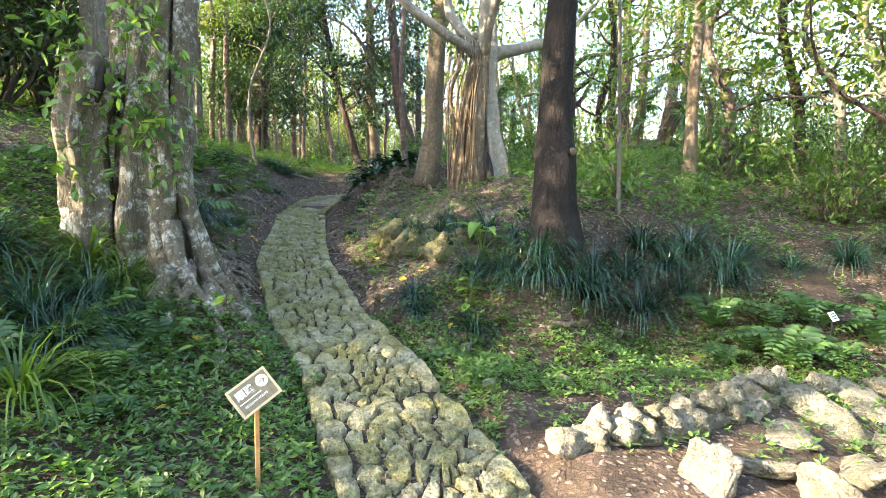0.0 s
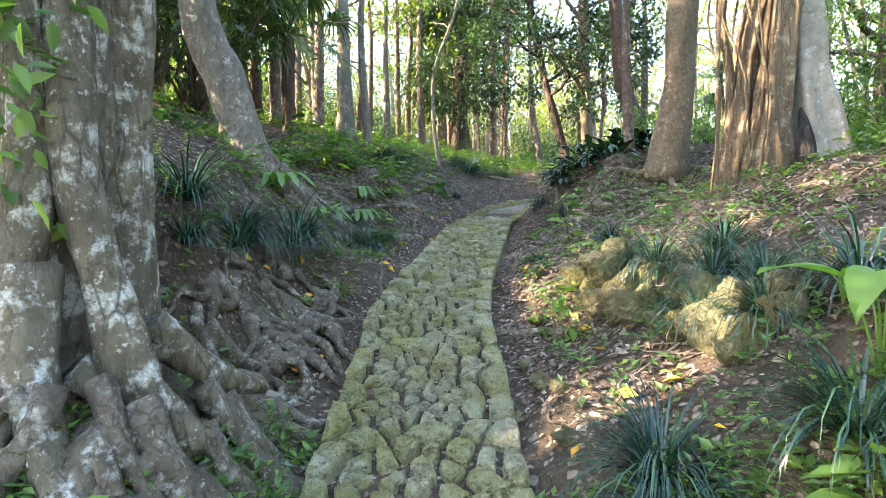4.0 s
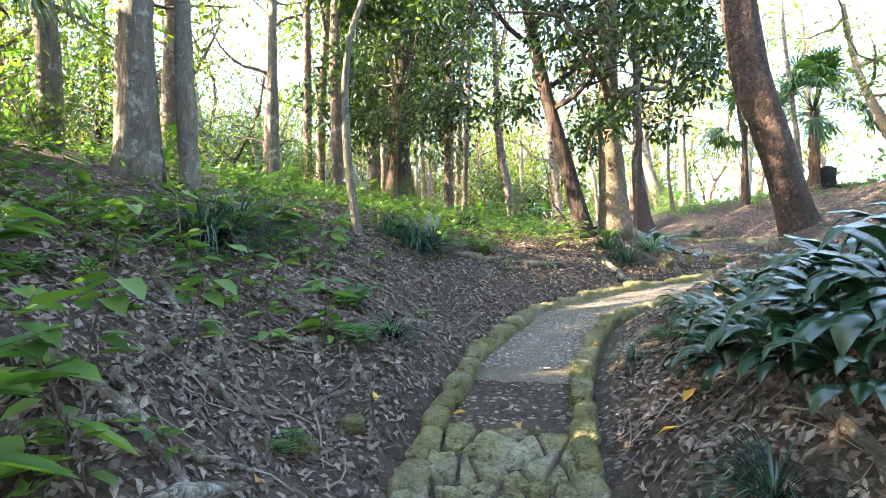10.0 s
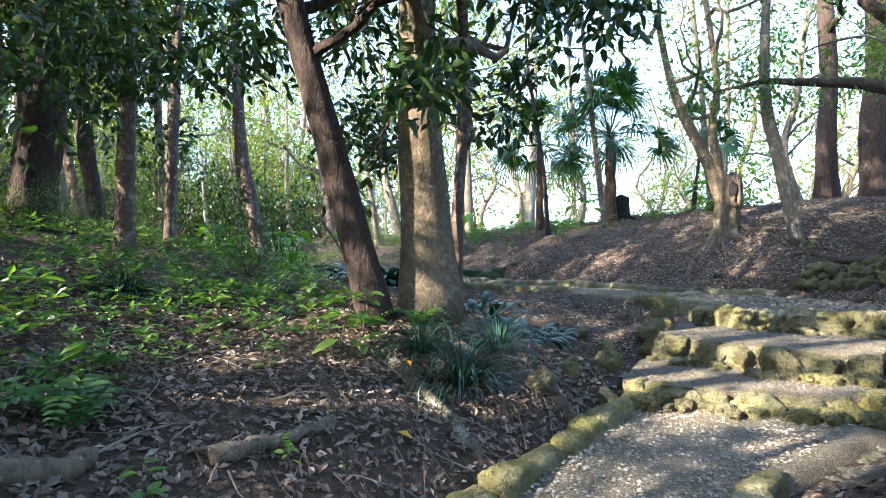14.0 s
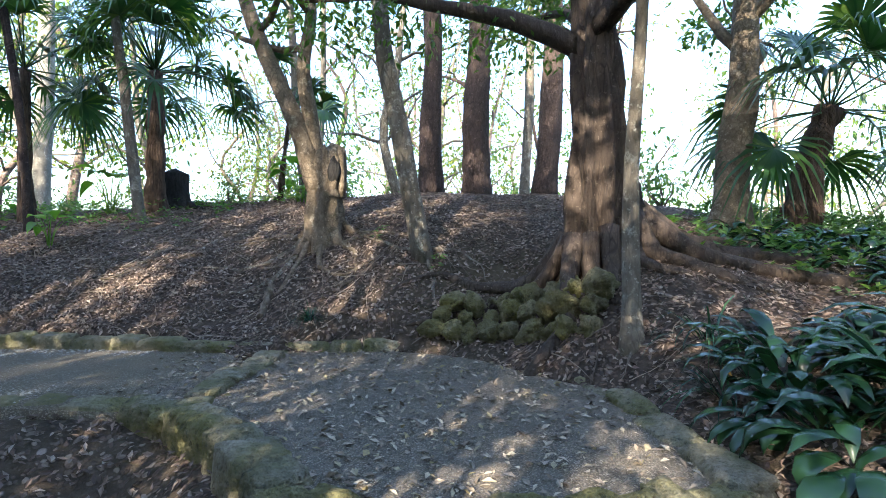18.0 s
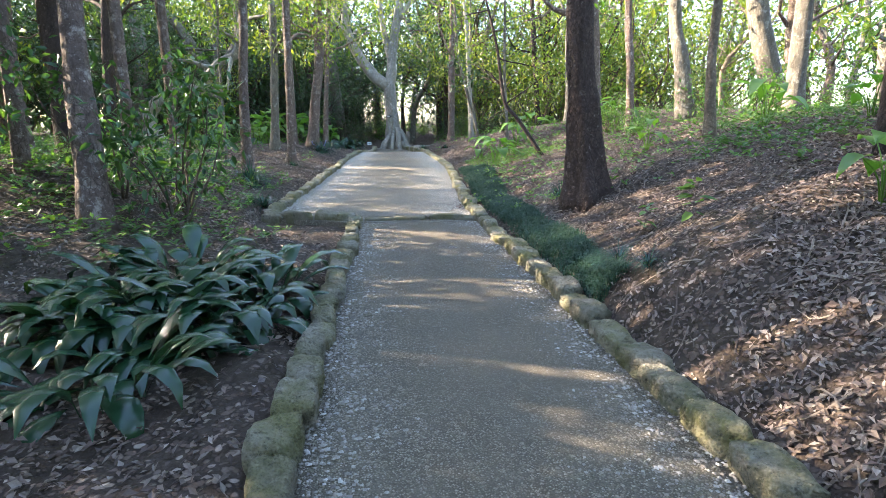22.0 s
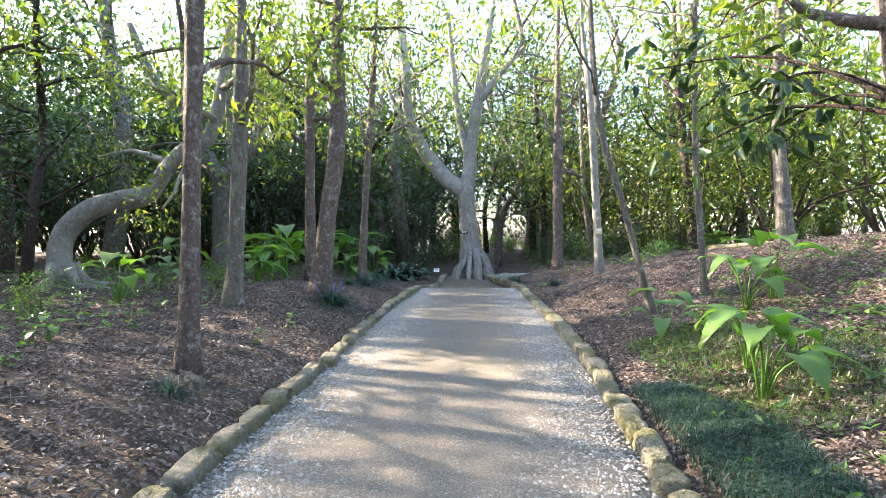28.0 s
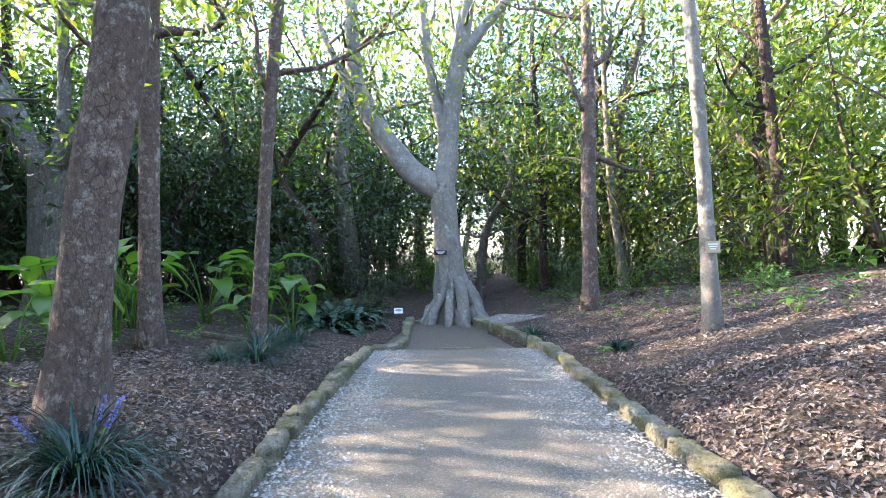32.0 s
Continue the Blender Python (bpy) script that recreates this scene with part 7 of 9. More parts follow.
def fill(kinds, box, count, gap, apart, size, avoid=()):
    """Sets copies down at random in a box x0, y0, x1, y1, clear of the paths and of each other."""
    done = []
    rng = np.random.default_rng(int(1000 + box[0] * 7 + box[1] * 13 + box[2] * 29 + box[3] * 31 + count))
    for _ in range(count * 12):
        if len(done) >= count:
            break
        x, y = rng.uniform(box[0], box[2]), rng.uniform(box[1], box[3])
        if not clear_of_ways(x, y, gap) or any(math.hypot(x - a, y - b) < apart for a, b in done) or any(p[0] < x < p[2] and p[1] < y < p[3] for p in avoid):
            continue
        done.append((x, y))
        settle(kinds[len(done) % len(kinds)], x, y, rng.uniform(*size))


fill(WOOD, (-34, -6, -8.5, 16), 23, 5, 2.6, (0.9, 1.3), ((-22, -5, -8, 1),))
fill(WOOD, (-36, 16, -11, 34), 18, 6, 2.6, (0.85, 1.25))
fill(WOOD[2:] + FAR_WOOD[:2], (-40, 46, 8, 72), 34, 3, 2.8, (0.9, 1.3))
fill(WOOD, (-2, 34, 16, 50), 8, 5, 2.6, (0.8, 1.2))
fill(WOOD, (5.5, -8, 24, 13.5), 22, 5.4, 2.2, (0.8, 1.15))
fill(WOOD, (10, 10, 30, 22), 13, 5, 2.4, (0.7, 1.0))
fill(WOOD, (8, 25, 22, 36), 9, 5, 2.4, (0.55, 0.85))
fill(WOOD, (-14, -18, 10, -9), 10, 5.5, 3.0, (0.9, 1.2))
fill(FAR_WOOD[:2], (14, 24, 34, 46), 12, 5, 3.5, (0.6, 0.9))
fill(EVERGREEN, (-34, 40, -19.5, 52), 9, 1.5, 2.2, (1.0, 1.4))
fill(EVERGREEN, (-19, 46.5, -14.5, 54), 4, 1.3, 2.0, (0.9, 1.2))
fill(EVERGREEN, (-36, 26, -18, 42), 7, 4, 2.2, (0.75, 1.0), ((-24, 32, -17, 40),))
fill(SHRUBS, (-16, 5, -6.0, 25), 30, 3.4, 1.0, (0.5, 0.95))
fill(BELT[1:2], (-10, 17.5, -4.0, 25.5), 7, 1.8, 0.9, (0.45, 0.8), ((-7.5, 26, -5, 30),))
fill(SHRUBS, (-24, 24, -9, 36), 22, 3.2, 1.3, (0.6, 1.0))
fill(SHRUBS, (-40, 14, -20, 44), 16, 4, 1.6, (1.0, 1.6))
fill(SHRUBS, (1.5, 6.8, 12, 14), 34, 2.4, 0.9, (0.8, 1.7))
fill(SHRUBS, (-1.5, 11.5, 3.5, 16.5), 12, 1.6, 0.9, (0.7, 1.3))
fill(SHRUBS, (-14, 6, -6.5, 20), 7, 4.2, 1.2, (1.0, 1.7))
fill(BELT[1:2], (-9, 21, -4.5, 25), 3, 2.2, 1.0, (0.6, 1.0))
fill(SHRUBS, (4.8, 1, 14, 7.5), 18, 2.6, 1.0, (0.8, 1.5))
fill(SHRUBS, (-4, 33, 6, 46), 20, 3.5, 1.2, (0.7, 1.2))
fill(SHRUBS, (-24, 44, -4, 58), 26, 1.6, 1.2, (0.8, 1.3))
fill(SHRUBS, (5, 25.5, 18, 36), 16, 3, 1.2, (0.7, 1.2))
fill(SHRUBS, (8.5, 12, 18, 22), 12, 3, 1.3, (0.8, 1.3))
fill(DARK_SHRUBS, (-26, 41, -18.5, 50), 9, 0.9, 1.2, (0.8, 1.2))
fill(DARK_SHRUBS, (-15.5, 45.5, -12, 50), 4, 1.2, 1.2, (0.7, 1.1))

# the further wood, closing the view on all sides
for k in range(64):
    a = k / 64 * 2 * math.pi + FOREST_RNG.uniform(-0.04, 0.04)
    q = FOREST_RNG.uniform(36, 58)
    x, y = -6 + math.cos(a) * q, 24 + math.sin(a) * q
    if (x > 14 and 12 < y < 45 or x > -6 and y > 44) and k % 2:
        continue
    settle(FAR_WOOD[k % 3], x, y, FOREST_RNG.uniform(1.4, 1.9))
fill(FAR_WOOD[2:], (-46, 46, -20, 64), 14, 1.5, 2.5, (1.1, 1.5))
fill(FAR_WOOD[:2], (-16, 54, 2, 68), 9, 1.5, 2.8, (1.0, 1.4))
fill(SHRUBS, (-40, 34, -20, 62), 16, 1.0, 1.5, (1.2, 2.0))
fill(SHRUBS, (-36, 54, -17, 70), 24, 0.2, 1.3, (1.2, 2.0))

# the dense evergreen belt behind the end of the path
for row, q in ((0, 17.5), (1, 21.0), (2, 25.0)):
    for k in range(26):
        a = radians(-22 + k * 4.9 + row * 2)
        x, y = -9 - q * math.sin(a) + FOREST_RNG.uniform(-1, 1), 32 + q * math.cos(a) + FOREST_RNG.uniform(-1, 1)
        if clear_of_ways(x, y, 1.8) and not (row == 0 and k > 11):
            settle(BELT[0 if k > 9 else 2 if k % 3 else 1], x, y, FOREST_RNG.uniform(1.5, 2.3) + 0.25 * row)
# unseen trees added on the sun's side to dapple the first banks
for k, (x, y) in enumerate(((-13.0, 0.6), (-16.0, -1.4), (-9.6, 5.4), (-8.4, 2.3), (-11.2, 1.6), (-7.6, 0.2), (-10.4, 0.6), (-9.8, 3.2))):
    settle(WOOD[k % 5], x, y, 1.15)
fill(EVERGREEN, (-34, 34, -24, 48), 11, 2.5, 1.9, (0.85, 1.1))
fill(BELT[:1], (-33, 34, -24, 48), 12, 2.5, 1.5, (1.4, 2.0))
# two evergreens added off to the left, as a sun screen
for k, (x, y) in enumerate(((-11.5, 6.4), (-9.4, 7.2))):
    settle(EVERGREEN[k % 2], x, y, 1.1)
fill(BELT[1:2], (5.5, 7.5, 17, 15.5), 14, 3, 1.4, (1.6, 2.4))
fill(EVERGREEN, (6, 8, 16, 15.5), 5, 3.5, 2.4, (0.8, 1.0))
for k, (x, y) in enumerate(((-20.0, 53.4), (-24.6, 55.4), (-20.6, 57.0), (-26.0, 62.0), (-23.4, 59.6))):
    settle(EVERGREEN[k % 2], x, y, 1.35)
# tall trees added to the west: they shade path and bank, and fill the background
for k, (x, y, size) in enumerate(((-21.0, 28.5, 1.3), (-22.5, 31.8, 1.35), (-24.4, 34.8, 1.35), (-20.2, 25.2, 1.25), (-25.8, 37.6, 1.4), (-23.4, 23.6, 1.3), (-19.0, 22.0, 1.2), (-27.0, 30.0, 1.4), (-8.7, 7.7, 0.95), (-10.4, 8.9, 1.0), (-7.3, 6.4, 0.85))):
    settle((WOOD[k % 5], EVERGREEN[k % 2])[k % 2], x, y, size)
for x, y, size in ((-7.0, 8.7, 1.4), (-6.9, 9.7, 1.3), (-7.3, 7.6, 1.4), (-6.6, 7.0, 1.1), (-8.0, 9.2, 1.7)):
    settle(BELT[0], x, y, size)
for k, (x, y) in enumerate(((-15.0, 50.5), (-19.5, 49.5), (-23.0, 47.0), (-11.0, 50.0), (-13.0, 54.5), (-26.0, 45.0), (-29.0, 41.0))):
    settle(WOOD[k % 5], x, y, 1.5)
for k, (x, y, size) in enumerate(((-21.6, 56.0, 1.5), (-24.4, 57.6, 1.6), (-28.2, 63.0, 2.0), (-29.6, 60.6, 2.0), (-25.6, 64.0, 2.0), (-20.0, 54.0, 1.3), (-24.6, 52.6, 1.4), (-18.4, 51.0, 1.2), (-22.6, 50.0, 1.3))):
    settle(SHRUBS[k % 4], x, y, size)
# the wood above the sunny bank
for k, (x, y, size) in enumerate(((5.4, 10.8, 0.85), (7.6, 9.3, 0.95), (9.2, 12.4, 1.0), (6.4, 13.6, 0.9), (3.7, 12.6, 0.75), (8.2, 6.6, 0.9), (11.5, 8.8, 1.0))):
    settle(WOOD[k % 5], x, y, size)
# ---- stones: kerbs, steps, cobbles, boulders ----
STONE_RNG = np.random.default_rng(88)
MOSSY_KERBS = [block_mesh("kerb_stone", STONE_RNG, KERB_MOSSY, 5, 0.17, 5.0) for _ in range(8)]
STEP_BLOCKS = [block_mesh("kerb_stone", STONE_RNG, KERB_MOSSY, 6, 0.30, 4.5) for _ in range(7)]
PALE_KERBS = [block_mesh("kerb_stone", STONE_RNG, KERB_PALE, 5, 0.14, 6.0) for _ in range(8)]
ROCKS = [block_mesh("rock", STONE_RNG, ROCK, 5, 0.34, 3.6) for _ in range(7)]
PALE_ROCKS = [block_mesh("rock", STONE_RNG, ROCK_PALE, 5, 0.3, 4.0) for _ in range(7)]
SLABS = [block_mesh("slab", STONE_RNG, KERB_PALE, 2, 0.05, 9.0) for _ in range(3)]


def lay(name, meshes, x, y, z, size, turn, parent=None, tilt=(0, 0)):
    ob = new(name, meshes[int(STONE_RNG.integers(len(meshes)))])
    m = Matrix.LocRotScale((x, y, z), Euler((tilt[0], tilt[1], turn)), Vector(size))
    if parent:
        ob.parent = parent
        ob.matrix_parent_inverse = parent.matrix_world.inverted()
    ob.matrix_world = m
    return ob


def kerb_run(name, line, meshes, label, length=0.42, width=0.17, height=0.17, up=0.06, parent=None, fill=0.97):
    """A row of kerb stones set end to end along a line of x, y, z."""
    p = np.array(line, float)
    root = parent or tagged(new(name), label, "kerb", kind="structure")
    if not parent:
        root.location = p[0]
        bpy.context.view_layer.update()
    s = np.concatenate([[0], np.cumsum(np.linalg.norm(np.diff(p, axis=0), axis=1))])
    k = 0.0
    while k < s[-1] - 0.08:
        ln = length * STONE_RNG.uniform(0.65, 1.35)
        c = min(s[-1], k + ln / 2)
        x, y, z = (np.interp(c, s, p[:, i]) for i in range(3))
        a = [np.interp(c + 0.1, s, p[:, i]) - np.interp(c - 0.1, s, p[:, i]) for i in (0, 1)]
        lay("kerb_stone", meshes, x + STONE_RNG.normal(0, 0.012), y + STONE_RNG.normal(0, 0.012), z + up - height * 0.5 + STONE_RNG.normal(0, 0.012),
            (ln * (1.1 if meshes is MOSSY_KERBS else fill), width * STONE_RNG.uniform(0.85, 1.2), height * STONE_RNG.uniform(0.9, 1.15)), math.atan2(a[1], a[0]) + STONE_RNG.normal(0, 0.05), root, (STONE_RNG.normal(0, 0.05), STONE_RNG.normal(0, 0.03)))
        k += ln
    return root


def way_edge(way, side, inset=0.06, lift=0.0):
    p, d = along(way, 0.3)
    return [(x - dy * side * (h - inset), y + dx * side * (h - inset), z + lift) for (x, y, z, h), (dx, dy) in zip(p, d)]


def at_level(points, z):
    return [(x, y, z) for x, y in points]


kerb_run("kerb_bend_left", way_edge(BEND_WAY, 1), MOSSY_KERBS, "moss-covered stone kerb along the bending path", 0.26, 0.175, 0.22, 0.085)
kerb_run("kerb_bend_right", way_edge(BEND_WAY[:7], -1), MOSSY_KERBS, "low moss-covered stone kerb along the bending path", 0.28, 0.165, 0.2, 0.06)
STONE_TAIL = STONE_WAY[-4:]
kerb_run("kerb_tail_left", way_edge(STONE_TAIL, 1), MOSSY_KERBS, "moss-covered stone kerb at the path's edge", 0.24, 0.14, 0.18, 0.05)
kerb_run("kerb_tail_right", way_edge(STONE_TAIL, -1), MOSSY_KERBS, "moss-covered stone kerb at the path's edge", 0.24, 0.14, 0.18, 0.045)
kerb_run("step_1", at_level(STEP_ONE, 2.09), STEP_BLOCKS, "lowest path step of mossy limestone blocks", 0.25, 0.22, 0.24, 0.02)
kerb_run("step_2", at_level(STEP_TWO, 2.28), STEP_BLOCKS, "middle path step of mossy limestone blocks", 0.27, 0.22, 0.24, 0.02)
kerb_run("step_3", at_level(STEP_THREE, 2.48), STEP_BLOCKS, "upper path step of mossy limestone blocks", 0.26, 0.22, 0.26, 0.02)
kerb_run("kerb_landing", at_level(LAND_LEFT, 2.48), PALE_KERBS, "edge of limestone blocks holding up the landing", 0.36, 0.26, 0.36, 0.05)
kerb_run("kerb_steps_right", [(0.78, 16.95, 2.1), (1.15, 17.35, 2.2), (1.7, 17.75, 2.35), (2.2, 18.13, 2.5)], MOSSY_KERBS, "mossy stone edging beside the steps", 0.34, 0.18, 0.2, 0.05)
kerb_run("kerb_landing_right", at_level(LAND_RIGHT, 2.48), PALE_KERBS, "flat grey stone edging of the landing", 0.42, 0.2, 0.14, 0.035)
kerb_run("kerb_landing_far", at_level(FAR_KERB, 2.49), PALE_KERBS, "low stone kerb under the leafy hill", 0.36, 0.15, 0.17, 0.07)
kerb_run("kerb_cross", at_level([(1.15, 20.75), (1.55, 21.15), (1.95, 21.5), (2.3, 21.8), (2.6, 22.05)], 2.48), PALE_KERBS, "flat worn stones laid across the landing", 0.36, 0.22, 0.14, 0.03)
kerb_run("kerb_near_left", at_level(NEAR_LEFT, 2.52), PALE_KERBS, "row of mossy limestone kerb stones", 0.34, 0.19, 0.22, 0.10)
kerb_run("kerb_near_right", at_level(NEAR_RIGHT, 2.52), PALE_KERBS, "row of mossy limestone kerb stones", 0.36, 0.19, 0.22, 0.10)
kerb_run("kerb_jog", at_level([(-3.95, 26.98), (-4.5, 26.65), (-5.05, 26.35)], 2.55), PALE_KERBS, "short cross row of kerb stones where the path widens", 0.34, 0.18, 0.2, 0.07)
kerb_run("kerb_far_left", at_level(FAR_LEFT, 2.55), PALE_KERBS, "long row of grey limestone kerb stones", 0.5, 0.2, 0.22, 0.10)
kerb_run("kerb_far_right", at_level(FAR_RIGHT + [(-14.6, 43.0), (-15.6, 43.6)], 2.55), PALE_KERBS, "long row of grey limestone kerb stones", 0.42, 0.2, 0.22, 0.10)
kerb_run("kerb_end_jog", at_level([(-15.4, 40.05), (-15.0, 40.35)], 2.54), PALE_KERBS, "short cross kerb where the path narrows", 0.3, 0.2, 0.18, 0.08)
kerb_run("kerb_end_left", at_level([(-15.05, 40.4), (-15.8, 41.4), (-16.7, 42.5), (-17.5, 43.5)], 2.52), PALE_KERBS, "kerb stones of the narrower path", 0.4, 0.2, 0.2, 0.09)
kerb_run("threshold_near", at_level([(-3.85, 27.0), (-3.3, 27.5), (-2.65, 28.0)], 2.545), SLABS, "flat stones laid across the gravel path", 0.45, 0.17, 0.12, 0.036)
kerb_run("threshold_far", at_level([(-15.0, 40.35), (-14.2, 41.0), (-13.4, 41.6)], 2.52), SLABS, "flat stones laid across the path's end", 0.5, 0.1, 0.1, 0.02)
kerb_run("threshold_end", at_level([(-17.5, 43.6), (-16.9, 44.1)], 2.49), SLABS, "stone sill across the narrow path", 0.5, 0.1, 0.1, 0.02)


def cells_of(seeds, reach):
    """The plots round the seeds: each one's polygon, cut by the halfway lines to its neighbours."""
    out = []
    for i, c in enumerate(seeds):
        poly = [c + np.array(q) * 0.34 for q in ((-1, -1), (1, -1), (1, 1), (-1, 1))]
        near = np.hypot(*(seeds - c).T)
        for j in np.argsort(near)[1:16]:
            if near[j] > reach:
                break
            m, d = (c + seeds[j]) / 2, seeds[j] - c
            cut = []
            for a, b in zip(poly, poly[1:] + poly[:1]):
                fa, fb = (a - m) @ d, (b - m) @ d
                if fa <= 0:
                    cut.append(a)
                if fa * fb < 0:
                    cut.append(a + (b - a) * (fa / (fa - fb)))
            poly = cut
        out.append(np.array(poly))
    return out


def paving_stone(poly, rng, rise):
    """Rings of one irregular stone: its foot, its shoulder, its worn top. Points are (along, across, up)."""
    c = poly.mean(0)
    far = np.hypot(*(poly - c).T)
    edge = c + (poly - c) * (1 - rng.uniform(0.008, 0.021) / np.maximum(far, 0.03))[:, None]
    ring = []
    for a, b in zip(edge, np.roll(edge, -1, 0)):
        ring.append(a + (c - a) * rng.uniform(0.03, 0.16))
        if np.hypot(*(b - a)) > 0.06:
            ring.append((a + b) / 2 + (c - (a + b) / 2) * rng.uniform(-0.04, 0.1))
    ring = np.array(ring)
    n = len(ring)
    tilt = rng.normal(0, 0.09, 2)
    rows = []
    for scale, up, rough in ((1.03, -0.10, 0.0), (1.0, rise - 0.022, 0.006), (0.88, rise, 0.005), (0.5, rise + 0.006, 0.006)):
        q = c + (ring - c) * scale
        rows.append(np.column_stack([q, up + (q - c) @ tilt + rng.normal(0, rough, n)]))
    v = np.vstack(rows + [[[c[0], c[1], rise + rng.normal(0.004, 0.005)]]])
    j = np.arange(n)
    k = (j + 1) % n
    f = [np.stack([a * n + j, a * n + k, (a + 1) * n + k, (a + 1) * n + j], -1) for a in range(3)]
    f = np.vstack(f)
    tri = np.vstack([f[:, [0, 1, 2]], f[:, [0, 2, 3]], np.stack([3 * n + j, 3 * n + k, np.full(n, 4 * n)], -1)])
    return v, tri


def stone_way():
    """The cobbled path: squared border stones, cross slabs, and small cobbles between, in earth."""
    root = tagged(new("path_cobbled"), "mossy coral limestone cobbled path climbing through the wood", "path", kind="structure")
    root.location = (0, 2.7, 0)
    bpy.context.view_layer.update()
    base = np.array(root.location)
    p, d = along(STONE_WAY[:-1], 0.05)
    s = np.concatenate([[0], np.cumsum(np.hypot(*np.diff(p[:, :2], axis=0).T))])
    rng = np.random.default_rng(23)
    seeds, kinds = [], []
    slab_at = [(6.15, -0.17), (6.2, 0.16), (7.6, -0.15), (7.65, 0.17), (8.5, 0.2), (9.0, -0.17), (9.05, 0.12), (10.1, -0.02), (11.2, 0.1), (12.6, 0.05), (14.2, -0.1), (15.35, 0.0), (16.5, 0.0)]
    for k, w in slab_at:
        seeds.append((k, w))
        kinds.append("slab")
    for side in (-1, 1):
        k = 3.3
        while k < s[-1]:
            ln = rng.uniform(0.18, 0.36)
            h = np.interp(k, s, p[:, 3])
            seeds.append((k + ln / 2, side * (h - 0.075 + rng.normal(0, 0.006))))
            kinds.append("border_stone")
            k += ln
    fixed = np.array(seeds[:len(slab_at)])
    k = 3.3
    while k < s[-1]:
        row = rng.uniform(-0.05, 0.05)
        for w in np.arange(-0.26, 0.261, 0.104):
            q = (k + rng.normal(0, 0.034), w + row * 0.6 + rng.normal(0, 0.03))
            if rng.uniform() < 0.16:
                continue
            if np.any((np.abs(fixed[:, 0] - q[0]) < 0.12) & (np.abs(fixed[:, 1] - q[1]) < (0.2 if q[0] < 10 else 0.3))):
                continue
            seeds.append(q)
            kinds.append("cobble")
        k += 0.1
    seeds = np.array(seeds)
    vs, fs, n, count = [], [], 0, 0
    order = np.argsort(seeds[:, 0])
    plots = cells_of(seeds, 0.7)
    for i in order:
        poly = plots[i].copy()
        if len(poly) < 3:
            continue
        h = np.interp(poly[:, 0], s, p[:, 3])
        poly[:, 1] = np.clip(poly[:, 1], -h - 0.004, h + 0.004)
        c = poly.mean(0)
        poly = poly[np.concatenate([[True], np.hypot(*np.diff(poly, axis=0).T) > 0.012])]
        if len(poly) < 3 or np.ptp(poly[:, 0]) < 0.04:
            continue
        v, f = paving_stone(poly, rng, {"slab": 0.034, "border_stone": 0.03, "cobble": 0.016}[kinds[i]] + rng.normal(0, 0.011))
        x, y, z = (np.interp(v[:, 0], s, p[:, q]) for q in range(3))
        dx, dy = np.interp(v[:, 0], s, d[:, 0]), np.interp(v[:, 0], s, d[:, 1])
        world = np.column_stack([x - dy * v[:, 1], y + dx * v[:, 1], z + v[:, 2]])
        if count < 300 or kinds[i] != "cobble":
            o = world.mean(0)
            ob = part_of(kinds[i], mesh_of(kinds[i], world - o, f, COBBLE), root)
            ob.location = o - base
        else:
            vs.append(world)
            fs.append(f + n)
            n += len(world)
        count += kinds[i] == "cobble"
    ob = part_of("cobbles_beyond", mesh_of("cobbles_beyond", np.vstack(vs) - base, np.vstack(fs), COBBLE), root)
    tagged(ob, kind="stuff")


stone_way()


def rock_thing(x, y, size, label, meshes=None, sink=0.3, turn=None, up=0.0):
    z = gz(x, y)
    ob = lay("rock", meshes or ROCKS, x, y, z + size[2] * (0.5 - sink) + up, size, STONE_RNG.uniform(0, 6.28) if turn is None else turn, None, (STONE_RNG.normal(0, 0.45), STONE_RNG.normal(0, 0.45)))
    return tagged(ob, label, "rock")


PILE_RNG = np.random.default_rng(41)
for row, count, back, up in ((0, 9, 0.0, 0.0), (1, 8, 0.13, 0.07), (2, 7, 0.27, 0.1), (3, 6, 0.4, 0.02)):
    for k in range(count):
        u = (k + PILE_RNG.uniform(0.3, 0.7)) / count
        x, y = float(np.interp(u, [0, 0.45, 1], [3.42, 3.72, 3.62])), 21.12 - u * 1.62
        s = PILE_RNG.uniform(0.11, 0.21)
        rock_thing(x + back, y, (s * 1.15, s, s * PILE_RNG.uniform(0.85, 1.15)), "mossy yellow-green pitted rock below the fig", None, 0.3, None, up)
for row, count, back, up in ((0, 9, 0.0, 0.0), (1, 8, 0.15, 0.03), (2, 7, 0.3, 0.02)):
    for k in range(count):
        u = (k + PILE_RNG.uniform(0.2, 0.8)) / count
        x, y = -0.95 + u * 1.05 + back * 0.8, 7.75 - u * 1.7 + back * 0.5
        s = PILE_RNG.uniform(0.13, 0.24)
        rock_thing(x, y, (s * 1.2, s, s * PILE_RNG.uniform(0.8, 1.1)), "mossy limestone rock in the crumbling bank", None, 0.3, None, up)
for x, y, a, b, c in ((0.2, 19.1, 0.34, 0.28, 0.30), (0.38, 19.3, 0.26, 0.24, 0.28), (0.05, 18.95, 0.2, 0.18, 0.18)):
    rock_thing(x, y, (a, b, c), "sunlit yellowish limestone rock beside the steps", None, 0.2)
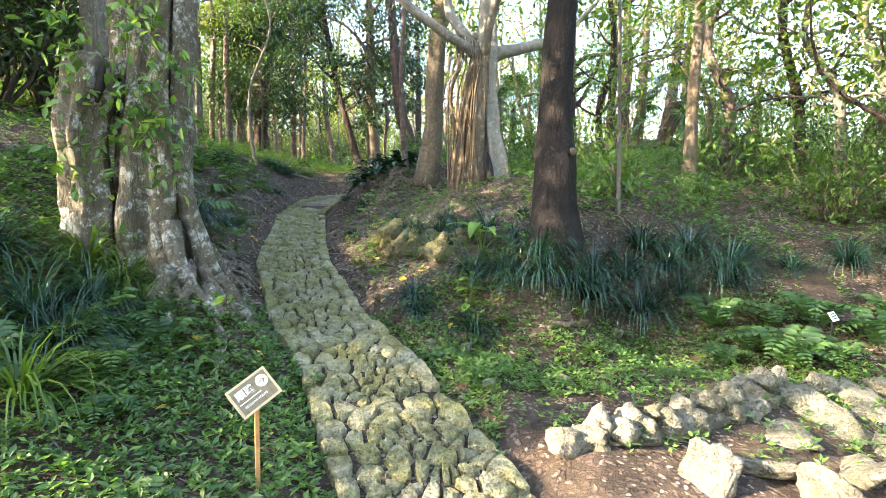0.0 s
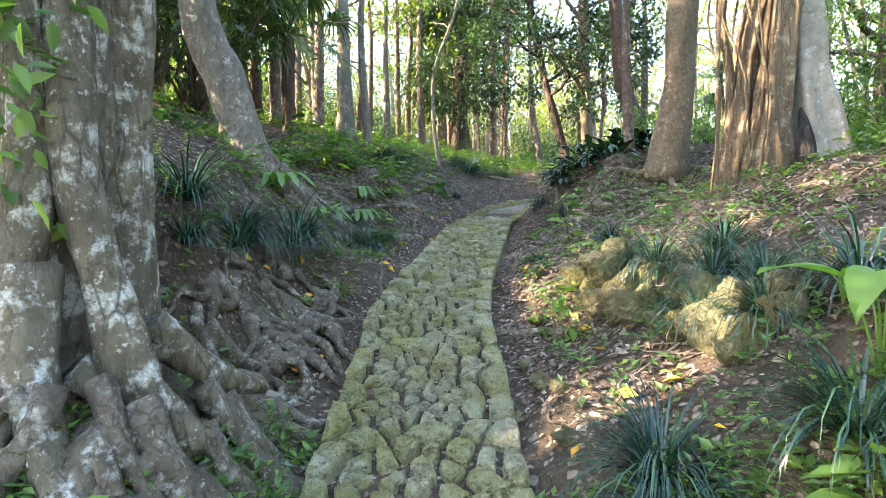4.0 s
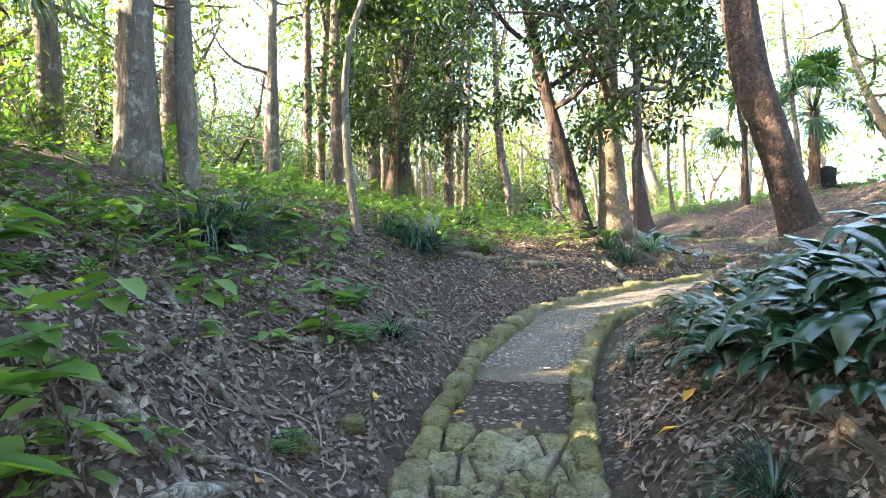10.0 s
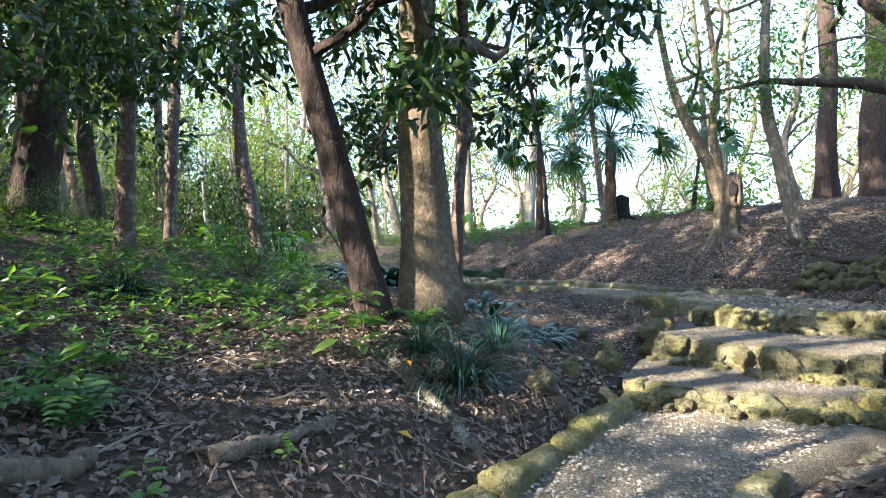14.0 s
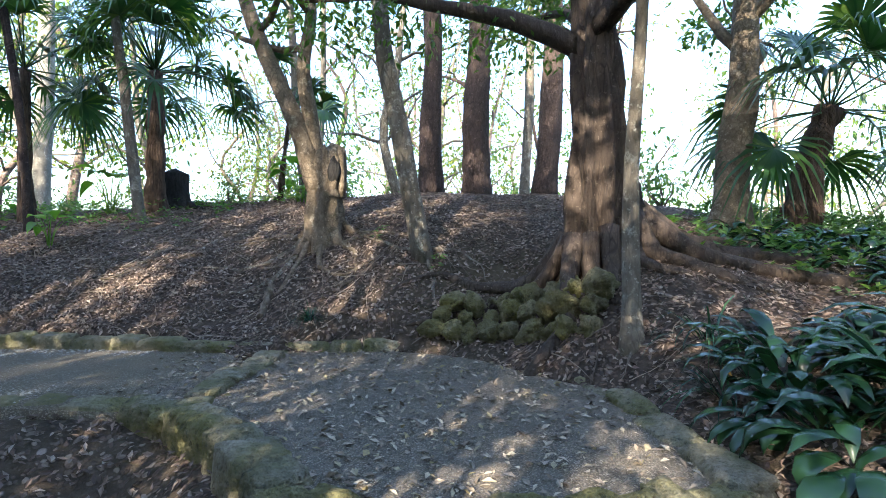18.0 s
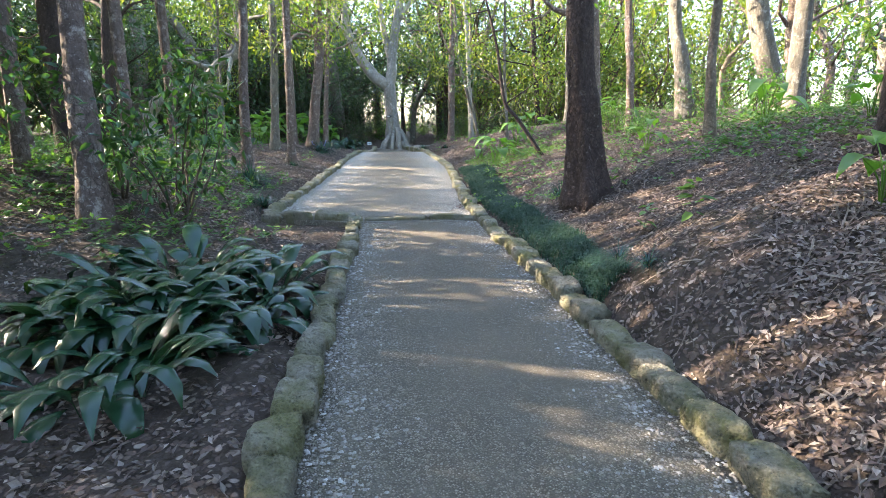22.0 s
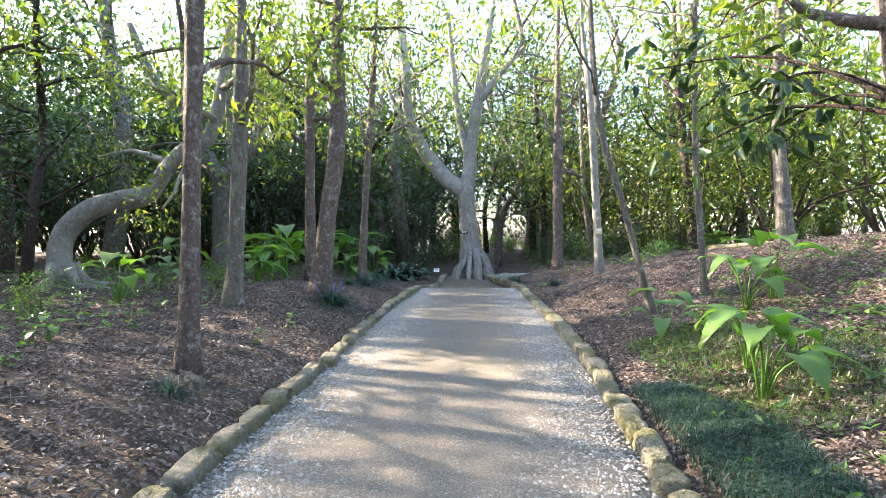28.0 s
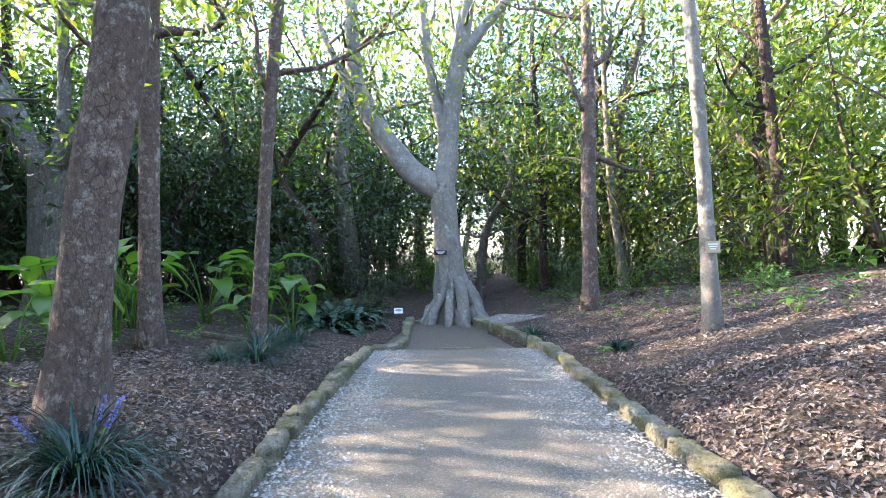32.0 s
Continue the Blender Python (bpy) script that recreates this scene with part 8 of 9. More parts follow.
for x, y, a, b, c in ((-1.05, 17.55, 0.2, 0.18, 0.14), (-1.25, 17.3, 0.2, 0.16, 0.14), (-0.9, 17.9, 0.22, 0.18, 0.14), (-1.5, 17.0, 0.16, 0.14, 0.12), (-1.6, 17.4, 0.22, 0.18, 0.16), (-1.3, 17.65, 0.16, 0.14, 0.12), (-0.3, 19.2, 0.2, 0.16, 0.14), (-0.5, 19.5, 0.16, 0.14, 0.12), (0.2, 18.4, 0.18, 0.14, 0.12)):
    rock_thing(x, y, (a, b, c), "small mossy stone half buried by the steps", None, 0.35)
for row, count, up in ((0, 11, 0.0), (1, 10, 0.11)):
    for k in range(count):
        u = (k + PILE_RNG.uniform(0.3, 0.7)) / count
        x, y = 0.6 + u * 2.1 + 0.04 * row, 3.02 + u * u * 0.55 + u * 0.62 + 0.08 * row
        s = PILE_RNG.uniform(0.12, 0.2)
        rock_thing(x, y, (s * 1.2, s, s * PILE_RNG.uniform(0.8, 1.1)), "pale weathered limestone in a low dry wall", PALE_ROCKS, 0.25, None, up * min(1, u * 3))
for x, y, a, b, c in ((0.22, 4.85, 0.11, 0.1, 0.09), (0.35, 3.95, 0.1, 0.09, 0.08), (1.75, 5.35, 0.13, 0.11, 0.1), (-0.1, 4.9, 0.08, 0.07, 0.05), (1.0, 4.3, 0.12, 0.1, 0.06), (-1.6, 3.8, 0.12, 0.1, 0.08)):
    rock_thing(x, y, (a, b, c), "loose pale stone lying in the green cover", PALE_ROCKS, 0.2)
for x, y, a, b, c in ((2.3, 3.55, 0.5, 0.4, 0.14), (2.75, 3.75, 0.46, 0.36, 0.16), (2.75, 4.15, 0.5, 0.36, 0.26), (3.2, 4.0, 0.55, 0.4, 0.18), (3.1, 4.35, 0.4, 0.3, 0.24), (2.45, 3.15, 0.5, 0.4, 0.12), (2.95, 3.35, 0.5, 0.4, 0.12), (3.5, 3.6, 0.6, 0.45, 0.16), (1.85, 3.05, 0.45, 0.34, 0.1), (1.4, 2.8, 0.45, 0.3, 0.1), (3.6, 4.3, 0.5, 0.4, 0.24), (2.0, 2.6, 0.5, 0.4, 0.1), (2.6, 2.7, 0.5, 0.4, 0.1), (3.2, 2.9, 0.5, 0.4, 0.1)):
    rock_thing(x, y, (a, b, c), "worn pale paving stone of the side path", PALE_ROCKS, 0.66)
for x, y, s in ((-1.15, 7.35, 0.14), (-1.1, 6.8, 0.12), (-0.95, 6.5, 0.14), (-1.3, 8.0, 0.12), (-1.0, 6.2, 0.1), (-1.5, 8.6, 0.12), (-1.75, 9.6, 0.12), (-1.8, 10.2, 0.1), (-0.8, 6.3, 0.1), (-0.7, 5.9, 0.12), (-3.75, 11.9, 0.16), (-3.85, 11.6, 0.12), (-3.6, 10.6, 0.1)):
    rock_thing(x, y, (s, s * 0.8, s * 0.6), "small mossy stone in the path's verge", None, 0.3)
for line, z in ((STEP_ONE, 1.99), (STEP_TWO, 2.105), (STEP_THREE, 2.30)):
    p = np.array(line)
    for k in range(26):
        u = PILE_RNG.uniform(0, len(p) - 1.01)
        i = int(u)
        q = p[i] + (p[i + 1] - p[i]) * (u - i) + unit(np.array([-0.75, -0.65])) * PILE_RNG.uniform(0.1, 0.3)
        s = PILE_RNG.uniform(0.05, 0.13)
        ob = lay("rubble_stone", ROCKS, q[0], q[1], z + s * 0.15, (s * 1.3, s, s * 0.8), PILE_RNG.uniform(0, 6.28))
        tagged(ob, "small loose limestone lump at the foot of a step", "stone", "step rubble")
# ---- signs, tags, fallen wood and roots on the ground ----
def board(name, w, h, d, mat, parent, m, label=""):
    bm = bmesh.new()
    bmesh.ops.create_cube(bm, size=1.0)
    bmesh.ops.scale(bm, vec=(w, h, d), verts=bm.verts)
    bmesh.ops.bevel(bm, geom=bm.edges[:], offset=min(w, h, d) * 0.12, segments=2, affect="EDGES", clamp_overlap=True)
    ob = part(name, bm, mat, parent, label)
    ob.matrix_basis = m
    return ob


def words(name, text, size, mat, parent, m, bold=0.0):
    cu = bpy.data.curves.new(name, "FONT")
    cu.body, cu.size, cu.align_x, cu.align_y, cu.extrude, cu.offset = text, size, "CENTER", "CENTER", 0.0008, bold
    tmp = bpy.data.objects.new(name, cu)
    scene.collection.objects.link(tmp)
    bpy.context.view_layer.update()
    me = bpy.data.meshes.new_from_object(tmp.evaluated_get(bpy.context.evaluated_depsgraph_get()))
    bpy.data.objects.remove(tmp)
    me.materials.clear()
    me.materials.append(mat)
    ob = part_of(name, me, parent)
    ob.matrix_basis = m
    return ob


def route_sign():
    x, y, z = -0.93, 2.64, 0.57
    g = gz(x, y)
    t = thing("route_sign", x, y, g, "small tilted wooden route sign on an orange post", "sign")
    face = Matrix.Translation((0, 0, z - g)) @ Matrix.Rotation(radians(28), 4, "Z") @ Matrix.Rotation(radians(62), 4, "X") @ Matrix.Rotation(radians(31), 4, "Z")
    b = board("board", 0.205, 0.145, 0.012, SIGN_FACE, t, face, "dark brown board")
    for cx, cy, w, h in ((0, 0.0745, 0.219, 0.012), (0, -0.0745, 0.219, 0.012), (0.1045, 0, 0.012, 0.137), (-0.1045, 0, 0.012, 0.137)):
        board("edging", w, h, 0.017, SIGN_FRAME, b, Matrix.Translation((cx, cy, 0.001)), "pale wooden edging")
    words("lettering", "\u9806\u8def", 0.05, WHITE, b, Matrix.Translation((-0.035, 0.024, 0.0072)), 0.0008)
    board("rule", 0.12, 0.005, 0.001, WHITE, b, Matrix.Translation((-0.028, -0.014, 0.0068)), "white rule")
    words("lettering", "REGULAR ROUTE", 0.0165, WHITE, b, Matrix.Translation((-0.012, -0.038, 0.0072)))
    bm = bmesh.new()
    bmesh.ops.create_cone(bm, cap_ends=True, segments=28, radius1=0.031, radius2=0.031, depth=0.0016)
    disc = part("disc", bm, WHITE, b, "white disc")
    disc.matrix_basis = Matrix.Translation((0.062, 0.026, 0.0072))
    for a, ox, oy, ln in ((0, -0.002, 0, 0.036), (38, 0.008, 0.007, 0.022), (-38, 0.008, -0.007, 0.022)):
        board("arrow_bar", ln, 0.005, 0.001, SIGN_FACE, disc, Matrix.Translation((ox, oy, 0.0016)) @ Matrix.Rotation(radians(a) * -1, 4, "Z"))
    bm = bmesh.new()
    bmesh.ops.create_cube(bm, size=1.0)
    bmesh.ops.scale(bm, vec=(0.022, 0.022, z - g + 0.05), verts=bm.verts)
    bmesh.ops.bevel(bm, geom=bm.edges[:], offset=0.002, segments=1, affect="EDGES")
    post = part("post", bm, SIGN_POST, t, "orange-brown wooden post")
    post.matrix_basis = Matrix.Translation((0.012, 0.0, (z - g - 0.05) / 2 - 0.02)) @ Matrix.Rotation(radians(28), 4, "Z")


route_sign()


def plant_label(x, y, h, turn, size, label):
    g = gz(x, y)
    t = thing("plant_label", x, y, g, label, "sign")
    face = Matrix.Translation((0, 0, h)) @ Matrix.Rotation(turn, 4, "Z") @ Matrix.Rotation(radians(55), 4, "X")
    b = board("plate", size, size * 0.72, 0.008, WHITE, t, face, "white plate")
    for k, w in enumerate((0.6, 0.75, 0.5)):
        board("text_bar", size * w, size * 0.07, 0.001, BLACK, b, Matrix.Translation((0, size * (0.18 - 0.17 * k), 0.0052)), "line of small print")
    board("stake", 0.014, 0.014, h + 0.1, BLACK, t, Matrix.Translation((0, 0.012, h / 2 - 0.05)))


plant_label(3.6, 4.95, 0.36, 0.6, 0.13, "small white plant label on a stake in the ferns")
plant_label(-17.75, 43.35, 0.22, 0.75, 0.2, "small white label on a dark stake beside the path")


def tree_tag(x, y, z, turn, w, h, label, mat):
    t = thing("name_board", x, y, z, label, "sign")
    t.matrix_world = Matrix.Translation((x, y, z)) @ Matrix.Rotation(turn, 4, "Z") @ Matrix.Rotation(radians(90), 4, "X")
    b = board("plate", w, h, 0.015, mat, t, Matrix())
    for k in range(3):
        board("text_bar", w * (0.7 - 0.15 * k), h * 0.1, 0.002, SIGN_FRAME if mat == SIGN_POST else WHITE, b, Matrix.Translation((0, h * (0.22 - 0.2 * k), 0.009)), "line of small print")
    return t


tree_tag(-10.47, 41.25, 4.15, radians(25), 0.17, 0.15, "yellowish name board fixed to the pale trunk", SIGN_FRAME)
tree_tag(-16.62, 43.55, 4.1, radians(25), 0.3, 0.11, "dark name board strapped to the forked trunk", BLACK)


def on_ground(points, r0, r1, name, label, category, mat, seed, lift=0.3, wob=0.03):
    """A root or a fallen branch that lies over the ground through places x, y."""
    rng = np.random.default_rng(seed)
    line = curve_points([(x, y, 0.0) for x, y in points], 5 * len(points))
    line[:, :2] += rng.normal(0, wob * 0.4, (len(line), 2))
    rad = np.linspace(r0, r1, len(line))
    line[:, 2] = ground_z(line[:, 0], line[:, 1]) + rad * lift
    v, f = joined([tube(line, rad, 9, rng, 0.12)])
    o = line[0].copy()
    ob = new(name, mesh_of(name, v - o, f, mat, True))
    ob.location = o
    return tagged(ob, label, category)


for k, (pts, r0, r1) in enumerate((
        (((-4.3, 12.2), (-4.05, 12.6), (-4.0, 13.4), (-3.78, 14.1), (-3.65, 14.7)), 0.035, 0.02), (((-4.6, 10.0), (-4.1, 10.3), (-3.85, 10.5), (-3.75, 11.0)), 0.045, 0.03), (((-4.4, 10.7), (-3.95, 10.9), (-3.83, 11.3)), 0.03, 0.015),
        (((-4.5, 11.3), (-4.1, 11.6), (-3.9, 12.2), (-4.05, 12.5)), 0.03, 0.015), (((-4.7, 9.6), (-4.3, 9.7), (-3.9, 9.6), (-3.7, 9.9)), 0.05, 0.02), (((-4.4, 9.2), (-4.0, 9.35), (-3.7, 9.3)), 0.035, 0.02),
        (((-4.6, 12.6), (-4.2, 12.9), (-3.95, 13.6), (-3.9, 14.3)), 0.028, 0.015), (((-0.3, 9.8), (-0.8, 9.4), (-1.2, 8.9), (-1.45, 8.6)), 0.045, 0.025), (((-0.2, 9.2), (-0.6, 8.9), (-1.05, 8.75), (-1.3, 8.2), (-1.3, 7.7)), 0.035, 0.02),
        (((-0.5, 10.2), (-1.0, 10.0), (-1.4, 9.6), (-1.6, 9.1)), 0.04, 0.02), (((-0.6, 10.9), (-1.1, 10.9), (-1.5, 11.2), (-1.75, 11.7)), 0.04, 0.025), (((0.0, 8.3), (-0.5, 8.1), (-1.0, 7.9), (-1.4, 7.7)), 0.03, 0.015),
        (((-1.2, 10.6), (-1.5, 10.8), (-1.8, 11.4), (-1.85, 12.1)), 0.03, 0.02), (((-2.6, 7.6), (-2.75, 7.9), (-3.0, 8.3)), 0.025, 0.01), (((-1.45, 7.25), (-1.0, 7.2), (-0.7, 7.25)), 0.035, 0.025),
        (((-2.2, 17.7), (-1.8, 17.5), (-1.45, 17.25), (-1.3, 17.0)), 0.06, 0.035), (((-2.6, 17.4), (-2.3, 17.0), (-2.15, 16.75)), 0.05, 0.03),
        (((4.0, 23.3), (3.3, 23.2), (2.8, 23.6), (2.3, 24.0)), 0.03, 0.01), (((3.4, 23.0), (3.0, 23.0), (2.6, 23.3)), 0.03, 0.012), (((3.1, 24.2), (2.6, 24.0), (2.1, 24.3), (1.7, 24.6)), 0.022, 0.008))):
    on_ground(pts, r0, r1, "surface_root", "brown tree root snaking over the bare bank", "root", BARK_ROOT, 400 + k)
ROOT_RNG = np.random.default_rng(91)
for k in range(64):
    if k < 40:
        x, y, a, turn = ROOT_RNG.uniform(-5.0, -4.1), ROOT_RNG.uniform(8.2, 14.2), ROOT_RNG.uniform(-0.7, 0.9), 0.25
    else:
        x, y, a, turn = ROOT_RNG.uniform(-0.9, 0.1), ROOT_RNG.uniform(7.2, 11.4), ROOT_RNG.uniform(2.5, 4.1), 0.25
    pts, step = [], ROOT_RNG.uniform(0.14, 0.3)
    for _ in range(6):
        pts.append((x, y))
        a += ROOT_RNG.normal(0, turn)
        if not clear_of_ways(x + math.cos(a) * step, y + math.sin(a) * step, 0.12):
            break
        x, y = x + math.cos(a) * step, y + math.sin(a) * step
    if len(pts) > 2:
        r = ROOT_RNG.choice([0.012, 0.016, 0.022, 0.032])
        on_ground(pts, r, r * 0.5, "surface_root", "thin brown root winding down the bare bank", "root", BARK_ROOT, 500 + k, 0.45)
for k, (pts, r0, r1, label) in enumerate((
        (((-4.2, 15.7), (-4.0, 15.85), (-3.81, 16.04)), 0.05, 0.045, "short mossy fallen branch on the litter"), (((-3.4, 16.2), (-3.15, 16.4), (-2.93, 16.64)), 0.04, 0.03, "dark fallen branch on the litter"),
        (((2.72, 22.62), (2.92, 22.82), (3.02, 22.95)), 0.04, 0.035, "mossy barkless log leaning on the bank"), (((-11.2, 27.0), (-10.9, 27.6), (-10.3, 28.4), (-10.0, 28.9)), 0.13, 0.12, "thick fallen log in the wood"),
        (((-10.1, 31.1), (-9.85, 31.05), (-9.55, 31.1)), 0.05, 0.04, "pale broken branch at a tree's foot"), (((2.5, 24.3), (1.9, 24.2), (1.5, 24.6)), 0.02, 0.008, "dead twig on the litter"), (((4.3, 23.6), (3.5, 23.7), (2.7, 24.5), (2.0, 24.9)), 0.018, 0.008, "long dead branch on the leafy hill"), (((3.3, 22.2), (3.6, 22.0), (4.2, 22.1)), 0.016, 0.007, "thin dead branch on the leafy hill"), (((2.2, 24.9), (2.6, 25.4), (3.4, 25.6)), 0.016, 0.007, "thin dead branch on the leafy hill"), (((4.6, 22.9), (5.2, 22.6), (5.9, 22.8)), 0.02, 0.008, "thin dead branch on the leafy hill"), (((-1.9, 23.3), (-1.4, 23.3)), 0.02, 0.01, "dead stick beside the kerb"),
        (((-3.2, 33.9), (-2.7, 34.0), (-2.2, 34.4)), 0.06, 0.04, "fallen branch on the slope"), (((-17.6, 38.4), (-16.9, 38.7), (-16.4, 38.9)), 0.05, 0.04, "pale pole lying in the wood"), (((-9.0, 45.0), (-8.0, 44.6), (-7.0, 44.7)), 0.08, 0.05, "fallen trunk on the slope"),
        (((0.95, 4.9), (1.2, 5.0), (1.4, 5.15)), 0.03, 0.025, "mossy broken stick under the bank"), (((0.3, 5.0), (0.35, 5.15)), 0.03, 0.02, "broken stick under the bank"))):
    on_ground(pts, r0, r1, "fallen_branch", label, "branch", DEAD_WOOD, 440 + k, 0.55)


def fallen_log(pts, r, label):
    rng = np.random.default_rng(29)
    o = np.array([pts[0][0], pts[0][1], gz(*pts[0])])
    t = thing("fallen_log", *o, label, "log")
    line = curve_points([(x, y, gz(x, y) + r * 0.75) for x, y in pts], 20)
    stem("log_body", [tube(line, r * np.linspace(1.0, 0.75, 20), 14, rng, 0.08)], BARK_TAN, t, origin=o)
    for i, a in ((6, 0.8), (13, -0.6)):
        b = grown(rng, line[i], (0.3, a, 0.8), 0.3, 0.2, 5)
        stem("broken_branch", [tube(b, np.linspace(0.04, 0.02, 5), 7, rng)], BARK_TAN, t, origin=o)


fallen_log(((-12.4, 25.9), (-11.0, 27.4), (-10.66, 28.3), (-10.35, 28.8)), 0.15, "grey fallen log lying on the leaf litter")
# ---- what covers the ground: litter, small leaves, pebbles ----
COVER_RNG = np.random.default_rng(99)


def near_ways(x, y):
    """Distance beyond the nearest path's edge."""
    d = np.full(len(x), 1e9)
    for i in range(0, len(x), 3000):
        w = np.hypot(x[i:i + 3000, None] - WAY_POINTS[:, 0], y[i:i + 3000, None] - WAY_POINTS[:, 1])
        j = w.argmin(1)
        d[i:i + 3000] = w[np.arange(len(j)), j] - WAY_POINTS[j, 3]
    return d


def patchy(x, y, scale, seed):
    return 0.5 + 0.5 * np.sin(x * scale + 1.7 * np.sin(y * scale * 0.8 + seed)) * np.sin(y * scale * 1.1 + seed * 2 + 1.3 * np.sin(x * scale * 0.7))


def scatter(box, n, lo, hi, thin=0.0, seed=1.0):
    """Places in a box that lie between lo and hi metres from the path's edge, thinned in patches."""
    x, y = COVER_RNG.uniform(box[0], box[2], n), COVER_RNG.uniform(box[1], box[3], n)
    d = near_ways(x, y)
    keep = (d > lo) & (d < hi) & (COVER_RNG.uniform(0, 1, n) > thin * (1 - patchy(x, y, 1.6, seed)))
    return x[keep], y[keep]


def slope_frame(x, y):
    e = 0.06
    z = ground_z(x, y)
    nx, ny = (z - ground_z(x + e, y)) / e, (z - ground_z(x, y + e)) / e
    return z, unit(np.stack([nx, ny, np.ones_like(nx)], 1))


def litter(name, box, n, lo, hi, size, label, thin=0.3, mat=None, lift=0.012, seed=1.0, tilt=0.45):
    x, y = scatter(box, n, lo, hi, thin, seed)
    z, nr = slope_frame(x, y)
    k = len(x)
    nr = unit(nr + COVER_RNG.normal(0, tilt, (k, 3)) * np.array([1, 1, 0.3]))
    u = np.cross(nr, COVER_RNG.normal(0, 1, (k, 3)))
    ln = size * COVER_RNG.uniform(0.55, 1.35, k)
    p = np.stack([x, y, z + lift + COVER_RNG.uniform(0, 0.018, k)], 1)
    v, f = leaves(p - unit(u) * ln[:, None] * 0.5, u, nr, ln, ln * COVER_RNG.uniform(0.32, 0.6, k), fold=0.28, full=False)
    return tagged(new(name, mesh_of(name, v, f, mat or LITTER)), label, "leaf litter", kind="stuff")


def twigs(name, box, n, lo, hi, label):
    """Thin dead sticks and root ends lying on the ground, each bent once or twice."""
    x, y = scatter(box, n, lo, hi, 0.3, 4.0)
    k = len(x)
    a, ln = COVER_RNG.uniform(0, 6.28, k), COVER_RNG.uniform(0.12, 0.6, k)
    r = COVER_RNG.uniform(0.0025, 0.008, k)
    rows = []
    for q in range(5):
        z = ground_z(x, y) + r * 1.2 + COVER_RNG.uniform(0.0, 0.02, k)
        side = np.stack([-np.sin(a), np.cos(a), 0 * a], 1) * (r * (1 - 0.17 * q))[:, None]
        c = np.stack([x, y, z], 1)
        rows += [c + side, c + np.array([0, 0, 1.0]) * (r * (1.4 - 0.2 * q))[:, None], c - side]
        x, y = x + np.cos(a) * ln / 4, y + np.sin(a) * ln / 4
        a = a + COVER_RNG.normal(0, 0.28, k)
    v = np.stack(rows, 1).reshape(-1, 3)
    b = np.arange(k)[:, None, None] * 15 + np.arange(4)[None, :, None] * 3
    f = np.concatenate([(b + np.array([0, 3, 4, 1])).reshape(-1, 4), (b + np.array([1, 4, 5, 2])).reshape(-1, 4)])
    return tagged(new(name, mesh_of(name, v, f, DEAD_TWIG, True)), label, "twigs", kind="stuff")


LITTER_WORDS = "brown curled dead leaves covering the ground"
litter("leaf_litter", (1.0, 21.5, 8.5, 27.5), 36000, 0.02, 9, 0.0468, LITTER_WORDS, 0.1)
litter("leaf_litter", (1.2, 16.2, 7.5, 21.5), 24000, 0.05, 9, 0.0468, LITTER_WORDS, 0.15)
litter("leaf_litter", (-6.0, 8.0, -1.0, 20.5), 57600, 0.12, 4, 0.0499, LITTER_WORDS, 0.3)
litter("leaf_litter", (-2.2, 6.0, 3.5, 14.5), 31200, 0.06, 5, 0.0452, LITTER_WORDS, 0.25)
litter("leaf_litter", (-1.5, 18.0, 1.2, 22.5), 4680, 0.02, 4, 0.0484, LITTER_WORDS, 0.3)
litter("leaf_litter", (-5.0, 28.0, 2.5, 36.0), 21600, 0.1, 8, 0.0484, LITTER_WORDS, 0.35)
litter("leaf_litter", (-2.5, 23.5, 2.5, 29.0), 28800, 0.1, 6, 0.0359, LITTER_WORDS, 0.3)
litter("leaf_litter", (-14.5, 33.0, -4.0, 46.5), 57600, 0.06, 7, 0.0484, LITTER_WORDS, 0.15)
litter("leaf_litter", (-16.5, 25.0, -4.0, 40.0), 95000, 0.06, 5, 0.054, LITTER_WORDS, 0.25)
litter("leaf_litter", (-6.5, 21.5, -0.5, 26.5), 9000, 0.05, 5, 0.0484, LITTER_WORDS, 0.35)
litter("leaf_litter", (-8.0, 5.0, -3.0, 9.0), 4500, 0.4, 5, 0.0484, LITTER_WORDS, 0.6)
litter("leaf_litter_path", (-3.5, 3.0, 1.0, 16.0), 900, -0.5, 0.35, 0.07, "scattered brown leaves along the cobbles", 0.6, None, 0.02)


def flat_litter(name, n, outline, z, size, label):
    """Small dead leaves lying on a level place, inside its outline."""
    p = np.array(outline)
    x, y = COVER_RNG.uniform(p[:, 0].min(), p[:, 0].max(), n), COVER_RNG.uniform(p[:, 1].min(), p[:, 1].max(), n)
    inside = np.zeros(n, bool)
    for (ax, ay), (bx, by) in zip(p, np.roll(p, -1, 0)):
        inside ^= ((ay > y) != (by > y)) & (x < (bx - ax) * (y - ay) / (by - ay + 1e-9) + ax)
    x, y = x[inside], y[inside]
    k = len(x)
    nr = unit(np.array([0, 0, 1.0]) + COVER_RNG.normal(0, 0.3, (k, 3)))
    u = np.cross(nr, COVER_RNG.normal(0, 1, (k, 3)))
    ln = size * COVER_RNG.uniform(0.4, 1.4, k)
    q = np.stack([x, y, z + COVER_RNG.uniform(0.004, 0.014, k)], 1)
    v, f = leaves(q - unit(u) * ln[:, None] * 0.5, u, nr, ln, ln * COVER_RNG.uniform(0.35, 0.65, k), fold=0.2, full=False)
    return tagged(new(name, mesh_of(name, v, f, LITTER_PALE)), label, "leaf litter", kind="stuff")


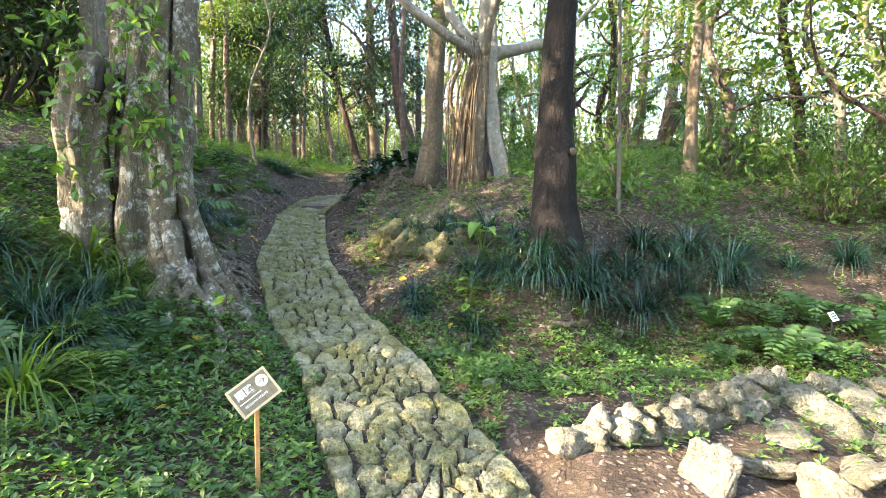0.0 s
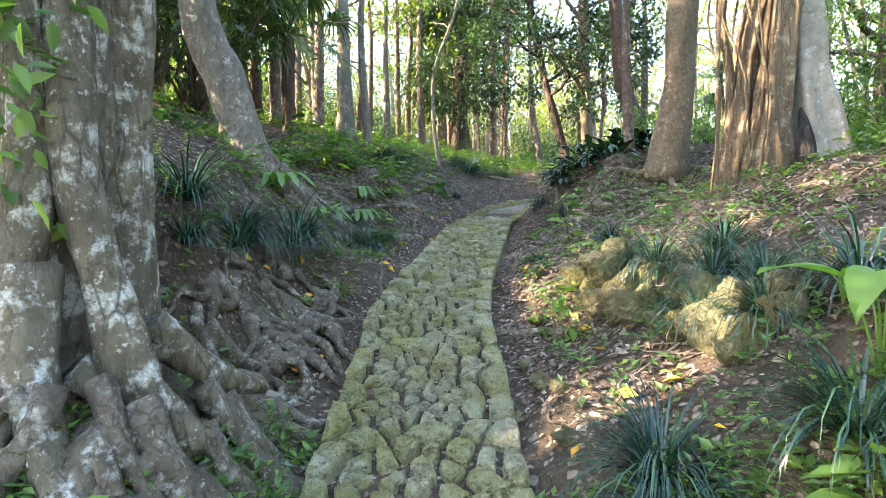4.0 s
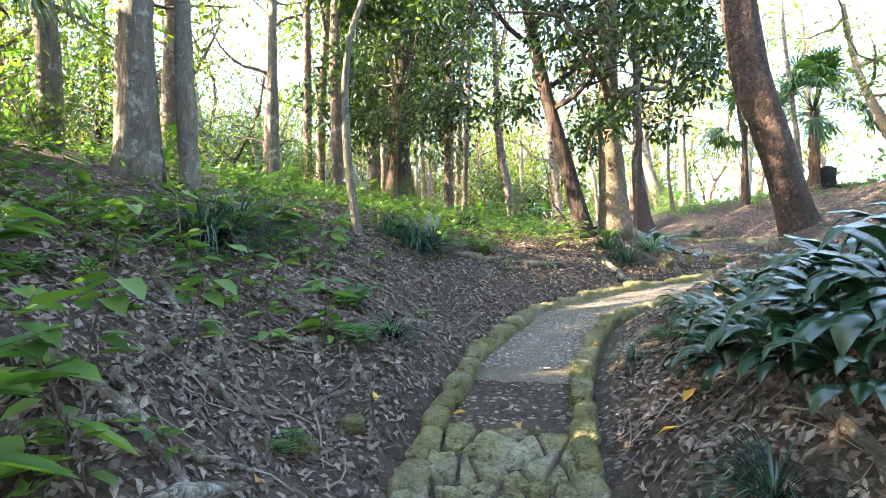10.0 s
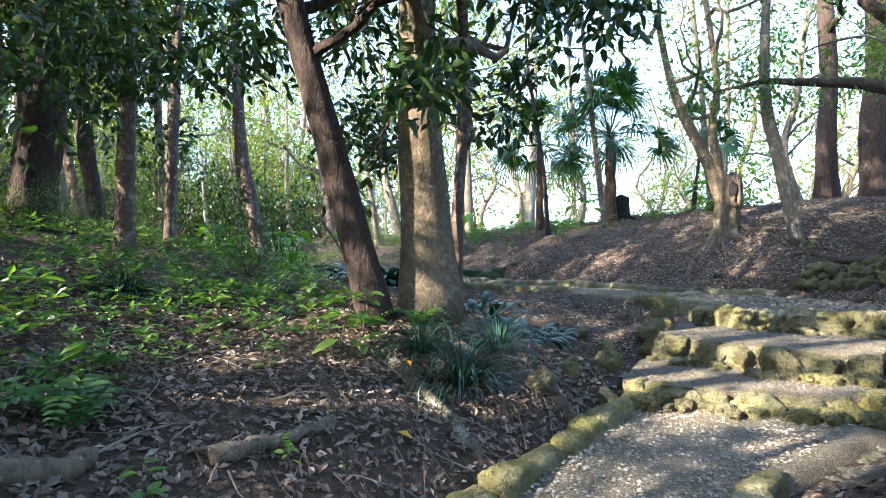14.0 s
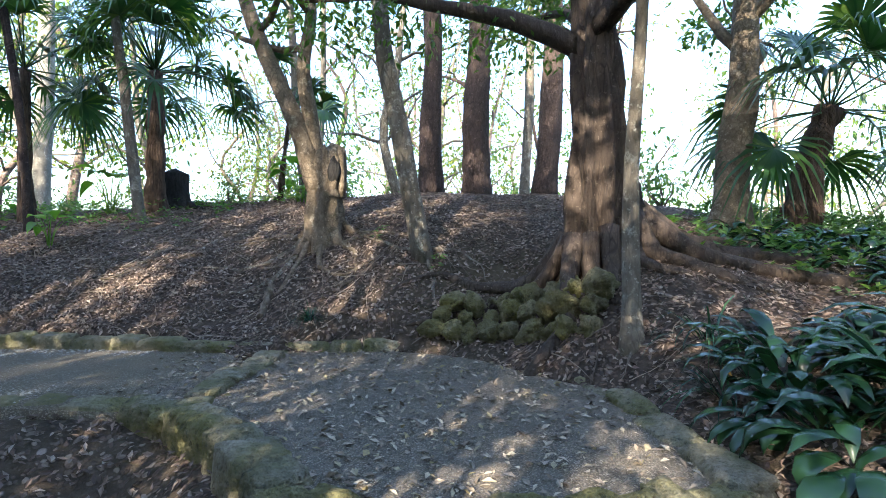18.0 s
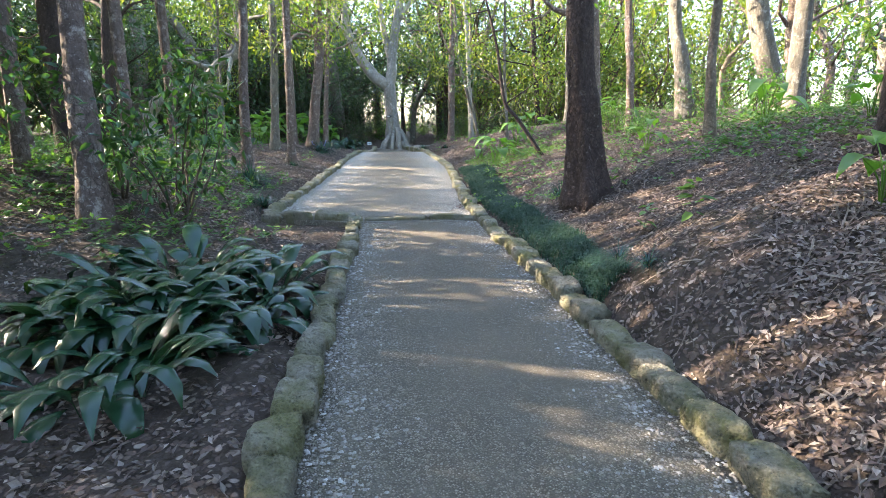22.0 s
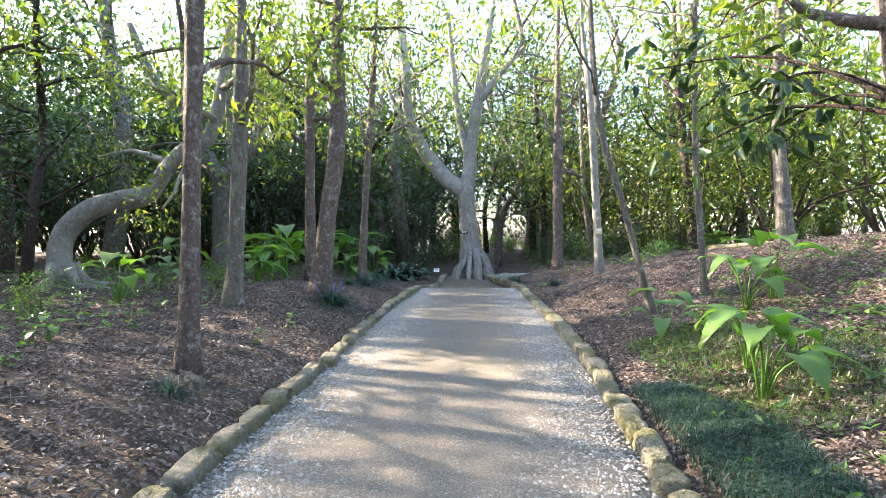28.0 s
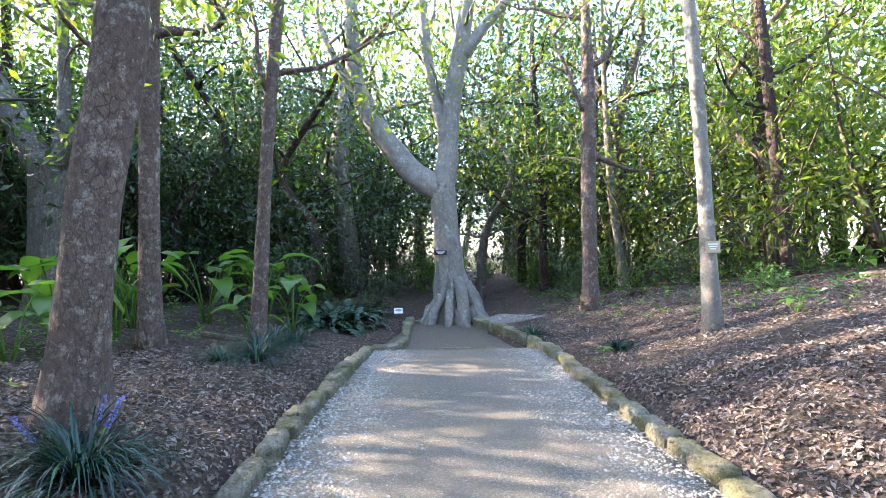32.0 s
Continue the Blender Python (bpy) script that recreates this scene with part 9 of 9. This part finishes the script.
flat_litter("leaf_litter_landing", 5200, STEP_THREE + LAND_RIGHT[1:] + FAR_KERB + [(1.6, 22.9), (0.7, 22.4)] + LAND_LEFT[::-1], 2.476, 0.046, "scattered small dead leaves on the landing")
litter("yellow_leaves", (-3.9, 3.0, 0.6, 12.5), 420, -0.5, 0.9, 0.10, "bright yellow fallen leaves along the path", 0.5, LITTER_YELLOW, 0.03, 2.0, 0.25)
litter("yellow_leaves", (-4.5, 12.5, 3.6, 22.0), 120, -0.1, 1.2, 0.08, "yellow fallen leaves beside the path", 0.5, LITTER_YELLOW, 0.03, 2.0, 0.25)

TWIG_WORDS = "thin dead twigs and root ends lying in the litter"
twigs("dead_twigs", (1.4, 21.6, 7.5, 27.0), 1500, 0.05, 9, TWIG_WORDS)
twigs("dead_twigs", (1.6, 16.4, 6.5, 21.6), 400, 0.1, 9, TWIG_WORDS)
twigs("dead_twigs", (-6.0, 8.0, -1.0, 20.5), 1700, 0.1, 4, TWIG_WORDS)
twigs("dead_twigs", (-2.0, 6.0, 2.5, 12.5), 700, 0.06, 4, TWIG_WORDS)
twigs("dead_twigs", (-2.5, 23.5, 3.0, 30.0), 900, 0.2, 6, TWIG_WORDS)
twigs("dead_twigs", (-16.0, 25.0, -3.0, 46.0), 2200, 0.15, 5, TWIG_WORDS)
twigs("dead_twigs", (-4.2, 2.0, 0.4, 5.4), 260, 0.02, 4, TWIG_WORDS)


def green_cover(name, box, n, lo, hi, size, label, mat, thin=0.4, high=0.09, seed=3.0):
    """Small rosettes of leaves on short stems, too many to count."""
    x, y = scatter(box, n, lo, hi, thin, seed)
    k = len(x)
    z = ground_z(x, y)
    h = COVER_RNG.uniform(0.02, high, k)
    m = 5
    a = COVER_RNG.uniform(0, 6.28, (k, 1)) + np.arange(m)[None] * 2 * np.pi / m + COVER_RNG.normal(0, 0.3, (k, m))
    el = COVER_RNG.uniform(-0.2, 0.7, (k, m))
    u = np.stack([np.cos(a) * np.cos(el), np.sin(a) * np.cos(el), np.sin(el)], -1).reshape(-1, 3)
    p = np.repeat(np.stack([x, y, z + h], 1), m, 0) + COVER_RNG.normal(0, 0.012, (k * m, 3))
    nr = np.array([0, 0, 1.0]) + COVER_RNG.normal(0, 0.35, (k * m, 3))
    ln = size * COVER_RNG.uniform(0.6, 1.3, k * m)
    v, f = leaves(p, u, nr, ln, ln * 0.45, full=False)
    return tagged(new(name, mesh_of(name, v, f, mat)), label, "ground cover", kind="stuff")


COVER_WORDS = "low green creeping plants covering the ground"
green_cover("ground_cover", (-4.2, 1.6, 0.4, 5.6), 9500, 0.0, 4, 0.055, COVER_WORDS, LEAF_LOW, 0.35, 0.07)
green_cover("ground_cover", (0.2, 3.9, 3.6, 5.8), 3600, 0.0, 4, 0.05, COVER_WORDS, LEAF_LOW, 0.6, 0.06)
green_cover("ground_cover", (-6.0, 3.0, 4.5, 10.5), 8500, 0.25, 5, 0.055, COVER_WORDS, LEAF_LOW, 0.85)
green_cover("ground_cover", (-9.0, 7.0, -3.0, 20.0), 6500, 1.3, 7, 0.07, COVER_WORDS, LEAF_LOW, 0.9, 0.16)
green_cover("ground_cover", (-12.0, 16.0, -3.5, 28.0), 4200, 1.6, 9, 0.085, COVER_WORDS, LEAF_LOW, 0.5, 0.25)
green_cover("ground_cover", (-7.0, 28.0, 3.0, 40.0), 4200, 0.4, 8, 0.07, COVER_WORDS, LEAF_LOW, 0.8, 0.14)
green_cover("ground_cover", (-10.0, 23.5, -3.5, 29.0), 2600, 0.3, 6, 0.07, COVER_WORDS, LEAF_LOW, 0.6, 0.14)
green_cover("ground_cover", (-22.0, 27.0, -9.0, 42.0), 2600, 2.4, 9, 0.09, COVER_WORDS, LEAF_LOW, 0.6, 0.25)
green_cover("ground_cover", (0.0, 25.0, 9.0, 34.0), 2600, 2.2, 12, 0.075, COVER_WORDS, LEAF_LOW, 0.7, 0.2)
green_cover("ground_cover", (5.0, 14.0, 12.0, 20.0), 2600, 1.5, 12, 0.09, COVER_WORDS, LEAF_LOW, 0.4, 0.25)
green_cover("ground_cover", (1.0, 6.5, 10.0, 14.0), 3800, 1.0, 12, 0.09, COVER_WORDS, LEAF_LOW, 0.5, 0.25)
green_cover("ground_cover", (-26.0, 42.0, -8.0, 56.0), 2000, 1.2, 12, 0.10, COVER_WORDS, LEAF_LOW, 0.5, 0.3)


def turf(name, line, widths, n, height, mat, label):
    """Short dense grass along a strip beside a kerb."""
    p = np.array(line, float)
    s = np.concatenate([[0], np.cumsum(np.hypot(*np.diff(p, axis=0).T))])
    k = COVER_RNG.uniform(0, s[-1], n)
    w = COVER_RNG.uniform(0, 1, n) ** 0.8 * np.interp(k, s, widths)
    x, y = np.interp(k, s, p[:, 0]), np.interp(k, s, p[:, 1])
    d = np.stack([np.interp(k + 0.2, s, p[:, 0]) - np.interp(k - 0.2, s, p[:, 0]), np.interp(k + 0.2, s, p[:, 1]) - np.interp(k - 0.2, s, p[:, 1])], 1)
    d = unit(d)
    x, y = x + d[:, 1] * w, y - d[:, 0] * w
    z = ground_z(x, y)
    a = COVER_RNG.uniform(0, 6.28, n)
    out = np.stack([np.cos(a), np.sin(a), 0 * a], 1)
    side = np.stack([-np.sin(a), np.cos(a), 0 * a], 1)
    ln = height * COVER_RNG.uniform(0.6, 1.2, n)[:, None]
    b = np.stack([x, y, z], 1)
    v = np.stack([b + side * 0.003, b - side * 0.003, b + out * ln * 0.35 + [0, 0, 1] * ln * 0.75 - side * 0.0035, b + out * ln * 0.35 + [0, 0, 1] * ln * 0.75 + side * 0.0035,
                  b + out * ln * 0.95 + [0, 0, 1] * ln * 0.7], 1).reshape(-1, 3)
    i = np.arange(n)[:, None] * 5
    f = np.vstack([i + np.array([[0, 1, 2]]), i + np.array([[0, 2, 3]]), i + np.array([[3, 2, 4]])])
    return tagged(new(name, mesh_of(name, v, f, mat)), label, "grass", kind="stuff")


turf("dwarf_grass", [(0.05, 25.2), (-0.9, 26.35), (-1.7, 27.3), (-3.1, 29.0), (-4.3, 30.7), (-5.6, 32.6), (-6.6, 34.0)], [0.2, 0.4, 0.42, 0.45, 0.55, 0.65, 0.4], 24000, 0.11, TURF, "dense dark dwarf grass along the kerb")
turf("sunny_grass", [(-5.2, 32.9), (-6.0, 33.9), (-7.4, 35.6)], [1.8, 2.0, 1.0], 5000, 0.09, BLADE_LIGHT, "bright short grass in a sunny patch")


def pebbles(name, places, size, mat, label):
    """Small angular stones lying loose."""
    x, y, z = places
    k = len(x)
    base = np.array([[1, 0, 0], [0, 1, 0], [-1, 0, 0], [0, -1, 0], [0, 0, 0.8]], float)
    tri = np.array([[0, 1, 4], [1, 2, 4], [2, 3, 4], [3, 0, 4]])
    s = size * COVER_RNG.uniform(0.45, 1.3, k)[:, None, None]
    v = base[None] * COVER_RNG.uniform(0.6, 1.2, (k, 5, 3)) * s
    a = COVER_RNG.uniform(0, 6.28, k)
    c, sn = np.cos(a)[:, None], np.sin(a)[:, None]
    v = np.stack([v[..., 0] * c - v[..., 1] * sn, v[..., 0] * sn + v[..., 1] * c, v[..., 2] * 0.7], -1)
    v += np.stack([x, y, z], 1)[:, None]
    f = (np.arange(k)[:, None, None] * 5 + tri[None]).reshape(-1, 3)
    return tagged(new(name, mesh_of(name, v.reshape(-1, 3), f, mat)), label, "gravel", kind="stuff")


def along_way(way, n, spread=0.9, edge=False, lift=0.012):
    p, d = along(way, 0.1)
    i = COVER_RNG.integers(0, len(p), n)
    w = COVER_RNG.uniform(-1, 1, n)
    if edge:
        w = np.sign(w) * np.abs(w) ** 0.45
    w = w * spread * p[i, 3]
    t = COVER_RNG.uniform(-0.06, 0.06, n)
    return p[i, 0] - d[i, 1] * w + d[i, 0] * t, p[i, 1] + d[i, 0] * w + d[i, 1] * t, p[i, 2] + lift


PEBBLE_WORDS = "loose pale limestone gravel on the path"
pebbles("gravel", along_way(FAR_WAY, 30000, 0.95, True, 0.012), 0.0165, PEBBLE, PEBBLE_WORDS)
pebbles("gravel", along_way(FAR_WAY, 20000, 0.93, False, 0.010), 0.014, PEBBLE_DARK, PEBBLE_WORDS)
pebbles("gravel", along_way(BROAD_WAY, 2600, 0.95, True, 0.011), 0.014, PEBBLE, PEBBLE_WORDS)
pebbles("gravel", along_way(BROAD_WAY, 15000, 0.93, False, 0.010), 0.012, PEBBLE_DARK, PEBBLE_WORDS)
pebbles("gravel", along_way(BEND_WAY, 4500, 0.8), 0.014, PEBBLE_DARK, PEBBLE_WORDS)
pebbles("gravel", (COVER_RNG.uniform(1.3, 3.3, 2600), COVER_RNG.uniform(19.0, 22.3, 2600), np.full(2600, 2.477)), 0.008, PEBBLE_DULL, PEBBLE_WORDS)
for first, second, z in ((STEP_ONE, STEP_TWO, 2.107), (STEP_TWO, STEP_THREE, 2.302)):
    a, b, u = resampled(first, 60), resampled(second, 60), COVER_RNG.uniform(0.1, 0.95, 1300)
    i = COVER_RNG.integers(0, 60, 1300)
    q = a[i] * (1 - u[:, None]) + b[i] * u[:, None] + COVER_RNG.normal(0, 0.03, (1300, 2))
    pebbles("gravel", (q[:, 0], q[:, 1], np.full(1300, z)), 0.014, PEBBLE_DULL, "loose stones and grit on a step")
bx, by = scatter((-1.6, 16.2, 1.2, 18.6), 1600, -0.5, 0.5, 0.2)
pebbles("rubble", (bx, by, ground_z(bx, by) + 0.02), 0.035, ROCK_PALE, "rubble of small limestone pieces below the steps")
cx, cy = scatter((-4.5, 10.5, 1.5, 19.5), 2600, 0.0, 1.2, 0.4)
pebbles("grit", (cx, cy, ground_z(cx, cy) + 0.01), 0.022, ROCK_PALE, "small stones on the bare bank")
